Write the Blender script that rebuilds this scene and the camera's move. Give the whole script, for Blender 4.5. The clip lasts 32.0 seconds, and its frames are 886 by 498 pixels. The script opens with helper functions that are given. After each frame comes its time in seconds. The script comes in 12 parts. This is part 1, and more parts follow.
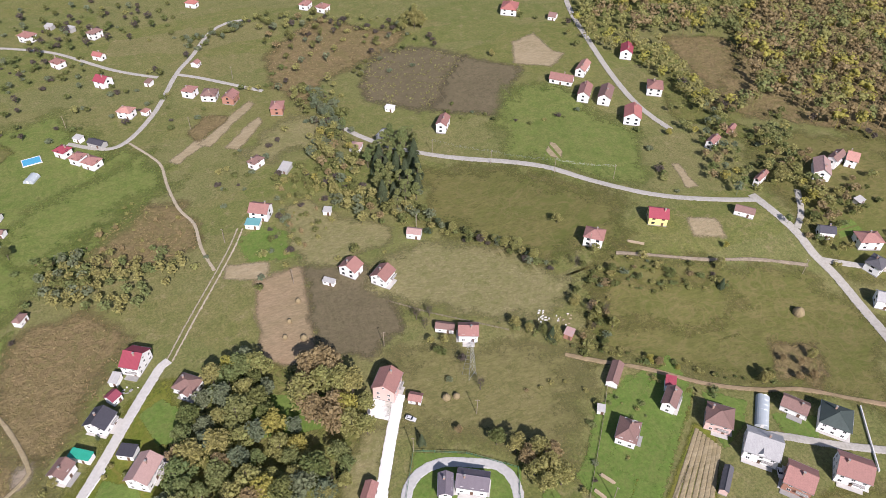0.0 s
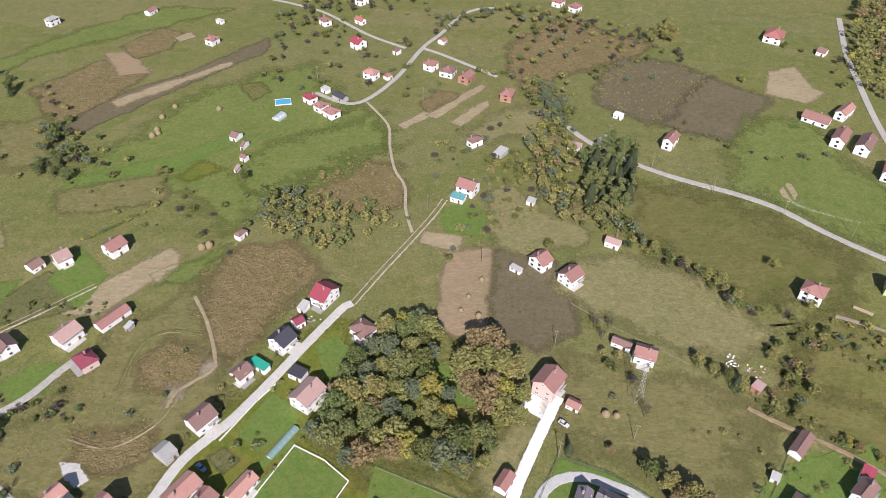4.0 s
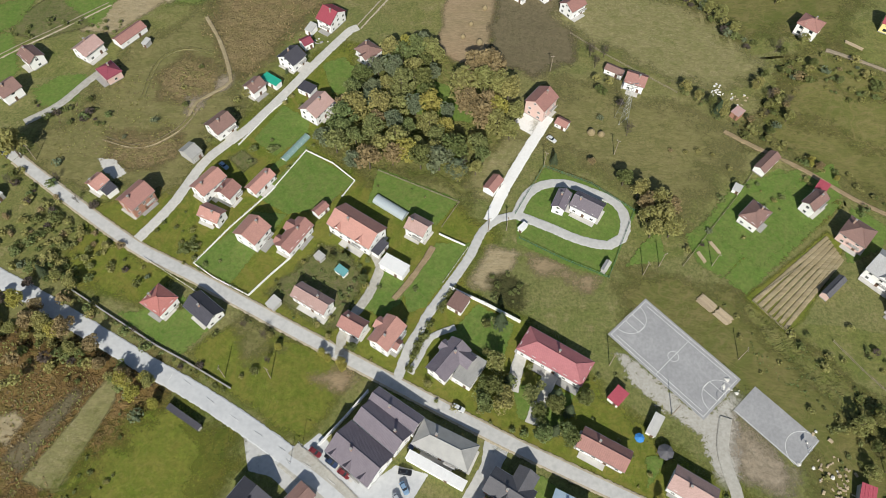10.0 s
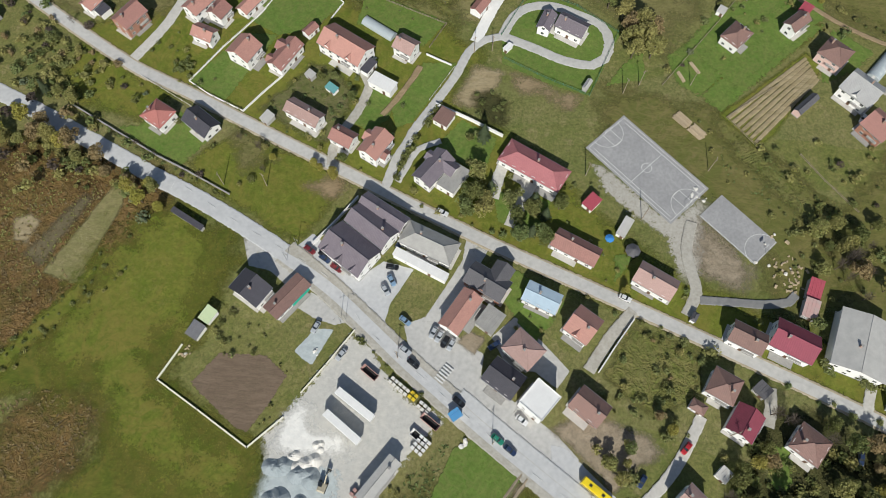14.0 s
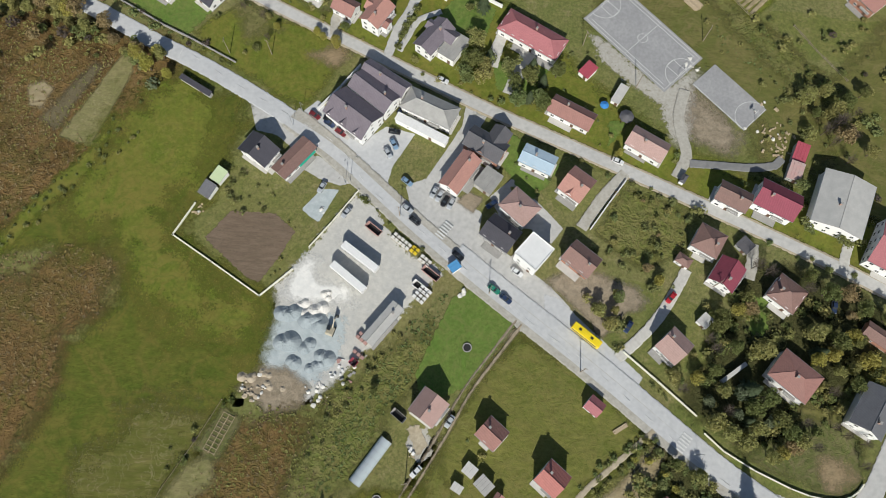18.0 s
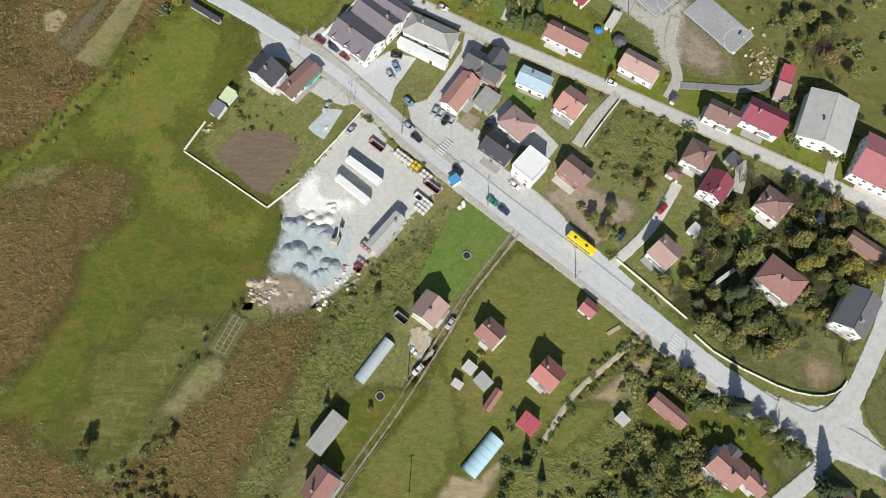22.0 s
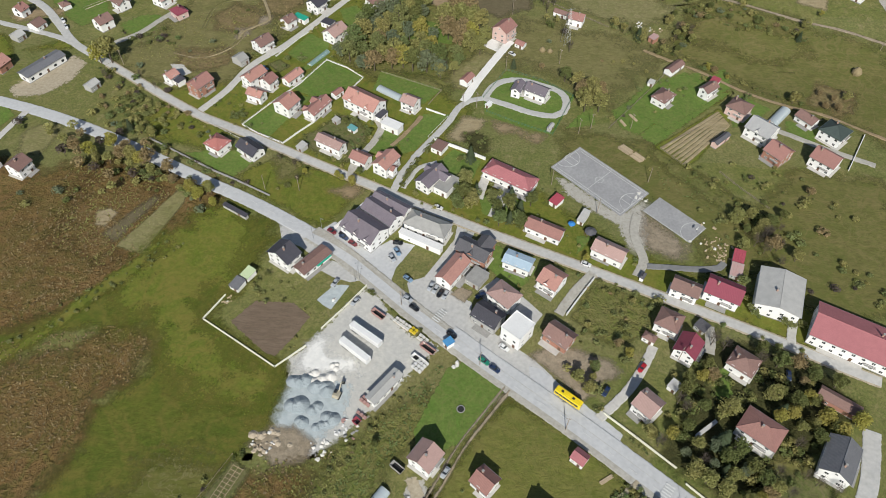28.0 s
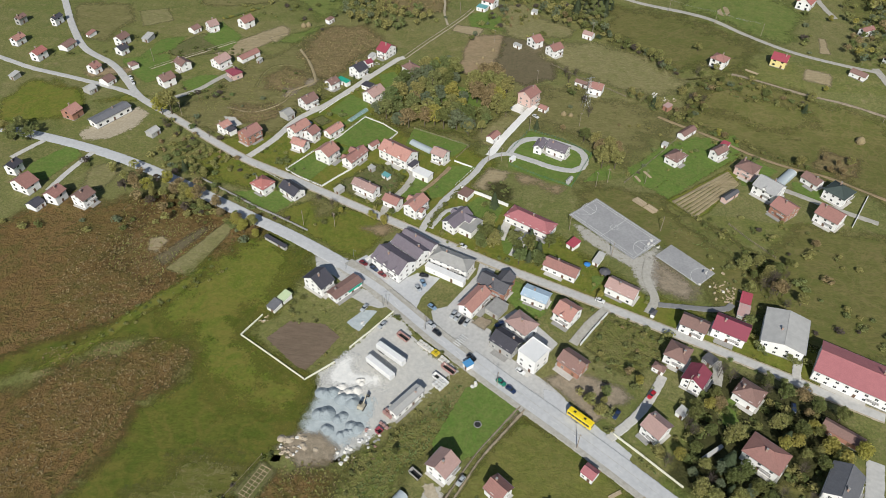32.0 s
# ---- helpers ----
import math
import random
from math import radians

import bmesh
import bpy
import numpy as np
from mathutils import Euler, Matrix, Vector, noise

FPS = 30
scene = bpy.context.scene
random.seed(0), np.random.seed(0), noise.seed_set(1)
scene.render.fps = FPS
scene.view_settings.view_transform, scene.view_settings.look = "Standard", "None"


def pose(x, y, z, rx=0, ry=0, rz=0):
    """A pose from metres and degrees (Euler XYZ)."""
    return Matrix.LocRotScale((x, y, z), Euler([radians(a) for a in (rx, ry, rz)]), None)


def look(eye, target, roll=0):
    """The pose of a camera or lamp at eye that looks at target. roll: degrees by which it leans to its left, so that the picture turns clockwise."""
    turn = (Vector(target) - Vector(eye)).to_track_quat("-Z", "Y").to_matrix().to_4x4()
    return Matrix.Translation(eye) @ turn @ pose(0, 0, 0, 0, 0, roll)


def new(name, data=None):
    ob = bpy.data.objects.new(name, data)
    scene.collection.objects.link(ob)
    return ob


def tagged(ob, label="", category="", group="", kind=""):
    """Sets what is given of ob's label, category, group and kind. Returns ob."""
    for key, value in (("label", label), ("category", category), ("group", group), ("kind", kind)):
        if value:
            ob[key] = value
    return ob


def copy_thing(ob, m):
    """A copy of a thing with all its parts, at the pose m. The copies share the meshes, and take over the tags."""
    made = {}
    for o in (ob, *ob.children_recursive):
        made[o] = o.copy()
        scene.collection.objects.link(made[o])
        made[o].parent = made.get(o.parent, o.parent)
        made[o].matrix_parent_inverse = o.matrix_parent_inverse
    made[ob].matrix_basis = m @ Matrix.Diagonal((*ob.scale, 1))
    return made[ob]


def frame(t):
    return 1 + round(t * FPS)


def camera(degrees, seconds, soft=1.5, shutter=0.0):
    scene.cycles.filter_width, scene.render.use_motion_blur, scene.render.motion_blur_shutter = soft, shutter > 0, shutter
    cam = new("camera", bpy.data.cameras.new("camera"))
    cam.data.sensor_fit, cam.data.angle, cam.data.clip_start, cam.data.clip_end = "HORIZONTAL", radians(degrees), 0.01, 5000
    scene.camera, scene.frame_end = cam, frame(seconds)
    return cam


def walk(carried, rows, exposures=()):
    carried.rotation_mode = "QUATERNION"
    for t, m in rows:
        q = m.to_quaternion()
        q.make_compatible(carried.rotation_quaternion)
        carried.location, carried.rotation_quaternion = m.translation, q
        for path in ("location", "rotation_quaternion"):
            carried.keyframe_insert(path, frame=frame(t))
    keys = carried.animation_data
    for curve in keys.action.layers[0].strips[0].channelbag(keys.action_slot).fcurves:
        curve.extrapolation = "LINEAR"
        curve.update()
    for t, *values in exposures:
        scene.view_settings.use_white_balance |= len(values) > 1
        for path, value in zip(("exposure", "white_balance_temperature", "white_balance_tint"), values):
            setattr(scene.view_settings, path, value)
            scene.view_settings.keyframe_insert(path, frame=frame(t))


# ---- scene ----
cam = camera(64.54, 32.0, soft=0.65)
# seconds, eye, turn to the left, tilt, roll
WAY = [
    (0, -15.9, 95.7, 225.5, -21.26, -41.50, 1.19),
    (0.5, -16.6, 95.7, 224.2, -17.39, -41.40, 1.24),
    (1, -16.2, 95.6, 223.9, -11.55, -41.42, 1.17),
    (1.5, -16.2, 95.8, 222.7, -11.50, -41.42, 1.25),
    (2, -16.8, 95.9, 221.7, -6.96, -41.35, 1.22),
    (2.5, -16.4, 95.6, 220.3, -4.47, -41.19, 1.23),
    (4.5, -16.2, 92.5, 216.3, -0.04, -41.01, 1.28),
    (5, -16.4, 90.4, 215.9, -0.27, -41.04, 1.38),
    (5.5, -15.1, 85.7, 215.3, -0.27, -48.02, 1.11),
    (6, -15.6, 85.5, 216.4, -1.09, -58.07, 1.55),
    (6.5, -15.6, 83.0, 216.6, -1.35, -58.20, 1.80),
    (7, -15.1, 79.8, 216.4, -1.46, -58.17, 1.92),
    (7.5, -14.8, 77.4, 216.9, -1.73, -58.42, 2.15),
    (8, -13.8, 74.1, 217.0, -1.74, -58.47, 2.13),
    (8.5, -13.2, 71.1, 216.7, -1.52, -58.54, 2.25),
    (9, -11.6, 67.8, 217.1, 0.76, -58.68, 1.92),
    (9.5, -10.3, 64.6, 217.2, 0.78, -58.77, 1.87),
    (10, -9.1, 61.4, 217.4, 0.63, -58.88, 1.97),
    (10.5, -7.9, 58.3, 217.4, 0.48, -58.98, 2.13),
    (11, -6.8, 54.8, 217.5, 0.38, -59.06, 2.22),
    (11.5, -5.8, 51.3, 217.4, 0.30, -59.09, 2.36),
    (12, -4.8, 48.0, 217.4, 0.34, -59.18, 2.33),
    (12.5, -4.0, 44.6, 217.6, 0.36, -59.31, 2.32),
    (13, -3.2, 41.3, 217.8, 0.44, -59.42, 2.27),
    (13.5, -2.0, 37.0, 217.6, 0.69, -60.22, 2.06),
    (14, -1.3, 32.9, 217.9, 0.75, -68.12, 1.98),
    (14.5, -1.5, 30.6, 218.2, 0.25, -72.85, 2.46),
    (16.5, -0.8, 17.8, 219.5, 0.07, -73.42, 2.70),
    (17, -0.6, 14.4, 219.7, 0.03, -73.53, 2.79),
    (17.5, -0.4, 11.0, 220.2, 0.08, -73.63, 2.72),
    (18, 0.2, 7.5, 220.4, 0.43, -73.67, 2.38),
    (18.5, -0.2, 3.6, 220.3, -0.00, -73.59, 2.74),
    (19, 0.0, 0.0, 220.5, 0.00, -73.65, 2.79),
    (19.5, 0.2, -3.6, 220.9, 0.06, -73.72, 2.72),
    (20, 0.4, -7.9, 220.5, 0.07, -73.56, 2.68),
    (20.5, 1.0, -12.2, 220.7, 0.46, -73.47, 2.30),
    (21, 1.1, -15.5, 220.7, 0.49, -73.52, 2.28),
    (21.5, 1.0, -19.5, 220.8, 0.23, -73.52, 2.50),
    (22, 1.4, -23.5, 221.0, 0.40, -73.47, 2.29),
    (22.5, 1.3, -27.5, 221.0, 0.18, -73.38, 2.53),
    (23, 1.3, -31.2, 221.0, 0.09, -73.39, 2.65),
    (23.5, 1.5, -34.5, 221.6, 0.12, -73.54, 2.60),
    (24, 1.2, -37.1, 222.4, -0.22, -73.85, 2.82),
    (24.5, 1.0, -39.5, 222.9, 0.03, -69.46, 2.60),
    (25, 1.4, -44.8, 222.7, 0.32, -65.15, 2.32),
    (25.5, 2.3, -49.2, 222.6, 0.65, -64.82, 2.07),
    (26, 3.3, -52.3, 222.8, 1.43, -56.79, 1.23),
    (26.5, 3.7, -58.1, 221.9, 1.42, -52.02, 1.20),
    (28.5, 4.0, -73.3, 222.4, 1.29, -49.81, 1.42),
    (29, 4.4, -77.1, 222.4, 1.30, -45.46, 1.36),
    (29.5, 5.0, -81.5, 222.1, 1.35, -43.67, 1.32),
    (30, 5.3, -85.4, 222.0, 1.37, -43.65, 1.26),
    (30.5, 5.1, -89.3, 222.0, 1.38, -43.65, 1.39),
    (31, 5.0, -93.4, 222.2, 3.87, -43.64, 1.18),
    (31.5, 5.5, -97.3, 222.5, 4.40, -43.67, 1.16),
    (32, 5.8, -101.2, 222.5, 4.41, -43.65, 1.16),
]
walk(cam, [(t, pose(x, y, z, 0, 0, turn) @ pose(0, 0, 0, 90 + tilt) @ pose(0, 0, 0, 0, 0, roll)) for t, x, y, z, turn, tilt, roll in WAY],
     exposures=[(0, 0.33, 6200, 22), (3, 0.33, 6200, 20), (5, 0.27, 6250, 17), (7, 0.12, 6450, 9), (11, 0.06, 6450, 7), (13, 0.0, 6450, 7), (14, -0.12, 6400, 7), (17, -0.14, 6400, 7), (20, 0.0, 6400, 7), (24, 0.17, 6450, 6), (26, 0.0, 6400, 7), (30, -0.13, 6350, 8), (32, -0.13, 6350, 8)])
# ---- world and light ----
world = bpy.data.worlds.new("world")
scene.world = world
world.use_nodes = True
wn = world.node_tree
sky = wn.nodes.new("ShaderNodeTexSky")
sky.sky_type, sky.sun_disc = "NISHITA", False
SUN_HEIGHT, SUN_FROM = 38.0, 181.0      # degrees up; compass degrees clockwise from +y
sky.sun_elevation, sky.sun_rotation = radians(SUN_HEIGHT), radians(SUN_FROM)
wn.links.new(sky.outputs[0], wn.nodes["Background"].inputs[0])
wn.nodes["Background"].inputs[1].default_value = 0.078
sun = new("sun", bpy.data.lights.new("sun", "SUN"))
sun.data.energy, sun.data.angle, sun.data.color = 5.0, radians(0.6), (1.0, 0.955, 0.88)
a, b = radians(SUN_FROM), radians(SUN_HEIGHT)
sun.matrix_world = look((math.sin(a) * math.cos(b) * 900, math.cos(a) * math.cos(b) * 900, math.sin(b) * 900), (0, 0, 0))

# ---- materials ----
MATS = {}


def nodes_of(name):
    m = bpy.data.materials.new(name)
    m.use_nodes = True
    MATS[name] = m
    n = m.node_tree.nodes
    return m, n, m.node_tree.links, n["Principled BSDF"]


def noise_node(n, l, vec, scale, detail=4.0, rough=0.6):
    t = n.new("ShaderNodeTexNoise")
    t.inputs["Scale"].default_value, t.inputs["Detail"].default_value, t.inputs["Roughness"].default_value = scale, detail, rough
    l.new(vec, t.inputs["Vector"])
    return t.outputs["Fac"]


def span(n, l, fac, lo, hi, a=0.0, b=1.0):
    r = n.new("ShaderNodeMapRange")
    for i, v in ((1, lo), (2, hi), (3, a), (4, b)):
        r.inputs[i].default_value = v
    l.new(fac, r.inputs[0])
    return r.outputs[0]


def mix(n, l, fac, a, b, kind="MIX"):
    x = n.new("ShaderNodeMix")
    x.data_type, x.blend_type = "RGBA", kind
    for sock, v in ((x.inputs[0], fac), (x.inputs[6], a), (x.inputs[7], b)):
        if isinstance(v, bpy.types.NodeSocket):
            l.new(v, sock)
        elif isinstance(v, tuple):
            sock.default_value = (*v, 1)
        else:
            sock.default_value = v
    return x.outputs[2]


def math_node(n, l, op, a, b=0.0):
    x = n.new("ShaderNodeMath")
    x.operation = op
    for sock, v in ((x.inputs[0], a), (x.inputs[1], b)):
        if isinstance(v, bpy.types.NodeSocket):
            l.new(v, sock)
        else:
            sock.default_value = v
    return x.outputs[0]


def bump(n, l, p, fac, strength, distance):
    x = n.new("ShaderNodeBump")
    x.inputs["Strength"].default_value, x.inputs["Distance"].default_value = strength, distance
    l.new(fac, x.inputs["Height"])
    l.new(x.outputs[0], p.inputs["Normal"])


def plain(name, c1, c2, rough=0.7, scale=1.5, fine=14.0, relief=0.2, metal=0.0, each=0.0, dirt=0.35):
    """A built surface: two tones in stains and in grain; each: how much one object differs from the next."""
    m, n, l, p = nodes_of(name)
    vec = n.new("ShaderNodeTexCoord").outputs["Object"]
    broad = span(n, l, noise_node(n, l, vec, scale), 0.3, 0.7)
    grain = noise_node(n, l, vec, fine, 3.0)
    c = mix(n, l, broad, c1, c2)
    c = mix(n, l, span(n, l, grain, 0.3, 0.7, 0.0, dirt), c, tuple(v * 0.55 for v in c1))
    if each:
        who = n.new("ShaderNodeObjectInfo").outputs["Random"]
        h = n.new("ShaderNodeHueSaturation")
        l.new(c, h.inputs["Color"])
        l.new(span(n, l, who, 0, 1, 1 - each, 1 + each), h.inputs["Value"])
        c = h.outputs[0]
    l.new(c, p.inputs["Base Color"])
    p.inputs["Roughness"].default_value, p.inputs["Metallic"].default_value = rough, metal
    bump(n, l, p, grain, relief, 0.03)
    return m


def tiles(name, c1, c2, rough=0.75):
    """Roof covering: rows across the slope, weathered streaks and single odd tiles."""
    m, n, l, p = nodes_of(name)
    vec = n.new("ShaderNodeTexCoord").outputs["Object"]
    broad = span(n, l, noise_node(n, l, vec, 0.5), 0.3, 0.7)
    spots = span(n, l, noise_node(n, l, vec, 3.2, 2.0), 0.35, 0.7)
    wave = n.new("ShaderNodeTexWave")
    wave.bands_direction = "Y"
    wave.inputs["Scale"].default_value, wave.inputs["Distortion"].default_value = 1.1, 0.6
    l.new(vec, wave.inputs["Vector"])
    c = mix(n, l, broad, c1, c2)
    c = mix(n, l, math_node(n, l, "MULTIPLY", spots, 0.6), c, tuple(v * 0.6 for v in c2))
    c = mix(n, l, math_node(n, l, "MULTIPLY", wave.outputs["Fac"], 0.16), c, tuple(v * 0.5 for v in c1))
    who = n.new("ShaderNodeObjectInfo").outputs["Random"]
    h = n.new("ShaderNodeHueSaturation")
    l.new(c, h.inputs["Color"])
    l.new(span(n, l, who, 0, 1, 0.88, 1.12), h.inputs["Value"])
    l.new(h.outputs[0], p.inputs["Base Color"])
    p.inputs["Roughness"].default_value = rough
    bump(n, l, p, wave.outputs["Fac"], 0.5, 0.05)
    return m


def earth(name, tones, scale, fine, relief=0.3, rough=0.95, worn=None, faded=True, stretch=None, turn=0.0, plots=0.0, grain=0.3, thatch=None, loose=False, lodged=None):
    """A ground surface laid in world metres: tones for broad areas, tufts and specks, lodged: tufts of lying growth
    with shade painted in their hollows; its rim thins out raggedly.
    """
    m, n, l, p = nodes_of(name)
    vec = n.new("ShaderNodeNewGeometry").outputs["Position"]
    if stretch:
        mp = n.new("ShaderNodeMapping")
        mp.inputs["Rotation"].default_value[2] = radians(turn)
        mp.inputs["Scale"].default_value = stretch
        l.new(vec, mp.inputs["Vector"])
        long = mp.outputs[0]
    else:
        long = vec
    broad = span(n, l, noise_node(n, l, vec, scale, 5.0), 0.32, 0.68)
    mid = span(n, l, noise_node(n, l, long, scale * 7, 4.0, 0.62), 0.35, 0.65)
    speck = noise_node(n, l, long, fine * 0.55, 3.0, 0.6)
    c = mix(n, l, broad, tones[0], tones[1])
    c = mix(n, l, math_node(n, l, "MULTIPLY", mid, 0.65), c, tones[2])
    c = mix(n, l, span(n, l, speck, 0.46, 0.74, 0.0, 0.62), c, tones[3])
    if plots:
        mp2 = n.new("ShaderNodeMapping")
        mp2.inputs["Rotation"].default_value[2] = radians(-52)
        mp2.inputs["Scale"].default_value = (0.011, 0.032, 1)
        warp = n.new("ShaderNodeVectorMath")
        warp.operation = "ADD"
        sway = n.new("ShaderNodeTexNoise")
        sway.inputs["Scale"].default_value = 0.02
        l.new(vec, sway.inputs["Vector"])
        grow = n.new("ShaderNodeVectorMath")
        grow.operation = "SCALE"
        grow.inputs["Scale"].default_value = 22.0
        l.new(sway.outputs["Color"], grow.inputs[0])
        l.new(vec, warp.inputs[0])
        l.new(grow.outputs[0], warp.inputs[1])
        l.new(warp.outputs[0], mp2.inputs["Vector"])
        vor = n.new("ShaderNodeTexVoronoi")
        vor.inputs["Scale"].default_value = 1.0
        vor.inputs["Randomness"].default_value = 0.85
        flat = n.new("ShaderNodeVectorMath")
        flat.operation = "MULTIPLY"
        flat.inputs[1].default_value = (1, 1, 0)
        l.new(mp2.outputs[0], flat.inputs[0])
        l.new(flat.outputs[0], vor.inputs["Vector"])
        split = n.new("ShaderNodeSeparateColor")
        l.new(vor.outputs["Color"], split.inputs[0])
        c = mix(n, l, math_node(n, l, "MULTIPLY", split.outputs[0], plots), c, (0.240, 0.195, 0.105))
        c = mix(n, l, math_node(n, l, "MULTIPLY", split.outputs[1], plots * 0.8), c, (0.115, 0.150, 0.042))
        swath = n.new("ShaderNodeTexWave")
        swath.inputs["Scale"].default_value, swath.inputs["Distortion"].default_value, swath.inputs["Detail"].default_value = 5.0, 2.5, 2.0
        swath.bands_direction = "Y"
        l.new(flat.outputs[0], swath.inputs["Vector"])
        c = mix(n, l, math_node(n, l, "MULTIPLY", swath.outputs["Fac"], 0.08), c, (0.085, 0.095, 0.035))
    if plots:
        dead = noise_node(n, l, vec, 0.16, 6.0, 0.75)
        c = mix(n, l, span(n, l, dead, 0.54, 0.70, 0.0, 0.65), c, (0.275, 0.225, 0.120))
        c = mix(n, l, span(n, l, dead, 0.30, 0.44, 0.55, 0.0), c, (0.085, 0.115, 0.030))
    blade = noise_node(n, l, long, fine * 1.1, 3.0, 0.7)
    hs = n.new("ShaderNodeHueSaturation")
    l.new(c, hs.inputs["Color"])
    l.new(span(n, l, blade, 0.33, 0.67, 1 - grain * 0.62, 1 + grain * 0.62), hs.inputs["Value"])
    c = hs.outputs[0]
    height = speck
    if thatch:
        # tangled dead stalks: thin winding strands, pale and dark
        for scale_s, tone, width, amount in thatch:
            w = n.new("ShaderNodeTexNoise")
            w.inputs["Scale"].default_value, w.inputs["Detail"].default_value, w.inputs["Distortion"].default_value = scale_s, 3.0, 1.6
            l.new(vec, w.inputs["Vector"])
            near = math_node(n, l, "ABSOLUTE", math_node(n, l, "SUBTRACT", w.outputs["Fac"], 0.5))
            where = span(n, l, noise_node(n, l, vec, scale_s * 0.22, 4.0, 0.7), 0.36, 0.54)
            c = mix(n, l, math_node(n, l, "MULTIPLY", span(n, l, near, 0.0, width, amount, 0.0), where), c, tone)
            if relief > 0.7:
                height = math_node(n, l, "ADD", height, span(n, l, near, 0.0, width * 1.6, 0.5, 0.0))
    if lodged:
        # growth that lies in swirls: crests painted paler, shade of the hollows painted dark
        size, crest, hollow_shade, amount = lodged
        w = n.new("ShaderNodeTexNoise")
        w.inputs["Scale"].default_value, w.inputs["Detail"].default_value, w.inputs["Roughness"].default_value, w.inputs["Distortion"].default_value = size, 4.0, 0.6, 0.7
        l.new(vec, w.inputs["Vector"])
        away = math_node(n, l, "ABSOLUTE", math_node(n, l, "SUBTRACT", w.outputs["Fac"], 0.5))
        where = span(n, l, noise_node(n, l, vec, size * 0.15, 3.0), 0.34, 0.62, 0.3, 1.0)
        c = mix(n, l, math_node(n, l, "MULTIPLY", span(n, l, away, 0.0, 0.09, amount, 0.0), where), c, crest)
        c = mix(n, l, math_node(n, l, "MULTIPLY", span(n, l, away, 0.09, 0.2, 0.0, amount), where), c, hollow_shade)
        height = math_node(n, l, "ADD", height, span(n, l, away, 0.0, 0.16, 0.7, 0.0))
    if worn:
        c = mix(n, l, span(n, l, noise_node(n, l, vec, worn[1], 6.0, 0.65), worn[2], worn[2] + 0.12), c, worn[0])
    l.new(c, p.inputs["Base Color"])
    p.inputs["Roughness"].default_value = rough
    p.inputs["Specular IOR Level"].default_value = 0.15
    bump(n, l, p, height, relief, 0.42 if relief > 0.7 else 0.25)
    if faded:
        at = n.new("ShaderNodeAttribute")
        at.attribute_name = "rim"
        ragged = span(n, l, noise_node(n, l, vec, 0.55, 7.0, 0.8), 0.25, 0.75, -0.55, 0.55)
        if loose:
            sway = span(n, l, noise_node(n, l, vec, 0.07, 4.0), 0.3, 0.7, -0.42, 0.42)
            ragged = math_node(n, l, "ADD", math_node(n, l, "MULTIPLY", ragged, 0.6), sway)
        cover = span(n, l, math_node(n, l, "ADD", at.outputs["Fac"], ragged), 0.12 if loose else 0.46, 0.88 if loose else 0.54)
        clear, both = n.new("ShaderNodeBsdfTransparent"), n.new("ShaderNodeMixShader")
        l.new(cover, both.inputs[0])
        l.new(clear.outputs[0], both.inputs[1])
        l.new(p.outputs[0], both.inputs[2])
        l.new(both.outputs[0], n["Material Output"].inputs["Surface"])
    return m


def leaf(name, c1, c2, c3, spread=0.25):
    m, n, l, p = nodes_of(name)
    vec = n.new("ShaderNodeTexCoord").outputs["Object"]
    who = n.new("ShaderNodeObjectInfo").outputs["Random"]
    isle = n.new("ShaderNodeNewGeometry").outputs["Random Per Island"]
    c = mix(n, l, isle, c1, c2)
    c = mix(n, l, math_node(n, l, "MULTIPLY", who, 0.75), c, c3)
    c = mix(n, l, span(n, l, noise_node(n, l, vec, 5.0), 0.4, 0.7, 0.0, 0.3), c, tuple(v * 0.5 for v in c1))
    h = n.new("ShaderNodeHueSaturation")
    l.new(c, h.inputs["Color"])
    l.new(span(n, l, isle, 0, 1, 1 - spread, 1 + spread), h.inputs["Value"])
    l.new(h.outputs[0], p.inputs["Base Color"])
    p.inputs["Roughness"].default_value = 0.8
    p.inputs["Specular IOR Level"].default_value = 0.2
    thin, both = n.new("ShaderNodeBsdfTranslucent"), n.new("ShaderNodeMixShader")
    l.new(h.outputs[0], thin.inputs["Color"])
    both.inputs[0].default_value = 0.45
    l.new(p.outputs[0], both.inputs[1])
    l.new(thin.outputs[0], both.inputs[2])
    l.new(both.outputs[0], n["Material Output"].inputs["Surface"])
    return m


# ground
earth("grass", [(0.150, 0.165, 0.042), (0.108, 0.138, 0.030), (0.215, 0.190, 0.072), (0.078, 0.090, 0.024)], 0.018, 0.9, faded=False, worn=((0.235, 0.185, 0.100), 0.05, 0.66), plots=0.40, grain=0.5, thatch=[(0.3, (0.290, 0.245, 0.115), 0.03, 0.4), (0.22, (0.070, 0.084, 0.020), 0.035, 0.5)])
earth("gravelgrey", [(0.440, 0.490, 0.495), (0.370, 0.415, 0.425), (0.520, 0.555, 0.550), (0.330, 0.365, 0.375)], 0.06, 1.3, relief=0.4, grain=0.15)
earth("lawn", [(0.128, 0.198, 0.040), (0.098, 0.166, 0.031), (0.162, 0.192, 0.054), (0.068, 0.116, 0.022)], 0.03, 1.0, relief=0.2, grain=0.36, thatch=[(0.14, (0.170, 0.180, 0.060), 0.05, 0.45), (0.3, (0.072, 0.118, 0.022), 0.03, 0.4)])
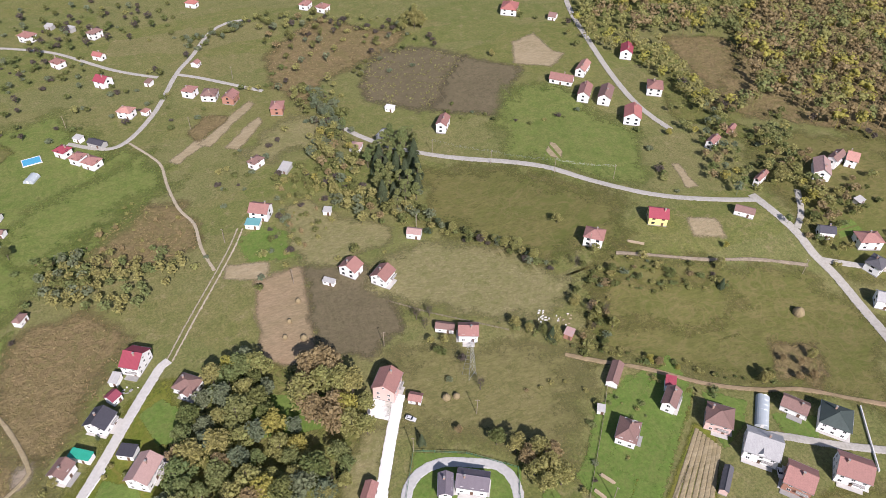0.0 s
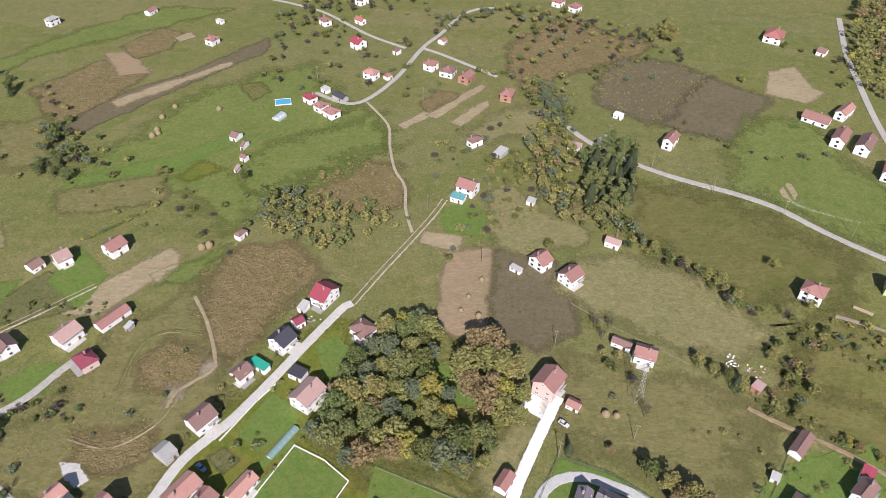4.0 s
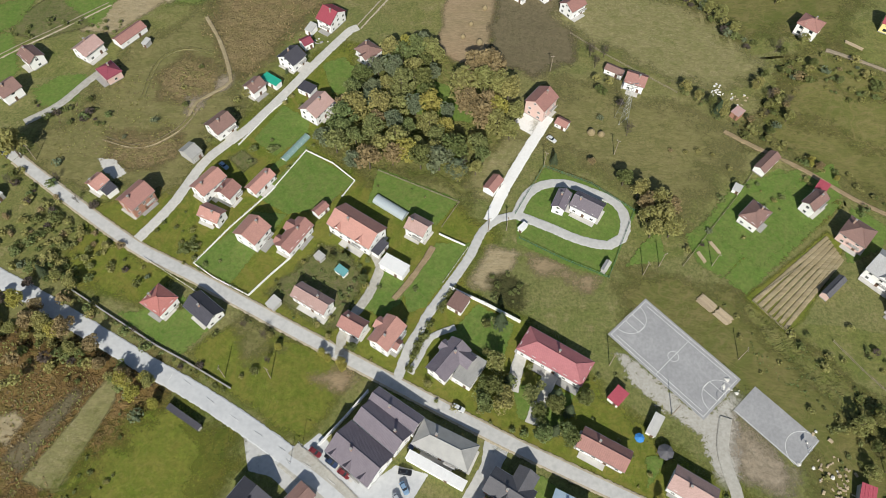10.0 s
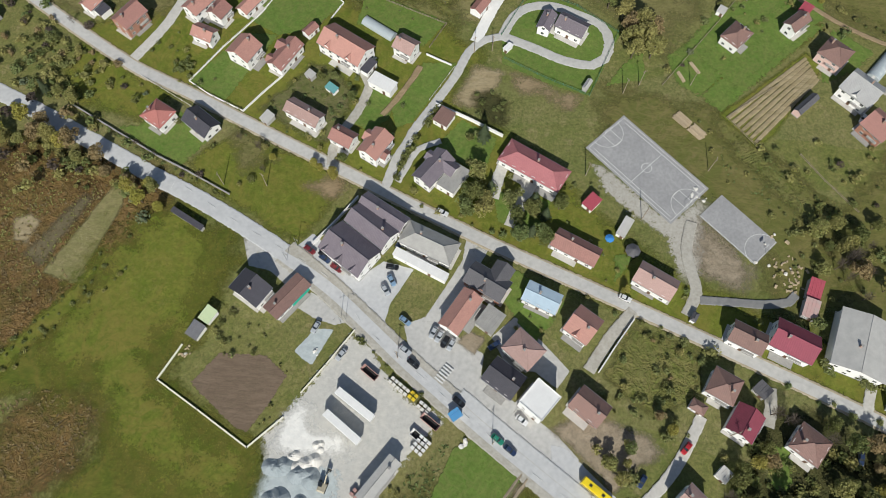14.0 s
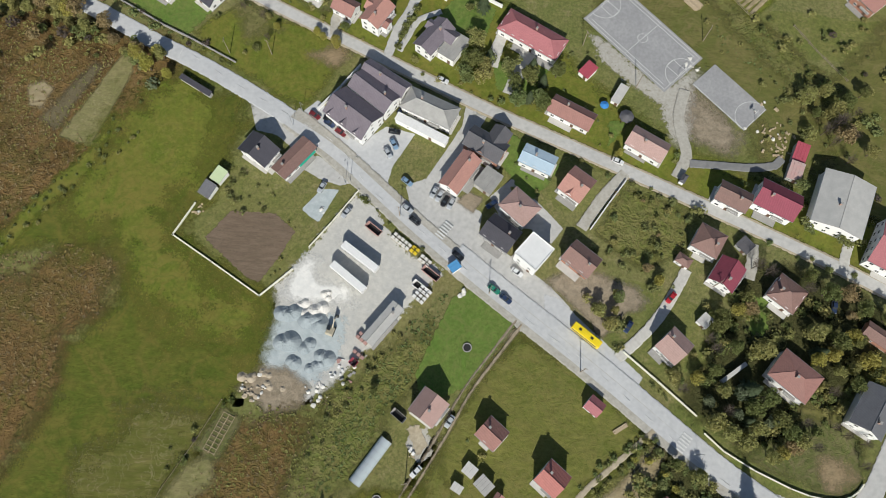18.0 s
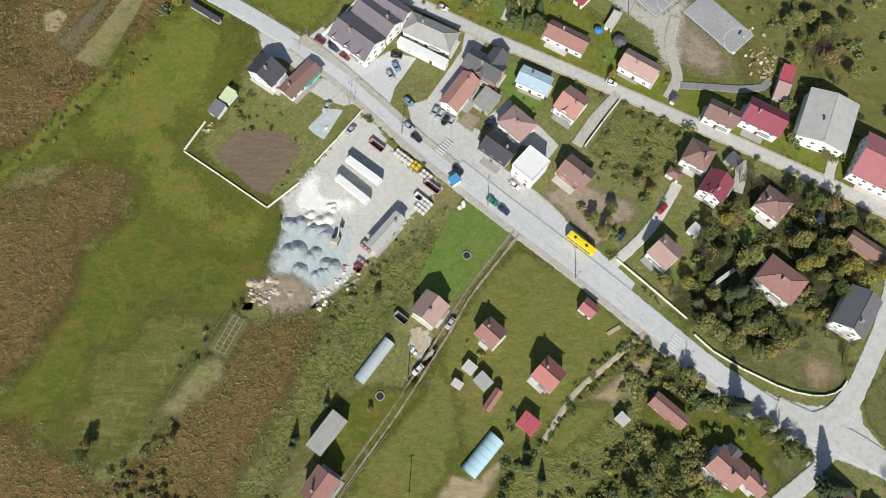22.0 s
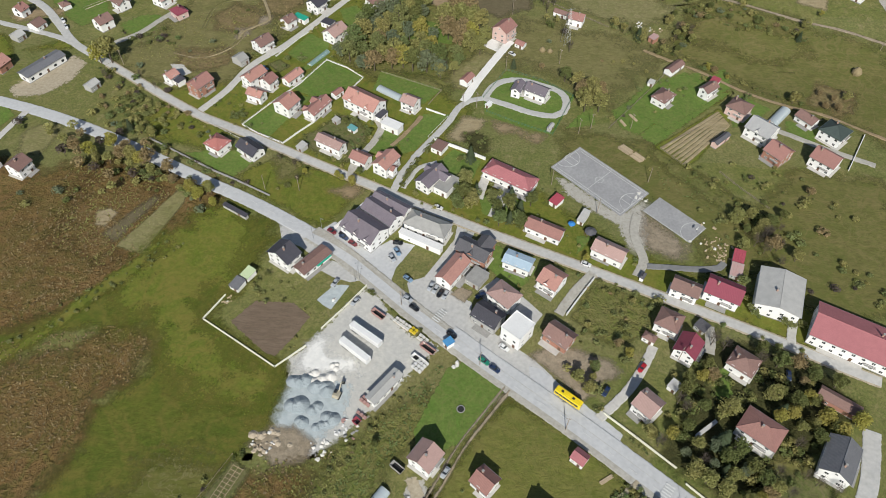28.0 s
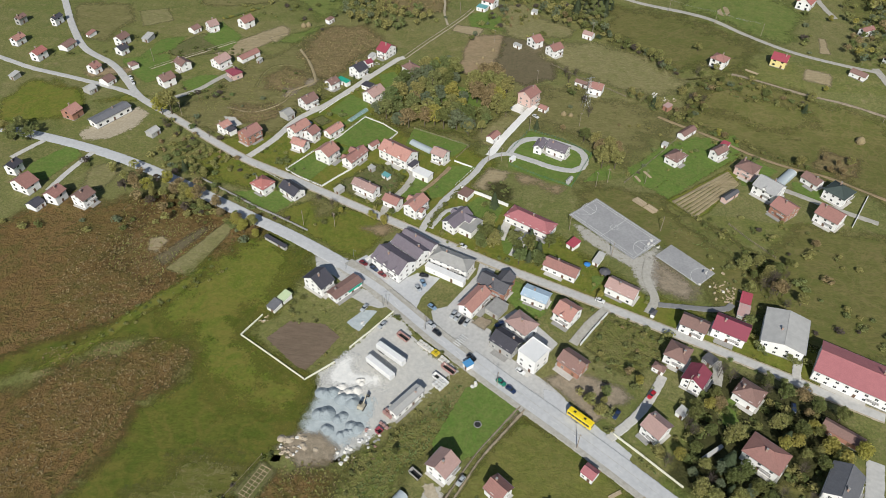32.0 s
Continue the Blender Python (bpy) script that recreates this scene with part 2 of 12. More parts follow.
earth("meadow", [(0.110, 0.127, 0.019), (0.081, 0.106, 0.016), (0.151, 0.138, 0.030), (0.053, 0.068, 0.012)], 0.02, 0.9, relief=0.3, grain=0.45, loose=True, stretch=(0.55, 1.4, 1), turn=-56, thatch=[(0.04, (0.164, 0.136, 0.034), 0.09, 0.55), (0.1, (0.064, 0.098, 0.013), 0.06, 0.5), (0.2, (0.053, 0.070, 0.011), 0.04, 0.45)])
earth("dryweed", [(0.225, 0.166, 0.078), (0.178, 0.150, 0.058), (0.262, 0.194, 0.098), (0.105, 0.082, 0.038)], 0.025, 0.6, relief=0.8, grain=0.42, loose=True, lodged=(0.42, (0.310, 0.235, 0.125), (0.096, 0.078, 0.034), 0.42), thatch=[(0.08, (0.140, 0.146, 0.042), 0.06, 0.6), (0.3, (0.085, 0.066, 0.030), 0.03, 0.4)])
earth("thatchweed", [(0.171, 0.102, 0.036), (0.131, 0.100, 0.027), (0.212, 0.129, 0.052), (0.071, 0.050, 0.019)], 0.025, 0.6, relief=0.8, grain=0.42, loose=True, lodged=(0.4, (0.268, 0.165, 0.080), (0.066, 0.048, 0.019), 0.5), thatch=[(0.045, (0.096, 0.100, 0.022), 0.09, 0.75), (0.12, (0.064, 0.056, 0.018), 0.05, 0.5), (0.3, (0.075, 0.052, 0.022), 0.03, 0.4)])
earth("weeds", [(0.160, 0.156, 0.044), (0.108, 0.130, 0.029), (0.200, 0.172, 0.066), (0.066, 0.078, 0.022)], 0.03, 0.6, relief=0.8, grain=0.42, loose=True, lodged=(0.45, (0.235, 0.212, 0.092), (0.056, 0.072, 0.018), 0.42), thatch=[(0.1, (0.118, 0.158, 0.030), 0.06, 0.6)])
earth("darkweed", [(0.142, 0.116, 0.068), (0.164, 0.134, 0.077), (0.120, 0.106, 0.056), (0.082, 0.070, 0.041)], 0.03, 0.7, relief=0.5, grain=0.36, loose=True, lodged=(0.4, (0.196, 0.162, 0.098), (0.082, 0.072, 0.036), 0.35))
earth("plowed", [(0.176, 0.129, 0.091), (0.151, 0.112, 0.079), (0.196, 0.146, 0.105), (0.116, 0.085, 0.060)], 0.05, 0.8, relief=0.6, stretch=(0.35, 1.5, 1), turn=38, grain=0.3, thatch=[(0.25, (0.215, 0.163, 0.118), 0.03, 0.35), (0.12, (0.120, 0.096, 0.064), 0.05, 0.4)])
earth("hay_meadow", [(0.215, 0.196, 0.086), (0.172, 0.172, 0.064), (0.262, 0.222, 0.112), (0.130, 0.126, 0.048)], 0.03, 0.8, grain=0.42, loose=True, stretch=(0.6, 1.3, 1), turn=35, thatch=[(0.3, (0.360, 0.310, 0.190), 0.018, 0.6), (0.12, (0.125, 0.135, 0.042), 0.05, 0.5)])
earth("tan", [(0.300, 0.215, 0.130), (0.250, 0.200, 0.110), (0.335, 0.250, 0.155), (0.180, 0.145, 0.085)], 0.03, 1.0, grain=0.32, loose=True, stretch=(0.5, 1.3, 1), turn=-52)
earth("rubble", [(0.300, 0.242, 0.172), (0.242, 0.198, 0.140), (0.355, 0.295, 0.216), (0.165, 0.136, 0.096)], 0.06, 0.9, relief=0.6, grain=0.34, loose=True, thatch=[(0.3, (0.410, 0.350, 0.270), 0.03, 0.45), (0.2, (0.160, 0.138, 0.092), 0.04, 0.45)])
earth("straw", [(0.345, 0.272, 0.165), (0.262, 0.212, 0.116), (0.385, 0.318, 0.202), (0.190, 0.156, 0.084)], 0.05, 0.9, stretch=(0.4, 1.4, 1), turn=-52, grain=0.36, loose=True, thatch=[(0.3, (0.420, 0.355, 0.235), 0.03, 0.5), (0.25, (0.185, 0.170, 0.080), 0.03, 0.5)])
earth("strips", [(0.290, 0.230, 0.135), (0.180, 0.180, 0.068), (0.320, 0.265, 0.160), (0.130, 0.125, 0.055)], 0.05, 1.1, stretch=(0.05, 0.85, 1), turn=-50)
earth("dirt", [(0.420, 0.355, 0.260), (0.340, 0.290, 0.205), (0.470, 0.410, 0.310), (0.230, 0.200, 0.130)], 0.08, 1.6, grain=0.22)
earth("gravel", [(0.430, 0.405, 0.355), (0.355, 0.335, 0.290), (0.480, 0.460, 0.415), (0.260, 0.245, 0.205)], 0.07, 2.0, grain=0.2)
earth("gravelwhite", [(0.520, 0.505, 0.465), (0.445, 0.440, 0.415), (0.580, 0.560, 0.510), (0.385, 0.380, 0.355)], 0.06, 1.1, relief=0.35, grain=0.16)
earth("asphalt", [(0.515, 0.518, 0.520), (0.450, 0.455, 0.460), (0.555, 0.556, 0.552), (0.385, 0.390, 0.394)], 0.05, 1.4, relief=0.08, rough=0.85, grain=0.08)
earth("oldasphalt", [(0.497, 0.488, 0.467), (0.428, 0.422, 0.408), (0.543, 0.530, 0.500), (0.345, 0.337, 0.316)], 0.06, 1.4, relief=0.1, rough=0.88, grain=0.1)
earth("concrete", [(0.540, 0.520, 0.480), (0.470, 0.455, 0.420), (0.580, 0.560, 0.520), (0.380, 0.360, 0.322)], 0.07, 2.0, relief=0.1, rough=0.85, grain=0.12)
earth("whiteconcrete", [(0.780, 0.765, 0.735), (0.730, 0.715, 0.685), (0.800, 0.790, 0.765), (0.640, 0.625, 0.590)], 0.07, 2.2, relief=0.08, rough=0.8, grain=0.06)
earth("pasture", [(0.150, 0.190, 0.046), (0.114, 0.160, 0.036), (0.196, 0.196, 0.066), (0.085, 0.112, 0.026)], 0.02, 0.8, grain=0.4, loose=True, thatch=[(0.25, (0.230, 0.215, 0.090), 0.02, 0.45), (0.1, (0.085, 0.124, 0.026), 0.05, 0.5)])
earth("pasture_dry", [(0.182, 0.166, 0.064), (0.148, 0.146, 0.050), (0.214, 0.184, 0.082), (0.108, 0.102, 0.038)], 0.02, 0.8, grain=0.42, loose=True, stretch=(0.5, 1.4, 1), turn=-52, thatch=[(0.3, (0.280, 0.240, 0.125), 0.02, 0.5), (0.1, (0.100, 0.108, 0.034), 0.05, 0.5)])
# near-black growth: the shade under trees is painted into its tones
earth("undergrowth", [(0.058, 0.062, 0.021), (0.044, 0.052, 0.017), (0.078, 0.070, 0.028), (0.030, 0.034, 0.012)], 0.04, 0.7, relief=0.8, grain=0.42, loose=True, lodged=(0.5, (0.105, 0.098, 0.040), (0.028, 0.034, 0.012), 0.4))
earth("garden", [(0.112, 0.140, 0.034), (0.088, 0.110, 0.030), (0.160, 0.136, 0.070), (0.060, 0.074, 0.021)], 0.06, 0.9, relief=0.6, grain=0.42, loose=True, lodged=(0.5, (0.180, 0.168, 0.075), (0.050, 0.066, 0.017), 0.4), thatch=[(0.15, (0.205, 0.160, 0.098), 0.05, 0.55)])
earth("hay_lines", [(0.118, 0.118, 0.026), (0.098, 0.106, 0.022), (0.188, 0.162, 0.060), (0.076, 0.082, 0.018)], 0.03, 0.8, grain=0.4, loose=True, stretch=(0.22, 1.5, 1), turn=-57, thatch=[(0.06, (0.092, 0.104, 0.020), 0.08, 0.6), (0.2, (0.240, 0.212, 0.110), 0.03, 0.6)])
earth("meadow_green", [(0.140, 0.166, 0.024), (0.108, 0.141, 0.020), (0.182, 0.168, 0.037), (0.071, 0.092, 0.013)], 0.025, 0.9, relief=0.3, grain=0.42, loose=True, thatch=[(0.05, (0.193, 0.159, 0.040), 0.09, 0.6), (0.14, (0.076, 0.112, 0.014), 0.05, 0.5), (0.3, (0.207, 0.185, 0.061), 0.02, 0.4)])
earth("rough_pasture", [(0.142, 0.134, 0.042), (0.112, 0.118, 0.033), (0.172, 0.154, 0.056), (0.078, 0.080, 0.023)], 0.02, 0.8, grain=0.42, loose=True, stretch=(0.5, 1.4, 1), turn=30, thatch=[(0.035, (0.096, 0.116, 0.026), 0.09, 0.6), (0.08, (0.200, 0.162, 0.070), 0.05, 0.5), (0.2, (0.205, 0.176, 0.080), 0.025, 0.45)])
earth("chalk", [(0.780, 0.760, 0.715), (0.700, 0.690, 0.655), (0.820, 0.800, 0.750), (0.560, 0.560, 0.535)], 0.07, 1.0, relief=0.5, grain=0.14, loose=True)
earth("darkasphalt", [(0.230, 0.228, 0.224), (0.190, 0.190, 0.190), (0.270, 0.264, 0.255), (0.150, 0.150, 0.148)], 0.06, 1.4, relief=0.1, rough=0.88, grain=0.1)
earth("paddock", [(0.146, 0.154, 0.034), (0.116, 0.134, 0.027), (0.186, 0.168, 0.052), (0.082, 0.092, 0.020)], 0.025, 0.8, relief=0.4, grain=0.42, loose=True, stretch=(0.6, 1.3, 1), turn=35, lodged=(0.4, (0.200, 0.185, 0.070), (0.088, 0.098, 0.022), 0.3), thatch=[(0.05, (0.180, 0.150, 0.050), 0.08, 0.55), (0.12, (0.092, 0.118, 0.022), 0.05, 0.5)])
plain("plot_wall", (0.82, 0.80, 0.66), (0.76, 0.74, 0.60), 0.8)
# roofs
ROOF_TONES = {
    "orange": ((0.530, 0.280, 0.228), (0.450, 0.235, 0.195), "orange-red tiled"), "red": ((0.480, 0.180, 0.155), (0.400, 0.155, 0.135), "red tiled"),
    "redbrown": ((0.390, 0.195, 0.165), (0.320, 0.165, 0.140), "red-brown tiled"), "brown": ((0.280, 0.165, 0.138), (0.230, 0.140, 0.120), "weathered brown tiled"),
    "pinkbrown": ((0.480, 0.320, 0.285), (0.410, 0.270, 0.240), "faded pink tiled"), "crimson": ((0.400, 0.070, 0.100), (0.345, 0.062, 0.088), "crimson sheet-metal"),
    "magenta": ((0.300, 0.062, 0.095), (0.255, 0.055, 0.082), "dark crimson tiled"), "crimsonpink": ((0.440, 0.165, 0.175), (0.375, 0.138, 0.148), "faded crimson sheet"),
    "anthracite": ((0.075, 0.072, 0.090), (0.060, 0.058, 0.072), "anthracite tiled"), "violet": ((0.220, 0.188, 0.215), (0.178, 0.152, 0.178), "violet-brown tiled"),
    "darkgrey": ((0.125, 0.120, 0.130), (0.100, 0.098, 0.108), "dark grey tiled"), "slate": ((0.190, 0.190, 0.205), (0.150, 0.152, 0.165), "slate-grey"),
    "lightgrey": ((0.470, 0.465, 0.460), (0.400, 0.398, 0.395), "light grey"), "darkgreen": ((0.070, 0.095, 0.085), (0.055, 0.075, 0.068), "dark green"),
}
for key, (c1, c2, _) in ROOF_TONES.items():
    tiles("roof_" + key, c1, c2)
SHEET_TONES = {
    "sheet": ((0.500, 0.490, 0.465), (0.400, 0.392, 0.375), "pale grey corrugated"), "concrete": ((0.380, 0.370, 0.350), (0.290, 0.285, 0.270), "grey concrete"),
    "whitesheet": ((0.800, 0.795, 0.780), (0.720, 0.715, 0.700), "white"), "blue": ((0.090, 0.300, 0.560), (0.080, 0.260, 0.500), "blue"),
    "paleblue": ((0.480, 0.600, 0.700), (0.400, 0.520, 0.620), "pale blue sheet-metal"), "palegreen": ((0.560, 0.650, 0.400), (0.480, 0.580, 0.350), "pale green sheet"),
    "green": ((0.030, 0.400, 0.270), (0.025, 0.340, 0.230), "bright green sheet"), "teal": ((0.150, 0.380, 0.390), (0.130, 0.330, 0.340), "teal"),
    "pinksheet": ((0.480, 0.290, 0.270), (0.400, 0.330, 0.310), "pinkish sheet"),
}
for key, (c1, c2, _) in SHEET_TONES.items():
    plain("roof_" + key, c1, c2, 0.55, 0.4, 9.0, each=0.06)
# walls
WALL_TONES = {"white": (0.86, 0.85, 0.83), "grey": (0.42, 0.41, 0.39), "brick": (0.40, 0.20, 0.14), "pink": (0.66, 0.47, 0.42), "yellow": (0.76, 0.64, 0.28)}
for key, c in WALL_TONES.items():
    plain("wall_" + key, c, tuple(v * 0.93 for v in c), 0.9, 0.5, 6.0, 0.1, each=0.04, dirt=0.14)
plain("frame_white", (0.78, 0.77, 0.75), (0.72, 0.71, 0.69), 0.5)
plain("terrace", (0.58, 0.56, 0.52), (0.48, 0.46, 0.43), 0.9, 0.6)
plain("chimney", (0.45, 0.30, 0.24), (0.36, 0.25, 0.20), 0.9)
plain("plinth", (0.36, 0.35, 0.33), (0.28, 0.27, 0.26), 0.9)
plain("wood_dark", (0.16, 0.09, 0.055), (0.12, 0.07, 0.045), 0.7)
plain("wood_pole", (0.34, 0.28, 0.21), (0.26, 0.21, 0.16), 0.85)
plain("steel", (0.55, 0.56, 0.57), (0.46, 0.47, 0.48), 0.45, metal=0.8)
plain("fence_green", (0.10, 0.22, 0.12), (0.08, 0.18, 0.10), 0.6)
plain("bark", (0.13, 0.10, 0.075), (0.09, 0.07, 0.052), 0.95)
plain("paint_line", (0.74, 0.74, 0.72), (0.60, 0.60, 0.58), 0.7, 0.6, 5.0)
m, n, l, p = nodes_of("glass_dark")
p.inputs["Base Color"].default_value, p.inputs["Roughness"].default_value = (0.025, 0.03, 0.035, 1), 0.08
leaf("leaf_olive", (0.385, 0.370, 0.135), (0.285, 0.305, 0.110), (0.400, 0.350, 0.135), 0.35)
leaf("leaf_green", (0.250, 0.300, 0.110), (0.175, 0.235, 0.092), (0.300, 0.295, 0.115), 0.35)
leaf("leaf_pine", (0.235, 0.275, 0.165), (0.165, 0.210, 0.130), (0.250, 0.270, 0.150), 0.3)
leaf("leaf_yellow", (0.480, 0.445, 0.105), (0.390, 0.380, 0.095), (0.420, 0.360, 0.110), 0.3)
leaf("stalks", (0.360, 0.290, 0.175), (0.280, 0.225, 0.125), (0.310, 0.240, 0.140))
leaf("leaf_rust", (0.400, 0.305, 0.155), (0.320, 0.245, 0.125), (0.370, 0.295, 0.155), 0.35)
leaf("leaf_dark", (0.105, 0.140, 0.070), (0.078, 0.110, 0.060), (0.120, 0.140, 0.074), 0.3)
leaf("leaf_dusky", (0.215, 0.245, 0.082), (0.150, 0.188, 0.066), (0.230, 0.222, 0.076), 0.38)
leaf("twigs", (0.150, 0.120, 0.095), (0.115, 0.090, 0.072), (0.140, 0.120, 0.105))


# ---- shapes ----
class Shape:
    """Faces gathered for one mesh."""

    def __init__(self):
        self.v, self.f = [], []

    def add(self, verts, faces):
        k = len(self.v)
        self.v += [tuple(p) for p in verts]
        self.f += [tuple(k + i for i in f) for f in faces]
        return self

    def box(self, x, y, z, w, d, h, turn=0.0):
        """A box whose base centre is at x, y, z."""
        c, s = math.cos(turn), math.sin(turn)
        vs = []
        for dz in (0, h):
            for dx, dy in ((-w / 2, -d / 2), (w / 2, -d / 2), (w / 2, d / 2), (-w / 2, d / 2)):
                vs.append((x + dx * c - dy * s, y + dx * s + dy * c, z + dz))
        return self.add(vs, [(3, 2, 1, 0), (4, 5, 6, 7), (0, 1, 5, 4), (1, 2, 6, 5), (2, 3, 7, 6), (3, 0, 4, 7)])

    def slab(self, ring, thick, down=(0, 0, -1)):
        """A slab under a flat ring of points."""
        k = len(ring)
        low = [tuple(p[i] + down[i] * thick for i in range(3)) for p in ring]
        return self.add(list(ring) + low, [tuple(range(k)), tuple(reversed(range(k, 2 * k)))] + [(i, i + k, (i + 1) % k + k, (i + 1) % k) for i in range(k)])

    def tube(self, a, b, r1, r2, sides=8):
        a, b = Vector(a), Vector(b)
        q = (b - a).to_track_quat("Z", "Y")
        vs = []
        for p, r in ((a, r1), (b, r2)):
            vs += [p + q @ Vector((math.cos(i * math.tau / sides) * r, math.sin(i * math.tau / sides) * r, 0)) for i in range(sides)]
        fs = [(i, (i + 1) % sides, sides + (i + 1) % sides, sides + i) for i in range(sides)]
        return self.add(vs, fs + [tuple(reversed(range(sides))), tuple(range(sides, 2 * sides))])

    def mesh(self, name, material):
        me = bpy.data.meshes.new(name)
        me.from_pydata(self.v, [], self.f)
        me.materials.append(MATS[material])
        me.update()
        return me


def part(name, shape, material, parent, label=""):
    me = shape.mesh(name, material) if isinstance(shape, Shape) else shape
    ob = new(name, me)
    ob.parent = parent
    return tagged(ob, label) if label else ob


def thing(name, label, category, m, group="", kind=""):
    ob = new(name)
    ob.matrix_world = m
    ob.empty_display_size = 0.5
    return tagged(ob, label, category, group, kind)


def ease(a, b, v):
    k = min(max((v - a) / (b - a), 0.0), 1.0)
    return k * k * (3 - 2 * k)


def hill(x, y):
    """The ground's height: a flat valley that rises to the north-east."""
    return 8.0 * ease(95, 165, x) * ease(225, 305, y)


# ---- ground ----
def sheet(name, xs, ys, material, lift=0.0):
    vs = [(x, y, hill(x, y) + lift) for y in ys for x in xs]
    k = len(xs)
    fs = [(j * k + i, j * k + i + 1, j * k + k + i + 1, j * k + k + i) for j in range(len(ys) - 1) for i in range(k - 1)]
    return Shape().add(vs, fs).mesh(name, material)


rough_xs = [-4000, -2000, -1000, -700] + list(range(-500, 80, 20)) + list(range(80, 180, 4)) + list(range(180, 640, 20)) + [800, 1200, 2000, 4000]
rough_ys = [-4000, -1500, -600, -300] + list(range(-200, 220, 20)) + list(range(220, 312, 4)) + list(range(312, 900, 20)) + [1000, 1400, 2200, 4000]
ground = tagged(new("ground", sheet("ground", rough_xs, rough_ys, "grass")), "olive-green autumn valley meadows", "ground", kind="structure")


def inside(px, py, ring):
    hit = False
    for (x1, y1), (x2, y2) in zip(ring, ring[1:] + ring[:1]):
        if (y1 > py) != (y2 > py) and px < (x2 - x1) * (py - y1) / (y2 - y1) + x1:
            hit = not hit
    return hit


def rim_distance(px, py, ring):
    best = 1e9
    for (x1, y1), (x2, y2) in zip(ring, ring[1:] + ring[:1]):
        dx, dy = x2 - x1, y2 - y1
        k = min(max(((px - x1) * dx + (py - y1) * dy) / (dx * dx + dy * dy + 1e-9), 0), 1)
        best = min(best, math.hypot(px - x1 - k * dx, py - y1 - k * dy))
    return best if inside(px, py, ring) else -best


FOOT = []       # x, y, radius kept clear of planting
ROADS_AT = []   # line, half width
layer = [0.02]


PATCHES = []


def patch(name, material, label, ring, soft=1.0):
    """A piece of ground cover inside a ring of plan points; its rim thins out over soft metres. Later ones lie on top."""
    box = (min(p[0] for p in ring), min(p[1] for p in ring), max(p[0] for p in ring), max(p[1] for p in ring))
    PATCHES.append((name, material, label, ring, soft, box))


def cover_at(x, y, item):
    _, _, _, ring, soft, (x0, y0, x1, y1) = item
    if x < x0 - 1.3 * soft or x > x1 + 1.3 * soft or y < y0 - 1.3 * soft or y > y1 + 1.3 * soft:
        return -1.0
    return rim_distance(x, y, ring) / (2 * soft) + 0.5


def lay_patches():
    for n, (name, material, label, ring, soft, (x0, y0, x1, y1)) in enumerate(PATCHES):
        cell = min(max(soft * 0.9, max(x1 - x0, y1 - y0) / 70, 0.8), 5.0)
        over = [q for q in PATCHES[n + 1:] if q[5][0] < x1 + 20 and q[5][2] > x0 - 20 and q[5][1] < y1 + 20 and q[5][3] > y0 - 20]
        lift = layer[0] = layer[0] + 0.0012
        nx, ny = int((x1 - x0) / cell) + 5, int((y1 - y0) / cell) + 5
        k, vs, rim = nx + 1, [], []
        for j in range(ny + 1):
            for i in range(k):
                x, y = x0 + (i - 2) * cell, y0 + (j - 2) * cell
                vs.append((x, y, hill(x, y) + lift))
                rim.append(rim_distance(x, y, ring) / (2 * soft) + 0.5)
        fs = []
        for j in range(ny):
            for i in range(nx):
                f = (j * k + i, j * k + i + 1, j * k + k + i + 1, j * k + k + i)
                if max(rim[c] for c in f) <= -0.12:
                    continue
                px, py = vs[f[0]][0] + cell / 2, vs[f[0]][1] + cell / 2
                above = [(cover_at(px, py, q) - 1.5 * cell / (2 * q[4]), cover_at(px, py, q)) for q in over]
                if any(sure > 1.75 for sure, _ in above) or sum(c > -0.15 for _, c in above) > 3:
                    continue
                fs.append(f)
        used = sorted({c for f in fs for c in f})
        at = {c: i for i, c in enumerate(used)}
        me = Shape().add([vs[c] for c in used], [tuple(at[c] for c in f) for f in fs]).mesh(name, material)
        me.attributes.new("rim", "FLOAT", "POINT").data.foreach_set("value", [rim[c] for c in used])
        tagged(new(name, me), label, name.split("_")[0], kind="structure")


road_layer = [0.3]


def smooth_line(pts, step=3.0):
    out = []
    p = [pts[0]] + list(pts) + [pts[-1]]
    for i in range(1, len(p) - 2):
        a, b, c, d = (Vector((q[0], q[1])) for q in p[i - 1:i + 3])
        k = max(int((c - b).length / step), 1)
        for s in range(k):
            t = s / k
            out.append(0.5 * (2 * b + (c - a) * t + (2 * a - 5 * b + 4 * c - d) * t * t + (3 * b - a - 3 * c + d) * t * t * t))
    out.append(Vector((pts[-1][0], pts[-1][1])))
    return out


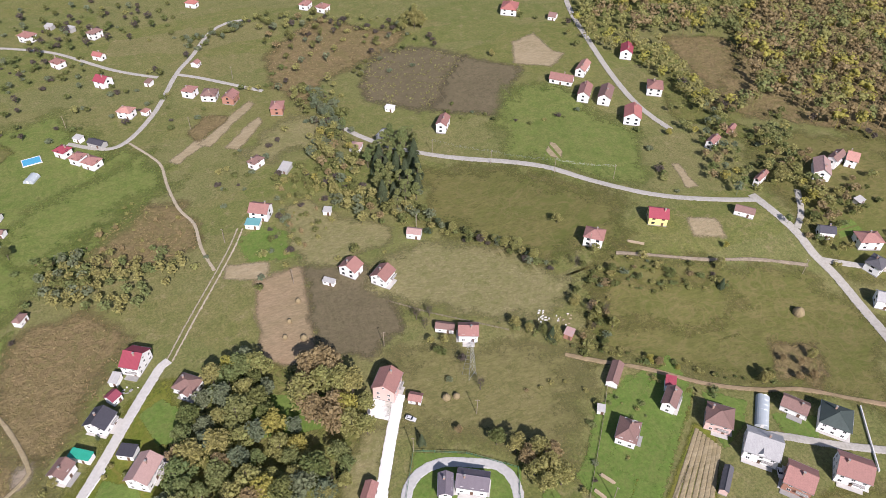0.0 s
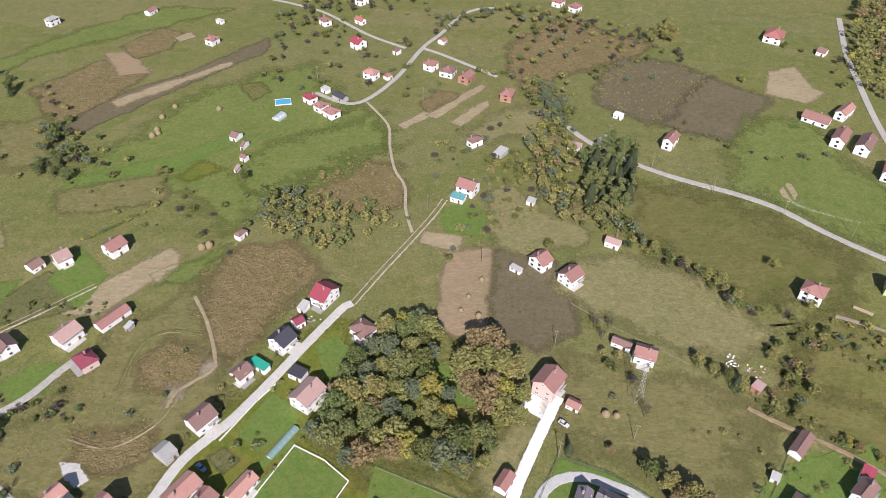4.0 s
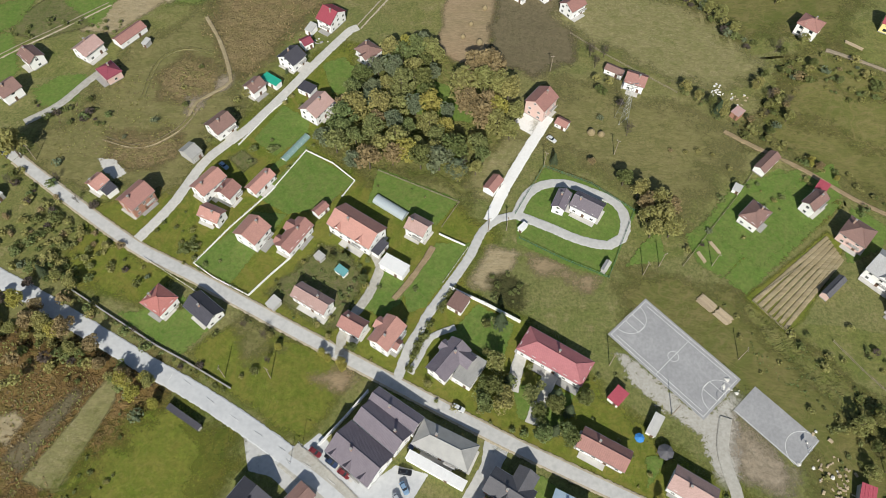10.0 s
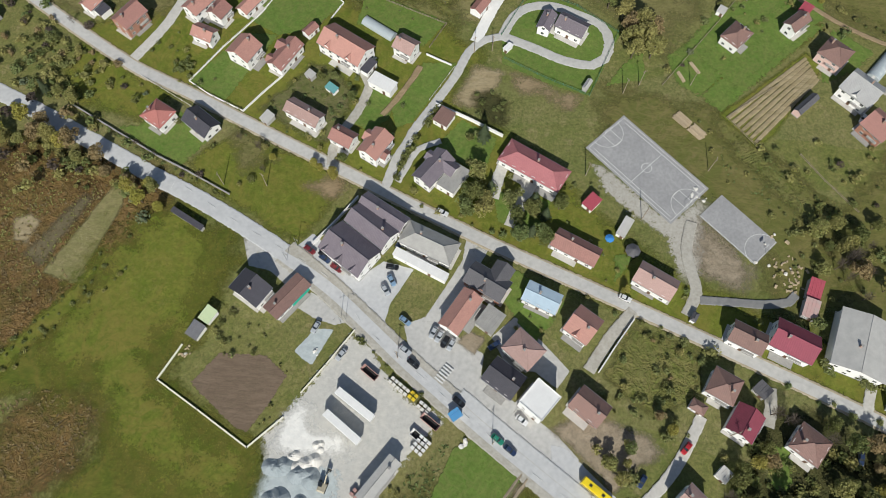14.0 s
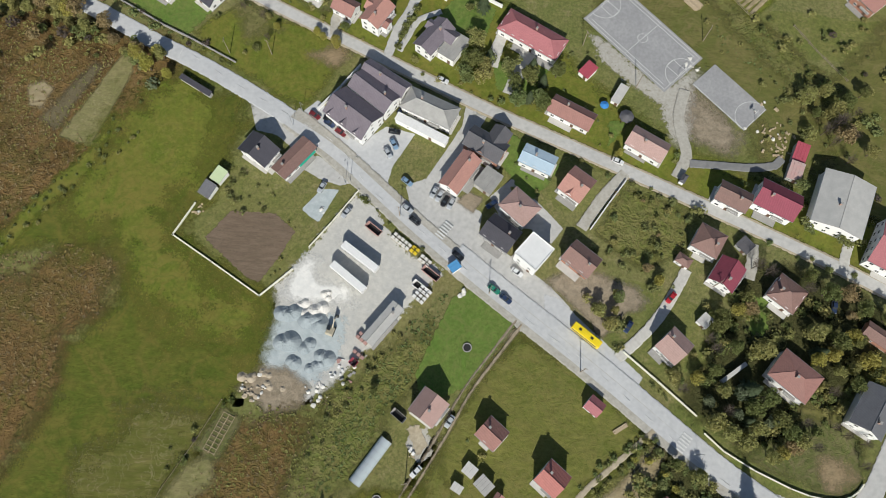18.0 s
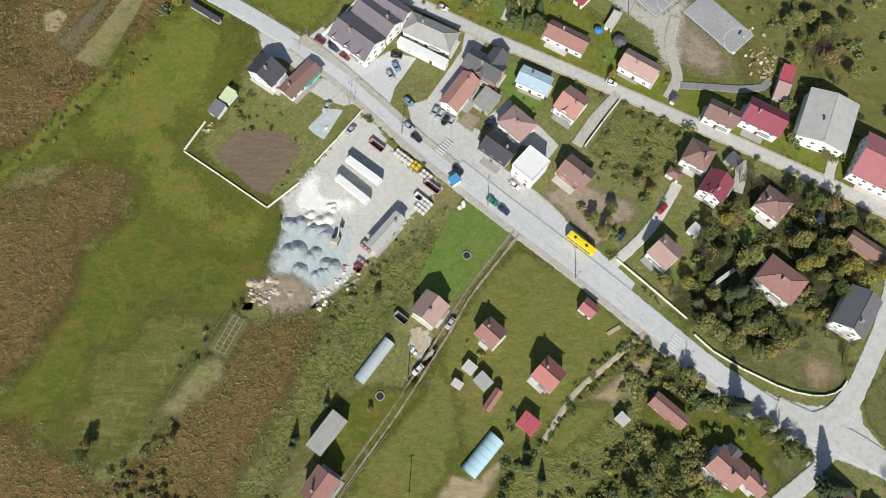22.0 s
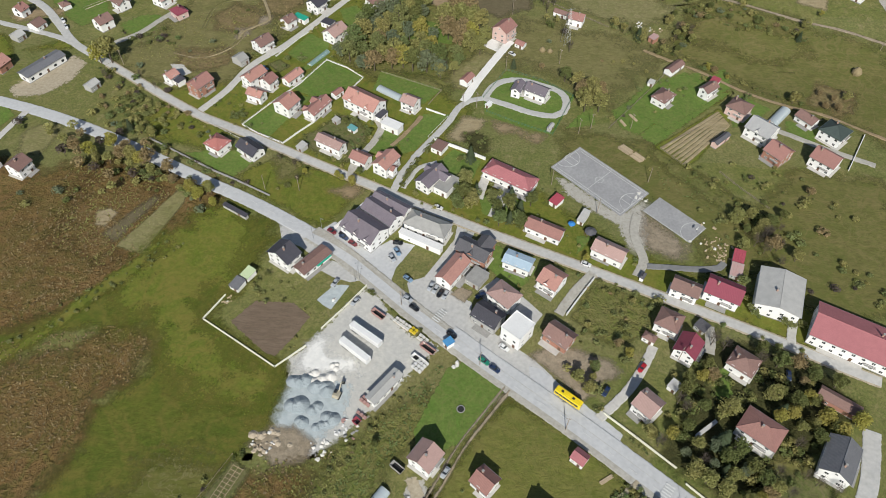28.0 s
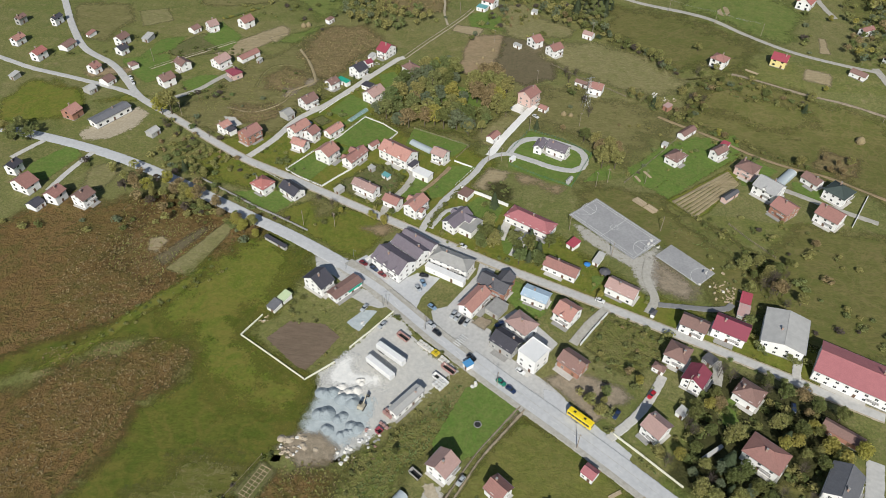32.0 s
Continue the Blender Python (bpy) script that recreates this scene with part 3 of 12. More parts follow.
def road(name, width, material, label, pts, ruts=False):
    """A road along plan points: a slightly cambered strip with ragged verges."""
    line = smooth_line(pts)
    ROADS_AT.append((line, width / 2))
    lift = road_layer[0] = road_layer[0] + 0.003
    foot, e = 0.03 - lift, 0.5 + 0.7 / (width + 0.8)
    across = ((-e, foot, -0.3), (-0.44, 0.0, 0.9), (0.0, 0.03, 1.4), (0.44, 0.0, 0.9), (e, foot, -0.3))
    if ruts:
        across = ((-e, foot, -0.1), (-0.36, 0.0, 0.9), (-0.2, 0.0, 0.05), (0.2, 0.0, 0.05), (0.36, 0.0, 0.9), (e, foot, -0.1))
    k, vs, rim, fs = len(across), [], [], []
    for i, q in enumerate(line):
        d = (line[min(i + 1, len(line) - 1)] - line[max(i - 1, 0)]).normalized()
        side = Vector((-d.y, d.x))
        for s, up, r in across:
            x, y = q + side * s * (width + 0.8)
            vs.append((x, y, hill(x, y) + lift + up))
            rim.append(r)
    for i in range(len(line) - 1):
        for j in range(k - 1):
            fs.append((i * k + j + 1, i * k + j, i * k + j + k, i * k + j + k + 1))
    me = Shape().add(vs, fs).mesh(name, material)
    me.attributes.new("rim", "FLOAT", "POINT").data.foreach_set("value", rim)
    return tagged(new(name, me), label, "road", kind="structure")


# ---- houses ----
WINDOW_MESHES = {}


def window_mesh(w, h):
    """A frame in one piece round two openings, and the glass behind it."""
    if (w, h) not in WINDOW_MESHES:
        xs, zs = (-w / 2, -w / 2 + 0.1, -0.04, 0.04, w / 2 - 0.1, w / 2), (0, 0.1, h - 0.1, h)
        grid = [(x, y, z) for y in (-0.08, 0.08) for z in zs for x in xs]
        solid = {(i, j) for i in range(5) for j in range(3) if not (j == 1 and i in (1, 3))}
        fs = []
        for i, j in solid:
            at = [j * 6 + i, j * 6 + i + 1, j * 6 + i + 7, j * 6 + i + 6]
            fs.append(tuple(at))
            for (di, dj), (p, q) in (((0, -1), (0, 1)), ((1, 0), (1, 2)), ((0, 1), (2, 3)), ((-1, 0), (3, 0))):
                if (i + di, j + dj) not in solid:
                    fs.append((at[q], at[p], at[p] + 24, at[q] + 24))
        g = Shape().box(0, 0.0, 0.05, w - 0.1, 0.06, h - 0.1)
        WINDOW_MESHES[w, h] = Shape().add(grid, fs).mesh("window_frame", "frame_white"), g.mesh("pane", "glass_dark")
    return WINDOW_MESHES[w, h]


def put_window(parent, x, y, z, turn, w, h, name="window"):
    f, g = window_mesh(w, h)
    ob = part(name, f, None, parent)
    ob.location, ob.rotation_euler = (x, y, z), (0, 0, turn)
    part("pane", g, None, ob)


def windows_round(th, w, d, eave, far):
    """Windows on the four walls of a w by d body."""
    storeys = 2 if eave > 4.3 else 1
    for s in range(storeys):
        z = 0.95 + s * 2.6 if storeys == 2 else 1.0
        for turn, run, off in ((0, w, d / 2), (math.pi / 2, d, w / 2), (math.pi, w, d / 2), (-math.pi / 2, d, w / 2)):
            if turn == math.pi:
                continue
            k = max(1, int(run / (4.2 if far else 3.3)))
            for i in range(k):
                x = (i + 0.5) / k * run - run / 2
                if s == 0 and turn == 0 and i == k // 2:
                    continue
                c, sn = math.cos(turn), math.sin(turn)
                if far:
                    ob = part("window", window_mesh(1.6, 1.35)[1], None, th)
                    ob.location, ob.rotation_euler = (x * c + off * sn, x * sn - off * c, z), (0, 0, turn)
                else:
                    put_window(th, x * c + off * sn, x * sn - off * c, z, turn, 1.3, 1.25)
    door = part("door", door_mesh(), None, th, "brown wooden door")
    k = max(1, int(w / (4.2 if far else 3.3)))
    door.location = ((k // 2 + 0.5) / k * w - w / 2, -d / 2, 0.05)


DOORS = []


def door_mesh():
    if not DOORS:
        s = Shape().box(0, -0.02, 0, 1.05, 0.1, 2.1).box(0, -0.07, 0.15, 0.75, 0.04, 0.8).box(0, -0.07, 1.1, 0.75, 0.04, 0.8)
        DOORS.append(s.mesh("door", "wood_dark"))
    return DOORS[0]


def gable_roof(th, w, d, eave, rise, rc):
    """Two sloping slabs over a w by d plan, ridge along x, and a ridge cap."""
    for side in (-1, 1):
        s = Shape()
        e, r = side * d / 2, (0, 0)
        ring = [(-w / 2, e, eave - 0.12), (w / 2, e, eave - 0.12), (w / 2, 0, eave + rise), (-w / 2, 0, eave + rise)]
        if side > 0:
            ring.reverse()
        s.slab(ring, 0.16)
        part("roof_slope", s, "roof_" + rc, th)
    cap = Shape().tube((-w / 2, 0, eave + rise), (w / 2, 0, eave + rise), 0.14, 0.14, 6)
    part("ridge_cap", cap, "roof_" + rc, th)


def hip_roof(th, w, d, eave, rise, rc):
    k = max(w / 2 - d / 2, 0.3)
    low = [(-w / 2, -d / 2, eave - 0.1), (w / 2, -d / 2, eave - 0.1), (w / 2, d / 2, eave - 0.1), (-w / 2, d / 2, eave - 0.1)]
    a, b = (-k, 0, eave + rise), (k, 0, eave + rise)
    for ring in ([low[0], low[1], b, a], [low[1], low[2], b], [low[2], low[3], a, b], [low[3], low[0], a]):
        part("roof_slope", Shape().slab(ring, 0.14), "roof_" + rc, th)
    cap = Shape().tube(a, b, 0.13, 0.13, 6)
    for c, e in ((low[0], a), (low[1], b), (low[2], b), (low[3], a)):
        cap.tube(c, e, 0.1, 0.1, 5)
    part("ridge_cap", cap, "roof_" + rc, th)


def body(th, w, d, eave, rise, wc, gable):
    s = Shape()
    lo = [(-w / 2, -d / 2, -0.3), (w / 2, -d / 2, -0.3), (w / 2, d / 2, -0.3), (-w / 2, d / 2, -0.3)]
    hi = [(x, y, eave - 0.05) for x, y, _ in lo]
    if gable:
        s.add(lo + hi + [(-w / 2, 0, eave + rise - 0.2), (w / 2, 0, eave + rise - 0.2)], [(3, 2, 1, 0), (0, 1, 5, 4), (2, 3, 7, 6), (1, 2, 6, 9, 5), (3, 0, 4, 8, 7), (4, 5, 9, 8), (6, 7, 8, 9)])
    else:
        s.add(lo + hi, [(3, 2, 1, 0), (4, 5, 6, 7), (0, 1, 5, 4), (1, 2, 6, 5), (2, 3, 7, 6), (3, 0, 4, 7)])
    part("wall", s, "wall_" + wc, th)
    part("plinth", Shape().box(0, 0, -0.3, w + 0.08, d + 0.08, 0.7), "plinth", th)


WALL_WORDS = {"white": "white-rendered", "grey": "grey-rendered", "brick": "bare red-brick", "pink": "pink-rendered", "yellow": "yellow-painted"}


def roof_words(rc):
    return (ROOF_TONES.get(rc) or SHEET_TONES[rc])[2]


def house(x, y, turn, w, d, eave, roof, rc, wc, dormers=0, pitch=0):
    far = y > 330 or abs(x) > 190 or y > 260 and x > 120
    label = "%s %s house with %s %s roof" % ("two-storey" if eave > 4.3 else "single-storey", WALL_WORDS[wc], roof_words(rc), {"gable": "gabled", "hip": "hipped", "flat": "flat", "mono": "lean-to"}[roof])
    th = thing("house", label, "house", pose(x, y, hill(x, y), 0, 0, turn), "village houses")
    FOOT.append((x, y, min(w, d) / 2 + 0.6))
    FOOT.extend((x + math.cos(radians(turn)) * k, y + math.sin(radians(turn)) * k, d / 2 + 0.6) for k in (-(w - d) / 2, (w - d) / 2))
    over = 0.5
    rise = math.tan(radians(pitch or (30 if roof == "gable" else 26))) * d / 2
    bw, bd = w - 2 * over, d - 2 * over
    if roof == "flat":
        body(th, w - 0.3, d - 0.3, eave, 0, wc, False)
        part("roof_slope", Shape().box(0, 0, eave - 0.05, w, d, 0.25), "roof_" + rc, th)
        par = Shape()
        for px, py, pw, pd in ((0, -d / 2, w, 0.25), (0, d / 2, w, 0.25), (-w / 2, 0, 0.25, d), (w / 2, 0, 0.25, d)):
            par.box(px, py, eave - 0.1, pw, pd, 0.55)
        part("parapet", par, "wall_" + wc, th)
        bw, bd = w - 0.3, d - 0.3
    else:
        body(th, bw, bd, eave + over * rise / (d / 2) - 0.3, rise * (1 - 2 * over / d), wc, roof == "gable")
        (gable_roof if roof == "gable" else hip_roof)(th, w, d, eave, rise, rc)
        for side in () if far else (-1, 1):
            part("gutter", Shape().box(0, side * (d / 2 + 0.05), eave - 0.3, w, 0.14, 0.13), "steel", th)
        rnd = random.Random(int(x * 7 + y * 13))
        cx, cy = rnd.uniform(-0.3, 0.3) * w, rnd.choice((-1, 1)) * d * 0.1
        ch = part("chimney", Shape().box(cx, cy, eave + rise * 0.55, 0.6, 0.6, rise * 0.45 + 0.9), "chimney", th)
        part("chimney_cap", Shape().box(cx, cy, eave + rise + 0.9, 0.8, 0.8, 0.1), "plinth", ch)
    windows_round(th, bw, bd, eave, far)
    if not far:
        rnd = random.Random(int(x * 3 + y * 11))
        front = rnd.uniform(1.0, 2.6)
        part("terrace", Shape().box(rnd.uniform(-0.2, 0.2) * bw, -bd / 2 - front / 2, -0.3, bw * rnd.uniform(0.5, 0.95), front, 0.62), "plinth" if rnd.random() < 0.4 else "terrace", th, "paved terrace before the door")
        part("path_slab", Shape().box(rnd.choice((-1, 1)) * (bw / 2 + 0.5), 0, -0.3, 0.9, bd, 0.58), "terrace", th)
    if roof == "gable" and rise > 2 and not far:
        for sx in (-1, 1):
            put_window(th, sx * bw / 2, 0, eave + 0.3, sx * math.pi / 2, 1.0, 1.0, "attic_window")
    for i in range(dormers):
        dx = (i + 0.5) / dormers * w - w / 2
        dw = min(3.0, w / dormers * 0.8)
        dz, top, front, slope = eave + 0.15, eave + 0.15 + dw * 0.5, -d / 2 + 0.15, rise / (d / 2)
        back = -d / 2 + (top - eave + 0.1) / slope
        s = Shape()
        for sx in (-1, 1):
            ring = [(dx + sx * dw / 2, front, dz), (dx, front, top), (dx, back, top), (dx + sx * dw / 2, front + 0.5, dz)]
            if sx < 0:
                ring.reverse()
            s.slab(ring, 0.1)
        dm = part("dormer", s, "roof_" + rc, th)
        s = Shape().add([(dx - dw / 2, front + 0.2, dz - 0.1), (dx + dw / 2, front + 0.2, dz - 0.1), (dx, front + 0.2, top - 0.12), (dx - dw / 2, front + 0.3, dz - 0.1), (dx + dw / 2, front + 0.3, dz - 0.1), (dx, front + 0.3, top - 0.12)], [(0, 1, 2), (5, 4, 3), (0, 3, 4, 1), (1, 4, 5, 2), (2, 5, 3, 0)])
        part("dormer_front", s, "wall_" + wc, dm)
    if eave > 4.6 and not far and roof != "flat":
        b = part("balcony", Shape().box(bw * 0.2, -bd / 2 - 0.6, 2.75, min(4.0, bw * 0.5), 1.2, 0.16), "plinth", th, "small concrete balcony")
        r = Shape()
        bl = min(4.0, bw * 0.5)
        r.box(bw * 0.2, -bd / 2 - 1.17, 3.75, bl, 0.06, 0.06)
        for i in range(int(bl / 0.4) + 1):
            r.box(bw * 0.2 - bl / 2 + 0.05 + i * 0.4, -bd / 2 - 1.17, 2.9, 0.05, 0.05, 0.86)
        tagged(part("railing", r, "frame_white", b), kind="stuff")
    return th


def wing(th, dx, side, ww, out, d, eave, rc, wc, pitch=30):
    """A gabled wing that stands out of a house's long side; its ridge runs across the main one."""
    rise, end = math.tan(radians(pitch)) * ww / 2, side * (d / 2 + out)
    for sx in (-1, 1):
        ring = [(dx + sx * ww / 2, 0, eave - 0.1), (dx + sx * ww / 2, end, eave - 0.1), (dx, end, eave + rise), (dx, 0, eave + rise)]
        if sx * side < 0:
            ring.reverse()
        part("wing_roof", Shape().slab(ring, 0.16), "roof_" + rc, th)
    y0, y1, half, top = side * (d / 2 - 0.7), end - side * 0.4, ww / 2 - 0.4, eave + rise * (1 - 0.8 / ww) - 0.3
    lo = [(dx - half, y0, -0.3), (dx + half, y0, -0.3), (dx + half, y1, -0.3), (dx - half, y1, -0.3)]
    s = Shape().add(lo + [(x, y, eave - 0.05) for x, y, _ in lo] + [(dx, y0, top), (dx, y1, top)], [(0, 1, 5, 4), (1, 2, 6, 5), (2, 3, 7, 6), (3, 0, 4, 7), (4, 5, 8), (6, 7, 9), (5, 6, 9, 8), (7, 4, 8, 9)])
    part("wing_wall", s, "wall_" + wc, th)
    put_window(th, dx, y1 + side * 0.02, 1.0, 0 if side < 0 else math.pi, 1.3, 1.25)


def shed(x, y, turn, w, d, eave, roof, rc, wc):
    label = "small %s outbuilding with %s %s roof" % (WALL_WORDS[wc], roof_words(rc), {"gable": "gabled", "hip": "hipped", "flat": "flat", "mono": "lean-to"}[roof])
    th = thing("shed", label, "shed", pose(x, y, hill(x, y), 0, 0, turn), "village outbuildings")
    FOOT.append((x, y, max(w, d) / 2))
    over = 0.25
    bw, bd = w - 2 * over, d - 2 * over
    if roof in ("flat", "mono"):
        drop = 0.15 if roof == "flat" else d * 0.14
        ring = [(-w / 2, -d / 2, eave - drop / 2 + 0.1), (w / 2, -d / 2, eave - drop / 2 + 0.1), (w / 2, d / 2, eave + drop / 2 + 0.1), (-w / 2, d / 2, eave + drop / 2 + 0.1)]
        part("roof_slope", Shape().slab(ring, 0.14), "roof_" + rc, th)
        s = Shape()
        z1, z2 = eave - drop / 2 * bd / d, eave + drop / 2 * bd / d
        lo = [(-bw / 2, -bd / 2, -0.3), (bw / 2, -bd / 2, -0.3), (bw / 2, bd / 2, -0.3), (-bw / 2, bd / 2, -0.3)]
        s.add(lo + [(p[0], p[1], z1 if p[1] < 0 else z2) for p in lo], [(3, 2, 1, 0), (4, 5, 6, 7), (0, 1, 5, 4), (1, 2, 6, 5), (2, 3, 7, 6), (3, 0, 4, 7)])
        part("wall", s, "wall_" + wc, th)
        seams = Shape()
        for i in range(1, int(w / 1.1)):
            sx = -w / 2 + i * 1.1
            seams.add([(sx - 0.03, -d / 2, eave - drop / 2 + 0.1), (sx + 0.03, -d / 2, eave - drop / 2 + 0.1), (sx + 0.03, d / 2, eave + drop / 2 + 0.1), (sx - 0.03, d / 2, eave + drop / 2 + 0.1), (sx, -d / 2, eave - drop / 2 + 0.17), (sx, d / 2, eave + drop / 2 + 0.17)], [(0, 1, 4), (2, 3, 5), (0, 4, 5, 3), (1, 2, 5, 4)])
        if seams.v:
            part("sheet_seams", seams, "roof_" + rc, th)
    else:
        rise = math.tan(radians(26)) * d / 2
        body(th, bw, bd, eave + over * rise / (d / 2) - 0.3, rise * (1 - 2 * over / d), wc, roof == "gable")
        (gable_roof if roof == "gable" else hip_roof)(th, w, d, eave, rise, rc)
    dr = part("door", door_mesh(), None, th, "brown wooden door")
    dr.location = (bw * 0.2, -bd / 2, 0.05)
    if bw > 4:
        put_window(th, -bw * 0.25, -bd / 2, 1.0, 0, 1.0, 0.9)
    return th



# roads
road('verge_main', 8.4, 'gravel', 'pale gravel verge of the main road', [(-55.0, 117.0), (-39.8, 105.4), (-25.5, 93.1), (-11.6, 80.9), (2.6, 69.4), (16.6, 58.5), (30.2, 48.4), (43.4, 38.6), (56.4, 28.5), (69.7, 17.8), (83.4, 7.2), (97.2, -2.1), (111.0, -10.0)])
road('verge_second', 4.7, 'dirt', 'trodden earth verge of the street', [(-177.0, 225.0), (-142.3, 201.5), (-120.4, 187.7), (-109.2, 182.4), (-96.6, 176.6), (-78.6, 167.5), (-59.6, 158.1), (-41.1, 149.2), (-22.1, 140.0), (-3.0, 130.8), (14.3, 122.7), (28.1, 116.7), (40.1, 111.6), (54.8, 105.3), (73.0, 97.4), (92.3, 88.9), (111.8, 80.2), (130.1, 71.8), (143.4, 65.2), (151.8, 61.2), (159.0, 58.0)])
road('road_main', 5.7, 'asphalt', 'grey asphalt main road through the village', [(-264.0, 202.0), (-228.9, 194.8), (-193.2, 184.5), (-157.8, 169.9), (-126.6, 154.3), (-104.9, 143.2), (-89.9, 136.1), (-74.3, 127.8), (-56.5, 117.2), (-39.9, 105.4), (-25.5, 93.1), (-11.6, 80.9), (2.6, 69.4), (16.6, 58.5), (30.2, 48.4), (43.4, 38.6), (56.4, 28.5), (69.7, 17.8), (83.4, 7.2), (97.4, -1.9), (112.1, -9.4), (128.6, -16.4), (147.0, -24.0)])
road('road_lane', 3.6, 'asphalt', 'grey asphalt lane on the roadside', [(4.8, 72.3), (18.8, 61.4), (32.4, 51.3), (45.6, 41.5), (58.6, 31.4), (71.8, 20.7), (85.2, 9.8), (98.6, 0.5), (112.0, -7.5)])
road('road_second', 3.7, 'oldasphalt', 'narrow worn grey village street', [(-177.0, 225.0), (-142.3, 201.5), (-120.4, 187.7), (-109.2, 182.4), (-96.6, 176.6), (-78.6, 167.5), (-59.6, 158.1), (-41.1, 149.2), (-22.1, 140.0), (-3.0, 130.8), (14.3, 122.7), (28.1, 116.7), (40.1, 111.6), (54.8, 105.3), (73.0, 97.4), (92.3, 88.9), (111.8, 80.2), (130.1, 71.8), (143.4, 65.2), (151.8, 61.2), (159.0, 58.0)])
road('road_link', 5.2, 'oldasphalt', 'grey side road joining the main road', [(149, 39), (143, 23), (136, 10), (128, -4), (122, -13)])
road('street_left', 3.1, 'concrete', 'pale concrete residential lane', [(-121, 191), (-112, 207), (-104, 228), (-91, 245), (-80, 263), (-67, 286), (-56, 304), (-53, 306)])
road('track_north', 2.4, 'dirt', 'two-rutted dirt track over the meadow', [(-52.8, 305.6), (-41.8, 326.5), (-29.7, 348.3), (-19.4, 367.6), (-13.4, 381.2)], ruts=True)
road('footpath', 0.4, 'dirt', 'trodden pale earth footpath', [(-29.0, 354.1), (-33.0, 371.9), (-34.5, 392.2), (-40.6, 407.4), (-44.6, 429.6), (-46.2, 448.9), (-50.6, 460.3), (-62.0, 479.4)])
road('street_right', 2.4, 'oldasphalt', 'narrow grey asphalt lane beside garden walls', [(-23.4, 142.6), (-22.1, 147.4), (-20.3, 153.7), (-17.1, 160.2), (-15.1, 165.2), (-11.6, 171.2), (-7.4, 178.3), (-4.8, 182.8), (-0.7, 190.2), (3.8, 201.0), (9.8, 206.8), (17.3, 208.7)])
road('drive_white', 3.4, 'whiteconcrete', 'new white concrete driveway', [(6.0, 205.5), (12.0, 221.0), (21.0, 239.9), (30.2, 258.0)])
road('drive_ring', 3, 'oldasphalt', 'grey asphalt ring drive round the villa', [(16.3, 208.6), (20.2, 217.9), (26.3, 223.1), (35.1, 224.4), (44.8, 220.9), (54.3, 216.0), (56.9, 208.2), (54.9, 200.5), (50.0, 197.2), (39.3, 198.9), (28.9, 203.6), (17.3, 208.4)])
road('street_west', 3.6, 'oldasphalt', 'worn grey street between houses', [(-322.7, 388.5), (-300.5, 352.4), (-279.7, 320.0), (-258.4, 293.2), (-232.5, 275.7), (-215.1, 257.2), (-202.4, 242.5), (-189.3, 232.9), (-177.0, 225.3)])
road('lane_west', 2.6, 'oldasphalt', 'narrow grey lane beside a meadow', [(-321.8, 282.6), (-301.8, 274.7), (-278.4, 265.4), (-249.4, 257.8), (-214.8, 247.4), (-201.9, 241.3)])
road('lane_farm', 2.6, 'gravel', 'grey gravel lane to a farm', [(-180.3, 243.2), (-169.7, 253.1), (-162.1, 266.4), (-156.2, 275.1)])
road('track_farm', 2.2, 'dirt', 'grassy farm track with two ruts', [(-207.9, 273.7), (-195.4, 286.6), (-184.0, 297.0), (-166.3, 314.3)], ruts=True)
road('road_far', 2.7, 'gravel', 'pale country road across the meadows', [(59.0, 454.8), (66.1, 442.5), (78.8, 427.2), (97.7, 412.0), (116.3, 398.0), (134.2, 384.3), (150.7, 369.1), (164.9, 351.3), (184.6, 332.8), (201.3, 321.9), (222.2, 312.5), (240.2, 306.2)])
road('road_far_right', 4.0, 'gravel', 'pale country road beside houses', [(238.9, 311.2), (240.2, 297.6), (241.9, 280.3), (240.6, 266.3), (241.7, 251.7), (239.5, 231.4), (235.5, 208.6)])
road('road_hill', 3.0, 'gravel', 'pale road climbing past the houses', [(279.5, 603.0), (259.4, 544.1), (250.8, 508.6), (238.0, 451.5), (232.5, 408.7), (235.6, 378.9)])
road('track_far', 1.0, 'rubble', 'pale dirt track across the field', [(233.1, 261.4), (211.4, 271.5), (187.7, 278.7), (163.3, 289.3), (149.4, 296.4)])
road('road_upper_left', 1.9, 'gravel', 'pale country lane between meadows', [(-149.5, 638.0), (-131.0, 629.9), (-105.0, 613.8), (-68.9, 576.2), (-41.3, 555.9)])
road('road_upper_mid', 2.1, 'gravel', 'pale country lane between meadows', [(24.9, 629.8), (12.0, 627.6), (-2.0, 613.7), (-17.2, 580.6), (-29.7, 557.0), (-47.7, 507.3), (-69.4, 477.4), (-95.1, 490.0)])
road('road_upper_right', 2.1, 'gravel', 'pale country lane between meadows', [(-28.7, 555.8), (-16.8, 547.6), (-0.3, 533.8), (20.6, 515.7)])
road('track_right', 1.0, 'tan', 'dirt track behind the gardens', [(101.2, 254.1), (112.6, 246.1), (130.0, 235.2), (147.6, 221.4), (165.1, 212.1), (182.2, 206.0), (196.3, 196.5), (212.1, 186.5)])
road('lane_right', 2.4, 'gravel', 'narrow lane between houses', [(155.1, 193.5), (162.3, 189.6), (176.1, 181.2), (195.8, 171.0)])
road('path_south', 2.2, 'rubble', 'dirt lane between meadows', [(25.0, 49.0), (17.2, 38.1), (9.1, 26.4), (2.2, 13.2), (-11.8, -11.1), (-27.6, -35.8), (-37.7, -54.9)], ruts=True)
road('lane_south', 4.6, 'oldasphalt', 'grey asphalt lane between houses', [(118.0, -21.8), (107.6, -29.9), (96.5, -38.7), (83.8, -48.9)])
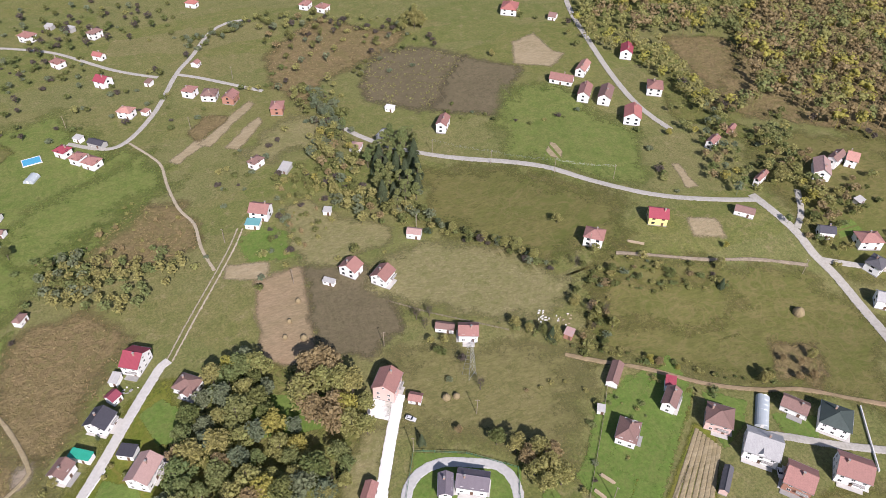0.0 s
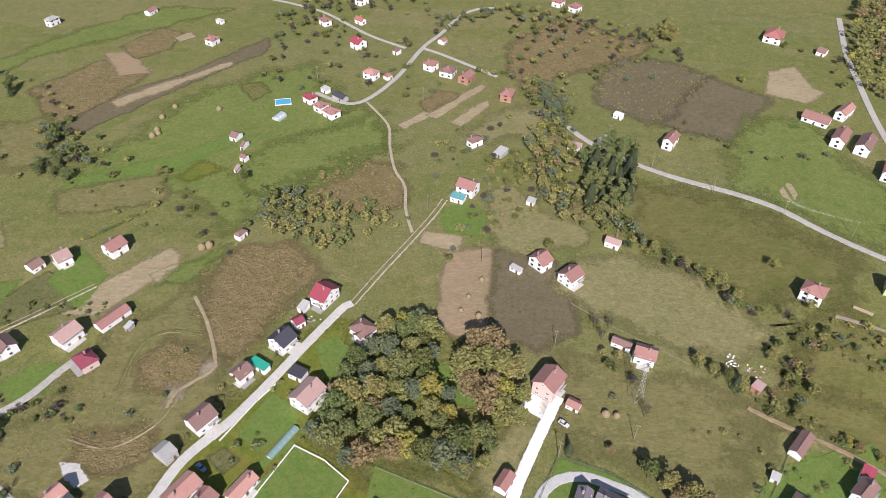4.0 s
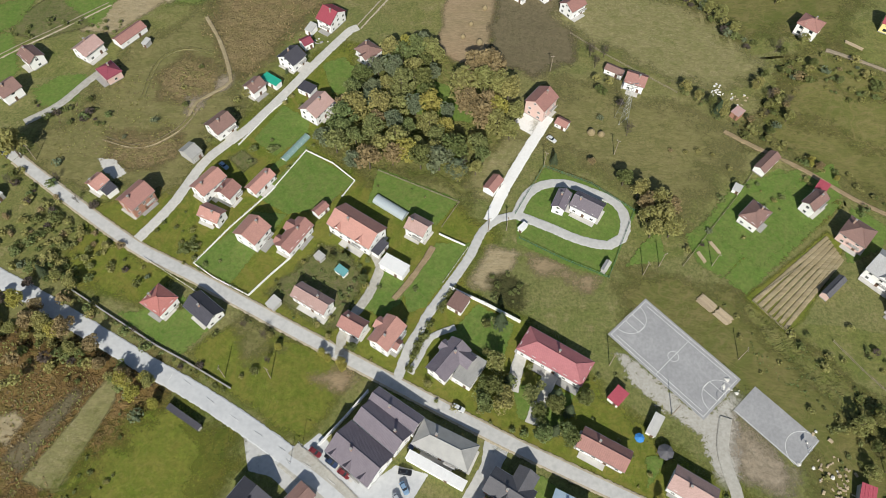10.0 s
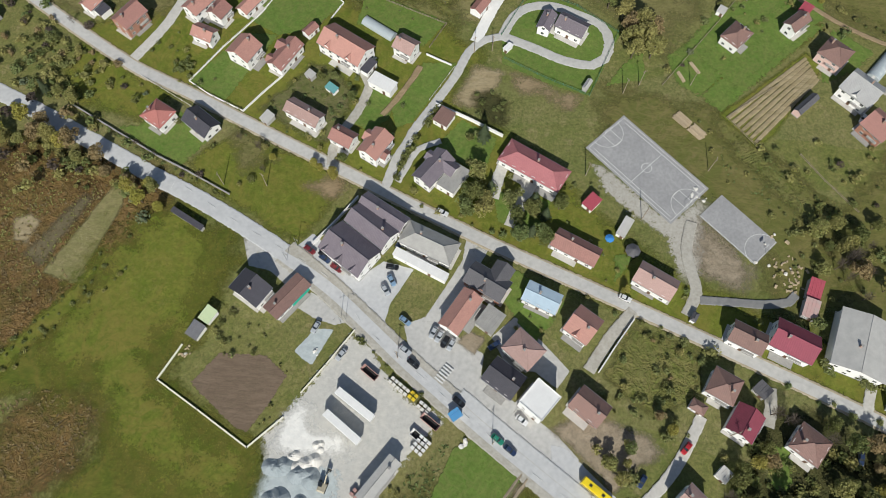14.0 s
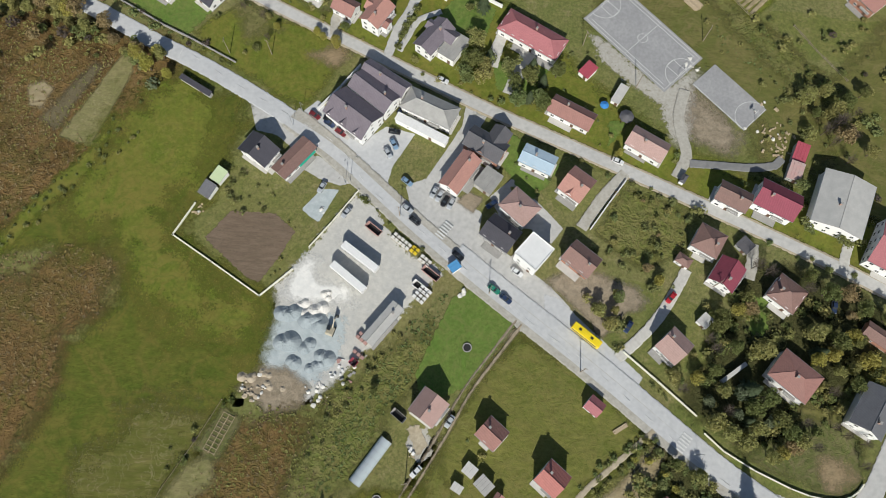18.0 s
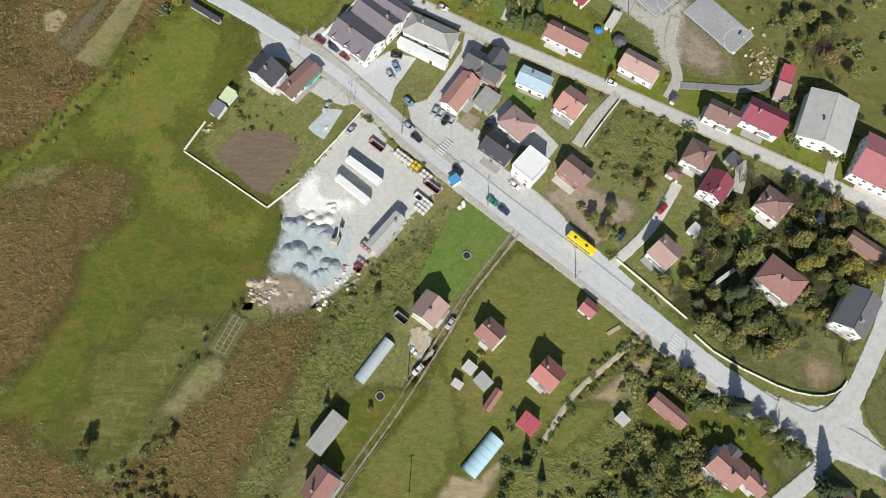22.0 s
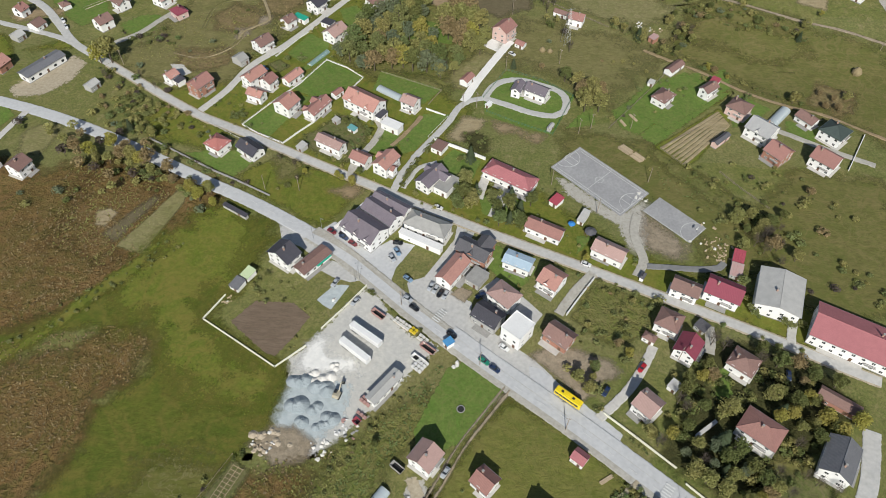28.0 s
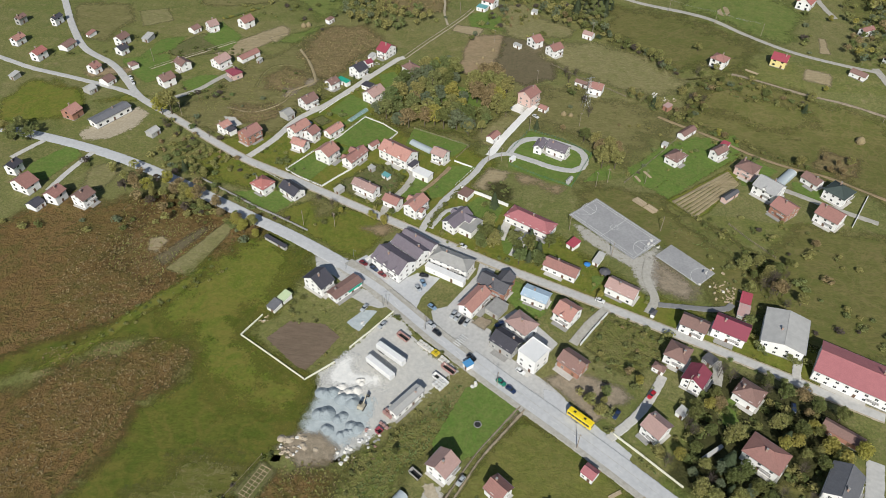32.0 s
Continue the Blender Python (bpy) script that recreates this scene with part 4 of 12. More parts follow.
road('road_apron', 7.4, 'oldasphalt', 'worn grey asphalt of the junction', [(106.0, -4.4), (113.0, -7.4), (120.5, -10.2), (128.0, -13.6), (136.0, -18.5), (146.0, -25.0)])
road('road_mouth', 6.2, 'oldasphalt', 'worn grey asphalt mouth of the side road', [(118.0, -8.4), (123.4, -6.2), (128.0, -2.0), (131.4, 2.4)])
road('path_yard', 0.6, 'dirt', 'narrow earth footpath through the garden', [(66.7, 17.6), (52.6, 5.4), (43.4, -3.2), (34.5, -16.9)])
road('path_court', 3, 'gravel', 'gravel track to the sports court', [(81.9, 134.5), (79.2, 124.2), (80.3, 115.4), (81.3, 109.4), (77.3, 101.0)])

# paved and bare ground
patch('pavement_front', 'asphalt', 'paved forecourt beside the main road', [(-53.9, 116.4), (-46.3, 124.0), (-29.6, 108.9), (-21.8, 115.0), (-11.7, 112.7), (-18.8, 100.2), (-20.3, 91.9), (-28.4, 92.8), (-39.2, 101.9)], soft=0.3)
patch('pavement_shops', 'oldasphalt', 'paved parking in front of the shops', [(-13.9, 93.6), (-5.4, 97.2), (0.2, 108.1), (4.8, 110.7), (-2.0, 97.4), (4.3, 90.0), (12.1, 85.2), (11.3, 78.6), (21.3, 71.1), (35.1, 61.1), (41.9, 54.0), (34.2, 52.1), (14.6, 64.3), (0.6, 74.3), (-10.8, 83.4)], soft=0.3)
patch('pavement_bay', 'oldasphalt', 'asphalt bay beside the main road', [(-72.1, 129.2), (-66.8, 123.8), (-51.2, 115.5), (-43.5, 110.6), (-49.2, 101.9), (-59.1, 109.9), (-66.3, 111.3)], soft=0.3)
patch('pavement_back', 'oldasphalt', 'paved lane between the buildings', [(5.2, 124.4), (12.9, 121.2), (8.9, 113.0), (3.8, 104.3), (-3.0, 95.1), (-8.0, 94.8), (0.2, 109.2), (4.1, 116.3)], soft=0.3)
patch('gravel_yard', 'gravelwhite', 'white crushed stone yard', [(-30.2, 89.8), (-24.3, 86.7), (-19.4, 78.1), (-10.0, 68.8), (1.0, 65.1), (-8.3, 55.2), (-15.4, 45.6), (-26.0, 34.1), (-32.8, 25.9), (-39.8, 21.3), (-50.9, 20.8), (-62.4, 24.5), (-60.3, 30.5), (-54.5, 36.7), (-52.7, 46.9), (-53.8, 57.1), (-46.8, 64.9), (-39.1, 77.1)], soft=2.5)
patch('gravel_court', 'gravel', 'pale trodden gravel by the court', [(48.4, 154.8), (52.2, 155.0), (62.6, 145.3), (71.7, 136.0), (78.2, 136.3), (89.1, 146.6), (92.4, 143.7), (85.6, 136.6), (87.0, 123.7), (84.3, 118.2), (79.1, 107.7), (71.2, 100.7), (76.0, 116.1), (73.4, 128.5), (63.4, 135.6), (53.2, 144.8)], soft=3)
patch('bare_court', 'rubble', 'bare brown earth beside the courts', [(86.2, 134.7), (93.1, 127.6), (101.9, 118.1), (95.3, 111.8), (85.5, 114.7), (82.5, 123.5)], soft=4)
patch('pad', 'whiteconcrete', 'white concrete apron', [(14.8, 253.3), (21.9, 261.9), (30.3, 259.8), (31.8, 255.6), (24.8, 246.6)], soft=0.2)
patch('pavement_junction', 'oldasphalt', 'wide grey asphalt junction', [(100.1, 1.6), (108.8, -1.4), (117.5, -3.2), (124.2, -2.4), (129.5, 2.5), (133.0, 3.0), (132.4, -2.3), (132.8, -7.7), (138.8, -15.4), (149.0, -23.0), (149.3, -30.6), (137.7, -24.0), (123.8, -18.5), (118.0, -22.5), (113.5, -22.0), (116.0, -16.4), (104.6, -10.6), (100.1, -5.5)], soft=0.8)
patch('pavement_lane', 'oldasphalt', 'worn forecourt by the houses', [(-39.1, 148.5), (-29.9, 151.0), (-22.1, 149.3), (-23.4, 141.2), (-32.9, 143.7)], soft=0.3)
patch('gravel_west', 'dirt', 'bare sandy lot before a long hall', [(-219.2, 202.4), (-208.1, 220.6), (-197.5, 230.7), (-188.8, 225.8), (-190.9, 211.2), (-200.2, 199.1), (-213.0, 196.1)], soft=3)
patch('gravel_drive', 'oldasphalt', 'grey driveway between house and lawn', [(-79.9, 173.5), (-75.4, 181.9), (-63.2, 195.9), (-55.8, 202.7), (-53.3, 199.8), (-67.3, 182.3), (-75.3, 170.3)], soft=0.3)
patch('pavement_slab', 'gravelgrey', 'wet grey gravel pad in the grass', [(-47.9, 83.3), (-42.0, 91.0), (-36.0, 91.0), (-41.8, 79.0)], soft=0.3)
patch('gravel_grey', 'gravelgrey', 'blue-grey crushed stone on the yard', [(-53.2, 45.8), (-42.5, 50.4), (-29.8, 47.0), (-31.2, 33.8), (-40.2, 25.6), (-51.6, 27.9), (-56.4, 33.6)], soft=3)
patch('gravel_sand', 'rubble', 'sandy brown spoil at the yard edge', [(-63.8, 25.1), (-59.4, 31.6), (-47.0, 31.2), (-40.2, 25.6), (-42.5, 19.1), (-51.7, 17.3)], soft=1.8)
patch('bare_ground', 'rubble', 'bare brown earth beside the road', [(33.5, 62.5), (40.0, 66.0), (50.4, 65.5), (62.3, 62.4), (65.7, 57.7), (56.0, 50.0), (50.7, 46.9), (44.3, 53.0), (38.0, 58.5)], soft=2)
road('drive_house', 2.6, 'concrete', 'pale concrete driveway to a house', [(56.0, 39.0), (62.9, 45.4), (68.8, 51.8), (73.9, 59.3), (79.3, 69.0)])
road('drive_wall', 3, 'gravel', 'gravel driveway beside a white wall', [(45.0, 81.4), (52.2, 92.4), (60.1, 102.0)])
road('lane_garden', 2.4, 'gravel', 'narrow gravel lane among gardens', [(-43.1, 149.9), (-42.3, 159.9), (-35.8, 172.3), (-32.5, 184.1), (-35.0, 189.3)])
road('drive_red', 4, 'concrete', 'pale concrete drive to the long red-roofed building', [(20.1, 129.4), (24.1, 140.5), (27.4, 147.2)])
road('drive_side', 3.2, 'concrete', 'short concrete drive beside conifers', [(13.8, 140.0), (15.4, 147.0), (17.3, 153.3)])
patch('pavement_annex', 'concrete', 'pale concrete pad before the annex', [(-12.2, 166.4), (-3.3, 165.9), (-6.1, 161.4), (-12.8, 159.8)], soft=0.3)
road('drive_school', 2.4, 'concrete', 'narrow concrete path to the hall', [(134.0, 81.9), (132.1, 77.1), (130.7, 72.7)])
road('drive_farm', 3, 'gravel', 'gravel drive beside the hip-roofed house', [(101.5, 78.8), (101.1, 73.3), (99.1, 66.8)])
patch('gravel_house', 'gravel', 'pale gravel round a farmyard', [(-7.1, 15.6), (-2.4, 14.9), (-0.2, 7.5), (-4.7, 4.6), (-8.6, 9.9)], soft=1.2)
patch('pavement_court', 'oldasphalt', 'paved yard between the buildings', [(14.3, 91.0), (21.9, 98.1), (27.0, 93.9), (34.1, 86.4), (39.1, 81.1), (35.1, 75.4), (28.1, 80.5), (20.2, 80.1)], soft=0.3)

patch('pavement_stop', 'asphalt', 'asphalt bus bay beside the main road', [(33.0, 58.5), (37.5, 57.5), (42.0, 53.2), (48.5, 47.2), (55.5, 41.0), (64.0, 33.5), (60.0, 28.0), (46.0, 39.0), (33.0, 50.0)], soft=0.4)
patch('pavement_side', 'oldasphalt', 'worn asphalt yard beside the brown-roofed house', [(-50.2, 98.5), (-44.8, 103.1), (-38.2, 100.9), (-29.9, 94.5), (-35.8, 92.4), (-42.3, 94.2)], soft=0.4)
# fields
patch('lawn_village', 'meadow_green', 'green garden ground between the houses', [(-145.0, 200.0), (-122.0, 218.0), (-104.0, 236.0), (-84.0, 262.0), (-66.0, 292.0), (-52.0, 296.0), (-56.0, 262.0), (-60.0, 238.0), (-40.0, 224.0), (-4.0, 212.0), (8.0, 200.0), (-4.0, 178.0), (20.0, 164.0), (44.0, 142.0), (70.0, 118.0), (100.0, 104.0), (150.0, 88.0), (140.0, 72.0), (100.0, 84.0), (56.0, 104.0), (20.0, 120.0), (-20.0, 138.0), (-60.0, 158.0), (-110.0, 182.0)], soft=4)
patch('meadow_west', 'meadow', 'open olive-green mown meadow', [(-113.2, 124.1), (-70.1, 126.5), (-71.9, 107.5), (-80.8, 84.4), (-86.0, 72.2), (-53.8, 54.0), (-53.6, 36.1), (-62.8, 20.3), (-68.9, 11.6), (-81.0, -14.7), (-100.7, -30.8), (-124.7, -22.8), (-136.3, -17.4), (-125.8, -1.1), (-117.1, 17.6), (-116.8, 34.9), (-102.5, 49.5), (-101.5, 66.1), (-128.7, 66.8), (-149.8, 57.3), (-182.6, 37.4), (-187.5, 55.4), (-135.1, 79.4), (-119.7, 102.6)], soft=4)
patch('meadow_east', 'rough_pasture', 'olive-green rough pasture behind the courts', [(50.8, 161.3), (57.2, 188.8), (92.6, 178.9), (109.4, 163.1), (138.6, 137.2), (141.8, 105.1), (107.3, 103.6), (107.0, 117.5), (92.6, 135.0), (78.9, 154.2)], soft=6)
patch('meadow_south', 'meadow', 'olive-green gardens and paddocks', [(10.1, 26.0), (24.7, 46.6), (60.1, 16.0), (108.9, -15.3), (107.8, -27.4), (75.3, -50.1), (-42.7, -55.1), (-21.2, -28.0), (1.5, 8.5)], soft=4)
patch('field_plot', 'plowed', 'ploughed brown garden plot', [(-78.4, 71.9), (-71.3, 81.6), (-56.4, 81.7), (-49.2, 75.5), (-53.4, 66.7), (-59.1, 57.9), (-63.8, 59.8)], soft=0.8)
patch('field_south', 'straw', 'harvested straw-coloured plot', [(-5.9, -46.3), (6.7, -28.4), (15.4, -29.7), (23.9, -19.1), (24.9, -22.5), (7.4, -46.6), (0.8, -51.7)], soft=1.2)
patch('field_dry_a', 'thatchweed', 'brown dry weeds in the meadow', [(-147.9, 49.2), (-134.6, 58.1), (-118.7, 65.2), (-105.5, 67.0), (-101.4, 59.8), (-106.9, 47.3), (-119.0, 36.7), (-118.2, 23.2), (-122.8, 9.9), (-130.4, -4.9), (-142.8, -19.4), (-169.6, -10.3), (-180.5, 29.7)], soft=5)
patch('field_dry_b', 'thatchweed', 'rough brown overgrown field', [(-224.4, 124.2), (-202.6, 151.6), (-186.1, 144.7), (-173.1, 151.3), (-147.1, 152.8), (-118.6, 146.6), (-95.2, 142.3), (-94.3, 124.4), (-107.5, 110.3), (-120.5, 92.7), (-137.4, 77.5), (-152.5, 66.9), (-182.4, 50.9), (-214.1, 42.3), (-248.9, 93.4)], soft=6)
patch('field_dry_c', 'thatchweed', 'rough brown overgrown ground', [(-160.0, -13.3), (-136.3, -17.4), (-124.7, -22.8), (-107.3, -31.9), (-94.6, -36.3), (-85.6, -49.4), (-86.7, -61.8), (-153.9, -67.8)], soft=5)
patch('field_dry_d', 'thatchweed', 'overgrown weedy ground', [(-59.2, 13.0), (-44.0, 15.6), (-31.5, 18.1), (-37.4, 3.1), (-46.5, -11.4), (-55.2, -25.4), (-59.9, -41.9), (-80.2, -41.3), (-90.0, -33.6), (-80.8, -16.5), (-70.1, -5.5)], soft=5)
patch('field_dry_e', 'weeds', 'tangled green weeds beside the garden', [(-38.4, 14.0), (-25.2, 29.7), (-3.9, 46.5), (3.8, 42.9), (-1.1, 29.0), (-13.4, 19.0), (-22.8, 0.3), (-33.9, -14.3), (-41.2, -28.1), (-53.2, -41.6), (-57.4, -35.4), (-46.3, -13.1)], soft=4)
patch('field_tan', 'tan', 'fallow tan field with hay stacks', [(-12.3, 342.4), (10.6, 343.9), (4.5, 290.2), (-7.7, 285.9), (-17.9, 292.3)], soft=2)
patch('field_dark_a', 'darkweed', 'dark fallow field between meadows', [(10.6, 343.9), (33.6, 345.5), (45.5, 314.5), (41.8, 292.4), (24.2, 281.0), (5.8, 288.5)], soft=3)
patch('field_far_dark', 'darkweed', 'dark fallow field between meadows', [(119.0, 471.7), (155.6, 505.9), (184.8, 477.9), (166.7, 451.9), (146.8, 428.6), (113.5, 456.5)], soft=4)
patch('field_far_brush', 'darkweed', 'overgrown plot of low brush', [(83.1, 503.8), (103.7, 548.2), (139.5, 529.3), (155.6, 505.9), (113.5, 456.5), (80.6, 481.4)], soft=5)
patch('field_far_brown', 'dryweed', 'brown weedy field between meadows', [(30.8, 564.4), (79.0, 618.3), (132.5, 558.4), (110.9, 544.3), (55.1, 513.4), (42.0, 487.2), (27.3, 522.8)], soft=5)
patch('field_far_a', 'straw', 'pale bare bed of a garden', [(-41.8, 453.3), (-26.3, 469.9), (-21.5, 470.8), (-19.3, 467.5), (-36.6, 449.2)], soft=1.2)
patch('field_far_d', 'straw', 'pale bare bed of a garden', [(-24.6, 465.5), (-12.2, 480.7), (10.2, 507.0), (12.9, 501.6), (-3.9, 480.5), (-18.7, 461.0)], soft=1.2)
patch('field_far_e', 'straw', 'pale bare bed of a garden', [(-11.0, 457.1), (5.8, 478.5), (12.9, 484.4), (13.9, 478.5), (1.5, 459.0), (-4.4, 453.6)], soft=1.2)
patch('field_far_f', 'dryweed', 'brown dug strip of a garden', [(-30.4, 477.8), (-18.7, 496.6), (-6.4, 492.4), (-5.8, 486.6), (-24.2, 469.2)], soft=2)
patch('field_far_b', 'straw', 'pale bare patch in the meadow', [(153.6, 380.4), (164.1, 392.2), (171.5, 387.1), (160.2, 374.4)], soft=0.8)
patch('field_far_c', 'straw', 'pale bare bed in a garden', [(195.5, 514.5), (217.5, 523.6), (215.9, 493.7), (223.2, 486.7), (205.2, 472.7), (184.0, 485.0)], soft=2)
patch('field_left_dark', 'dryweed', 'dark brown withered meadow', [(-77.7, 401.5), (-61.1, 419.8), (-39.2, 412.1), (-32.9, 390.4), (-36.0, 373.4), (-58.2, 368.6), (-87.8, 379.0), (-97.6, 382.5)], soft=4)
patch('field_hill', 'dryweed', 'brown hillside clearing', [(301.8, 488.5), (329.7, 480.1), (347.0, 470.4), (311.8, 410.2), (287.9, 410.6), (292.6, 441.3)], soft=4)
patch('field_hill_b', 'dryweed', 'brown undergrowth on the hillside', [(267.3, 393.9), (319.5, 360.0), (355.6, 331.0), (446.5, 389.2), (590.3, 542.9), (459.2, 585.4), (321.7, 431.5)], soft=8)
patch('field_orchard', 'weeds', 'overgrown orchard ground', [(-51.2, 235.8), (-28.1, 228.5), (-15.0, 234.9), (3.1, 227.4), (-0.9, 210.9), (-10.0, 221.1), (-27.8, 225.7), (-40.5, 219.4)], soft=4)
patch('field_strip_b', 'straw', 'flattened dead reeds behind the wall', [(5.6, 193.3), (15.9, 192.9), (14.2, 185.6), (6.5, 175.5), (-0.5, 179.5)], soft=2)
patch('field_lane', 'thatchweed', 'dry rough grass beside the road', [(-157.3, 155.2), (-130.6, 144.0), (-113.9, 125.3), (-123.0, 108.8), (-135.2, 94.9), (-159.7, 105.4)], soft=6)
patch('meadow_north', 'pasture', 'bright open meadow in the valley', [(-214.0, 401.6), (-189.5, 437.0), (-175.1, 477.2), (-130.7, 517.1), (-102.3, 526.6), (-73.8, 474.6), (-43.3, 430.8), (-60.7, 412.9), (-86.6, 380.8), (-104.8, 385.0), (-114.8, 352.2), (-148.3, 383.5), (-185.7, 382.1)], soft=9)
patch('meadow_strip', 'pasture', 'green mown strip beside a footpath', [(-79.0, 460.8), (-63.7, 478.6), (-46.1, 424.9), (-83.8, 401.2), (-98.1, 380.4), (-110.7, 384.8)], soft=5)
patch('meadow_lush', 'lawn', 'lush green garden grass', [(-17.2, 373.4), (-1.1, 379.2), (16.9, 363.6), (10.0, 350.7), (-13.3, 354.7)], soft=3)
patch('meadow_rough', 'rough_pasture', 'rough olive grassland', [(133.5, 286.1), (164.8, 276.9), (188.0, 261.4), (177.1, 242.2), (150.3, 254.1), (122.3, 263.2)], soft=8)
patch('meadow_upper', 'pasture', 'green grass between country houses', [(143.3, 420.5), (169.8, 458.6), (202.4, 447.5), (205.3, 409.6), (214.3, 379.9), (192.9, 335.1), (160.9, 362.7), (135.7, 387.5)], soft=8)
patch('meadow_hay_a', 'hay_meadow', 'yellowed hay meadow', [(34.7, 321.1), (46.2, 336.4), (73.0, 340.9), (108.6, 321.9), (123.2, 289.1), (104.2, 274.9), (84.1, 281.1), (62.3, 297.1), (43.6, 307.0)], soft=6)
patch('meadow_hay_b', 'pasture_dry', 'dry yellowish pasture', [(38.5, 277.0), (55.1, 277.3), (65.7, 268.2), (105.2, 256.9), (100.5, 239.9), (76.2, 208.6), (61.7, 223.3), (45.7, 233.6), (28.9, 241.5), (27.8, 258.6)], soft=9)
patch('pasture_east', 'rough_pasture', 'dry olive-brown sloping pasture', [(143.9, 302.4), (198.7, 271.8), (228.2, 259.4), (240.7, 220.4), (207.5, 188.2), (168.2, 212.5), (141.8, 232.5), (112.6, 250.8), (126.2, 280.5)], soft=8)
patch('meadow_hay_d', 'hay_meadow', 'dry grass beside the drive', [(-3.1, 235.5), (13.8, 249.6), (22.4, 244.2), (10.3, 217.5), (1.9, 214.9)], soft=4)
patch('meadow_hay_e', 'hay_meadow', 'tan mown clearing', [(9.2, 389.1), (23.6, 394.2), (35.1, 373.6), (57.5, 358.6), (53.6, 346.2), (42.1, 345.8), (26.3, 338.6), (11.3, 343.9), (8.7, 357.6)], soft=3)
patch('meadow_hay_f', 'hay_meadow', 'tan sloping pasture', [(21.6, 471.8), (40.6, 480.5), (54.0, 448.6), (49.2, 436.2), (26.2, 444.2), (11.2, 432.6), (-2.4, 446.2), (13.2, 462.7)], soft=5)
patch('field_slope', 'weeds', 'brown-olive rough slope', [(259.5, 428.1), (280.7, 437.0), (268.1, 395.1), (280.8, 363.3), (268.9, 348.5), (256.1, 378.5), (245.2, 385.6)], soft=5)
patch('field_slope_b', 'rough_pasture', 'dull olive rough pasture', [(89.8, 399.4), (131.6, 378.4), (173.6, 331.6), (159.7, 303.5), (139.3, 304.8), (117.5, 308.3), (103.1, 328.4), (77.0, 354.1)], soft=9)
patch('field_bed_a', 'straw', 'pale dug bed in the grass', [(215.7, 349.2), (219.2, 347.9), (217.2, 326.7), (210.6, 327.9)], soft=1)
patch('field_bed_b', 'straw', 'pale dug vegetable beds', [(195.7, 306.7), (208.4, 300.9), (205.8, 288.2), (189.7, 293.3)], soft=1.5)
patch('field_bed_c', 'straw', 'pale dug vegetable beds', [(-23.1, 356.1), (-4.6, 351.6), (-6.6, 339.8), (-25.3, 347.2)], soft=1.2)
patch('field_pale_a', 'hay_meadow', 'pale mown garden strip', [(-133.0, 105.7), (-116.2, 139.5), (-112.3, 136.9), (-112.0, 131.5), (-121.3, 103.7), (-126.4, 103.5)], soft=0.8)
patch('field_pale_c', 'darkweed', 'dug brown strip beside the pale one', [(-140.5, 111.8), (-126.2, 134.7), (-122.9, 132.5), (-134.9, 108.2)], soft=1.5)
patch('field_pale_b', 'straw', 'pale bare bed in the garden', [(-147.6, 123.8), (-142.0, 125.9), (-138.8, 123.2), (-141.1, 115.9), (-145.8, 116.5)], soft=1)
patch('field_stalk', 'straw', 'long strip of dry stubble', [(-178.7, 300.4), (-141.4, 340.8), (-134.4, 335.0), (-134.7, 327.1), (-159.0, 296.0), (-173.1, 295.6)], soft=1.5)
patch('field_right_dry', 'dryweed', 'dry brown weeds in a field', [(188.0, 229.6), (203.2, 222.9), (199.3, 208.9), (188.7, 203.7), (183.9, 214.4)], soft=3)
patch('field_between', 'weeds', 'rough olive weeds between the gardens', [(23.9, -19.1), (41.6, -7.8), (65.7, 15.3), (78.2, 8.4), (68.5, -6.6), (59.1, -21.0), (41.4, -43.5), (29.5, -48.8), (20.8, -36.2)], soft=4)
patch('field_bed_e', 'straw', 'bare brown garden strip', [(57.0, 1.9), (67.4, 13.5), (71.9, 10.9), (61.4, -3.3)], soft=1.5)
patch('field_rough_plot', 'weeds', 'rough tangled grass on an empty plot', [(59.3, 97.8), (80.2, 88.7), (77.6, 75.4), (65.4, 66.9), (50.0, 80.5)], soft=2)
patch('field_far_m', 'weeds', 'dark weedy patch in the meadow', [(-144.5, 499.2), (-131.5, 502.8), (-123.0, 490.4), (-131.7, 477.7)], soft=2)
patch('field_bed_f', 'straw', 'bare garden beds', [(-201.8, 306.0), (-191.4, 315.6), (-186.1, 312.1), (-195.4, 300.0)], soft=1)
patch('field_bed_g', 'straw', 'bare garden beds', [(-145.2, 321.5), (-135.3, 329.0), (-130.8, 324.2), (-139.2, 315.0)], soft=1)
patch('meadow_far_east', 'rough_pasture', 'dark green grass behind the hall', [(126.9, 131.8), (158.5, 165.8), (196.1, 161.8), (187.8, 93.1), (153.7, 84.0), (134.3, 93.5)], soft=5)
road('drive_west', 2.2, 'concrete', 'pale concrete driveway to the houses', [(-211.1, 152.3), (-208.4, 167.4), (-203.4, 185.7)])
road('drive_corner', 2.2, 'concrete', 'pale concrete driveway to a house', [(-243.4, 176.2), (-238.8, 184.8), (-234.1, 192.7)])
patch('field_scrub', 'weeds', 'tangled rough growth between shrubs', [(48.2, -48.0), (51.9, -31.5), (66.4, -13.7), (76.9, -16.8), (82.6, -26.8), (75.7, -42.0), (63.4, -50.6)], soft=4)
patch('field_underwood', 'weeds', 'rough undergrowth beneath the trees', [(-57.9, 235.4), (-54.0, 259.9), (-37.1, 284.1), (-17.9, 292.3), (7.1, 276.6), (12.0, 245.3), (-5.7, 224.1), (-30.3, 228.3), (-50.3, 228.6)], soft=3)

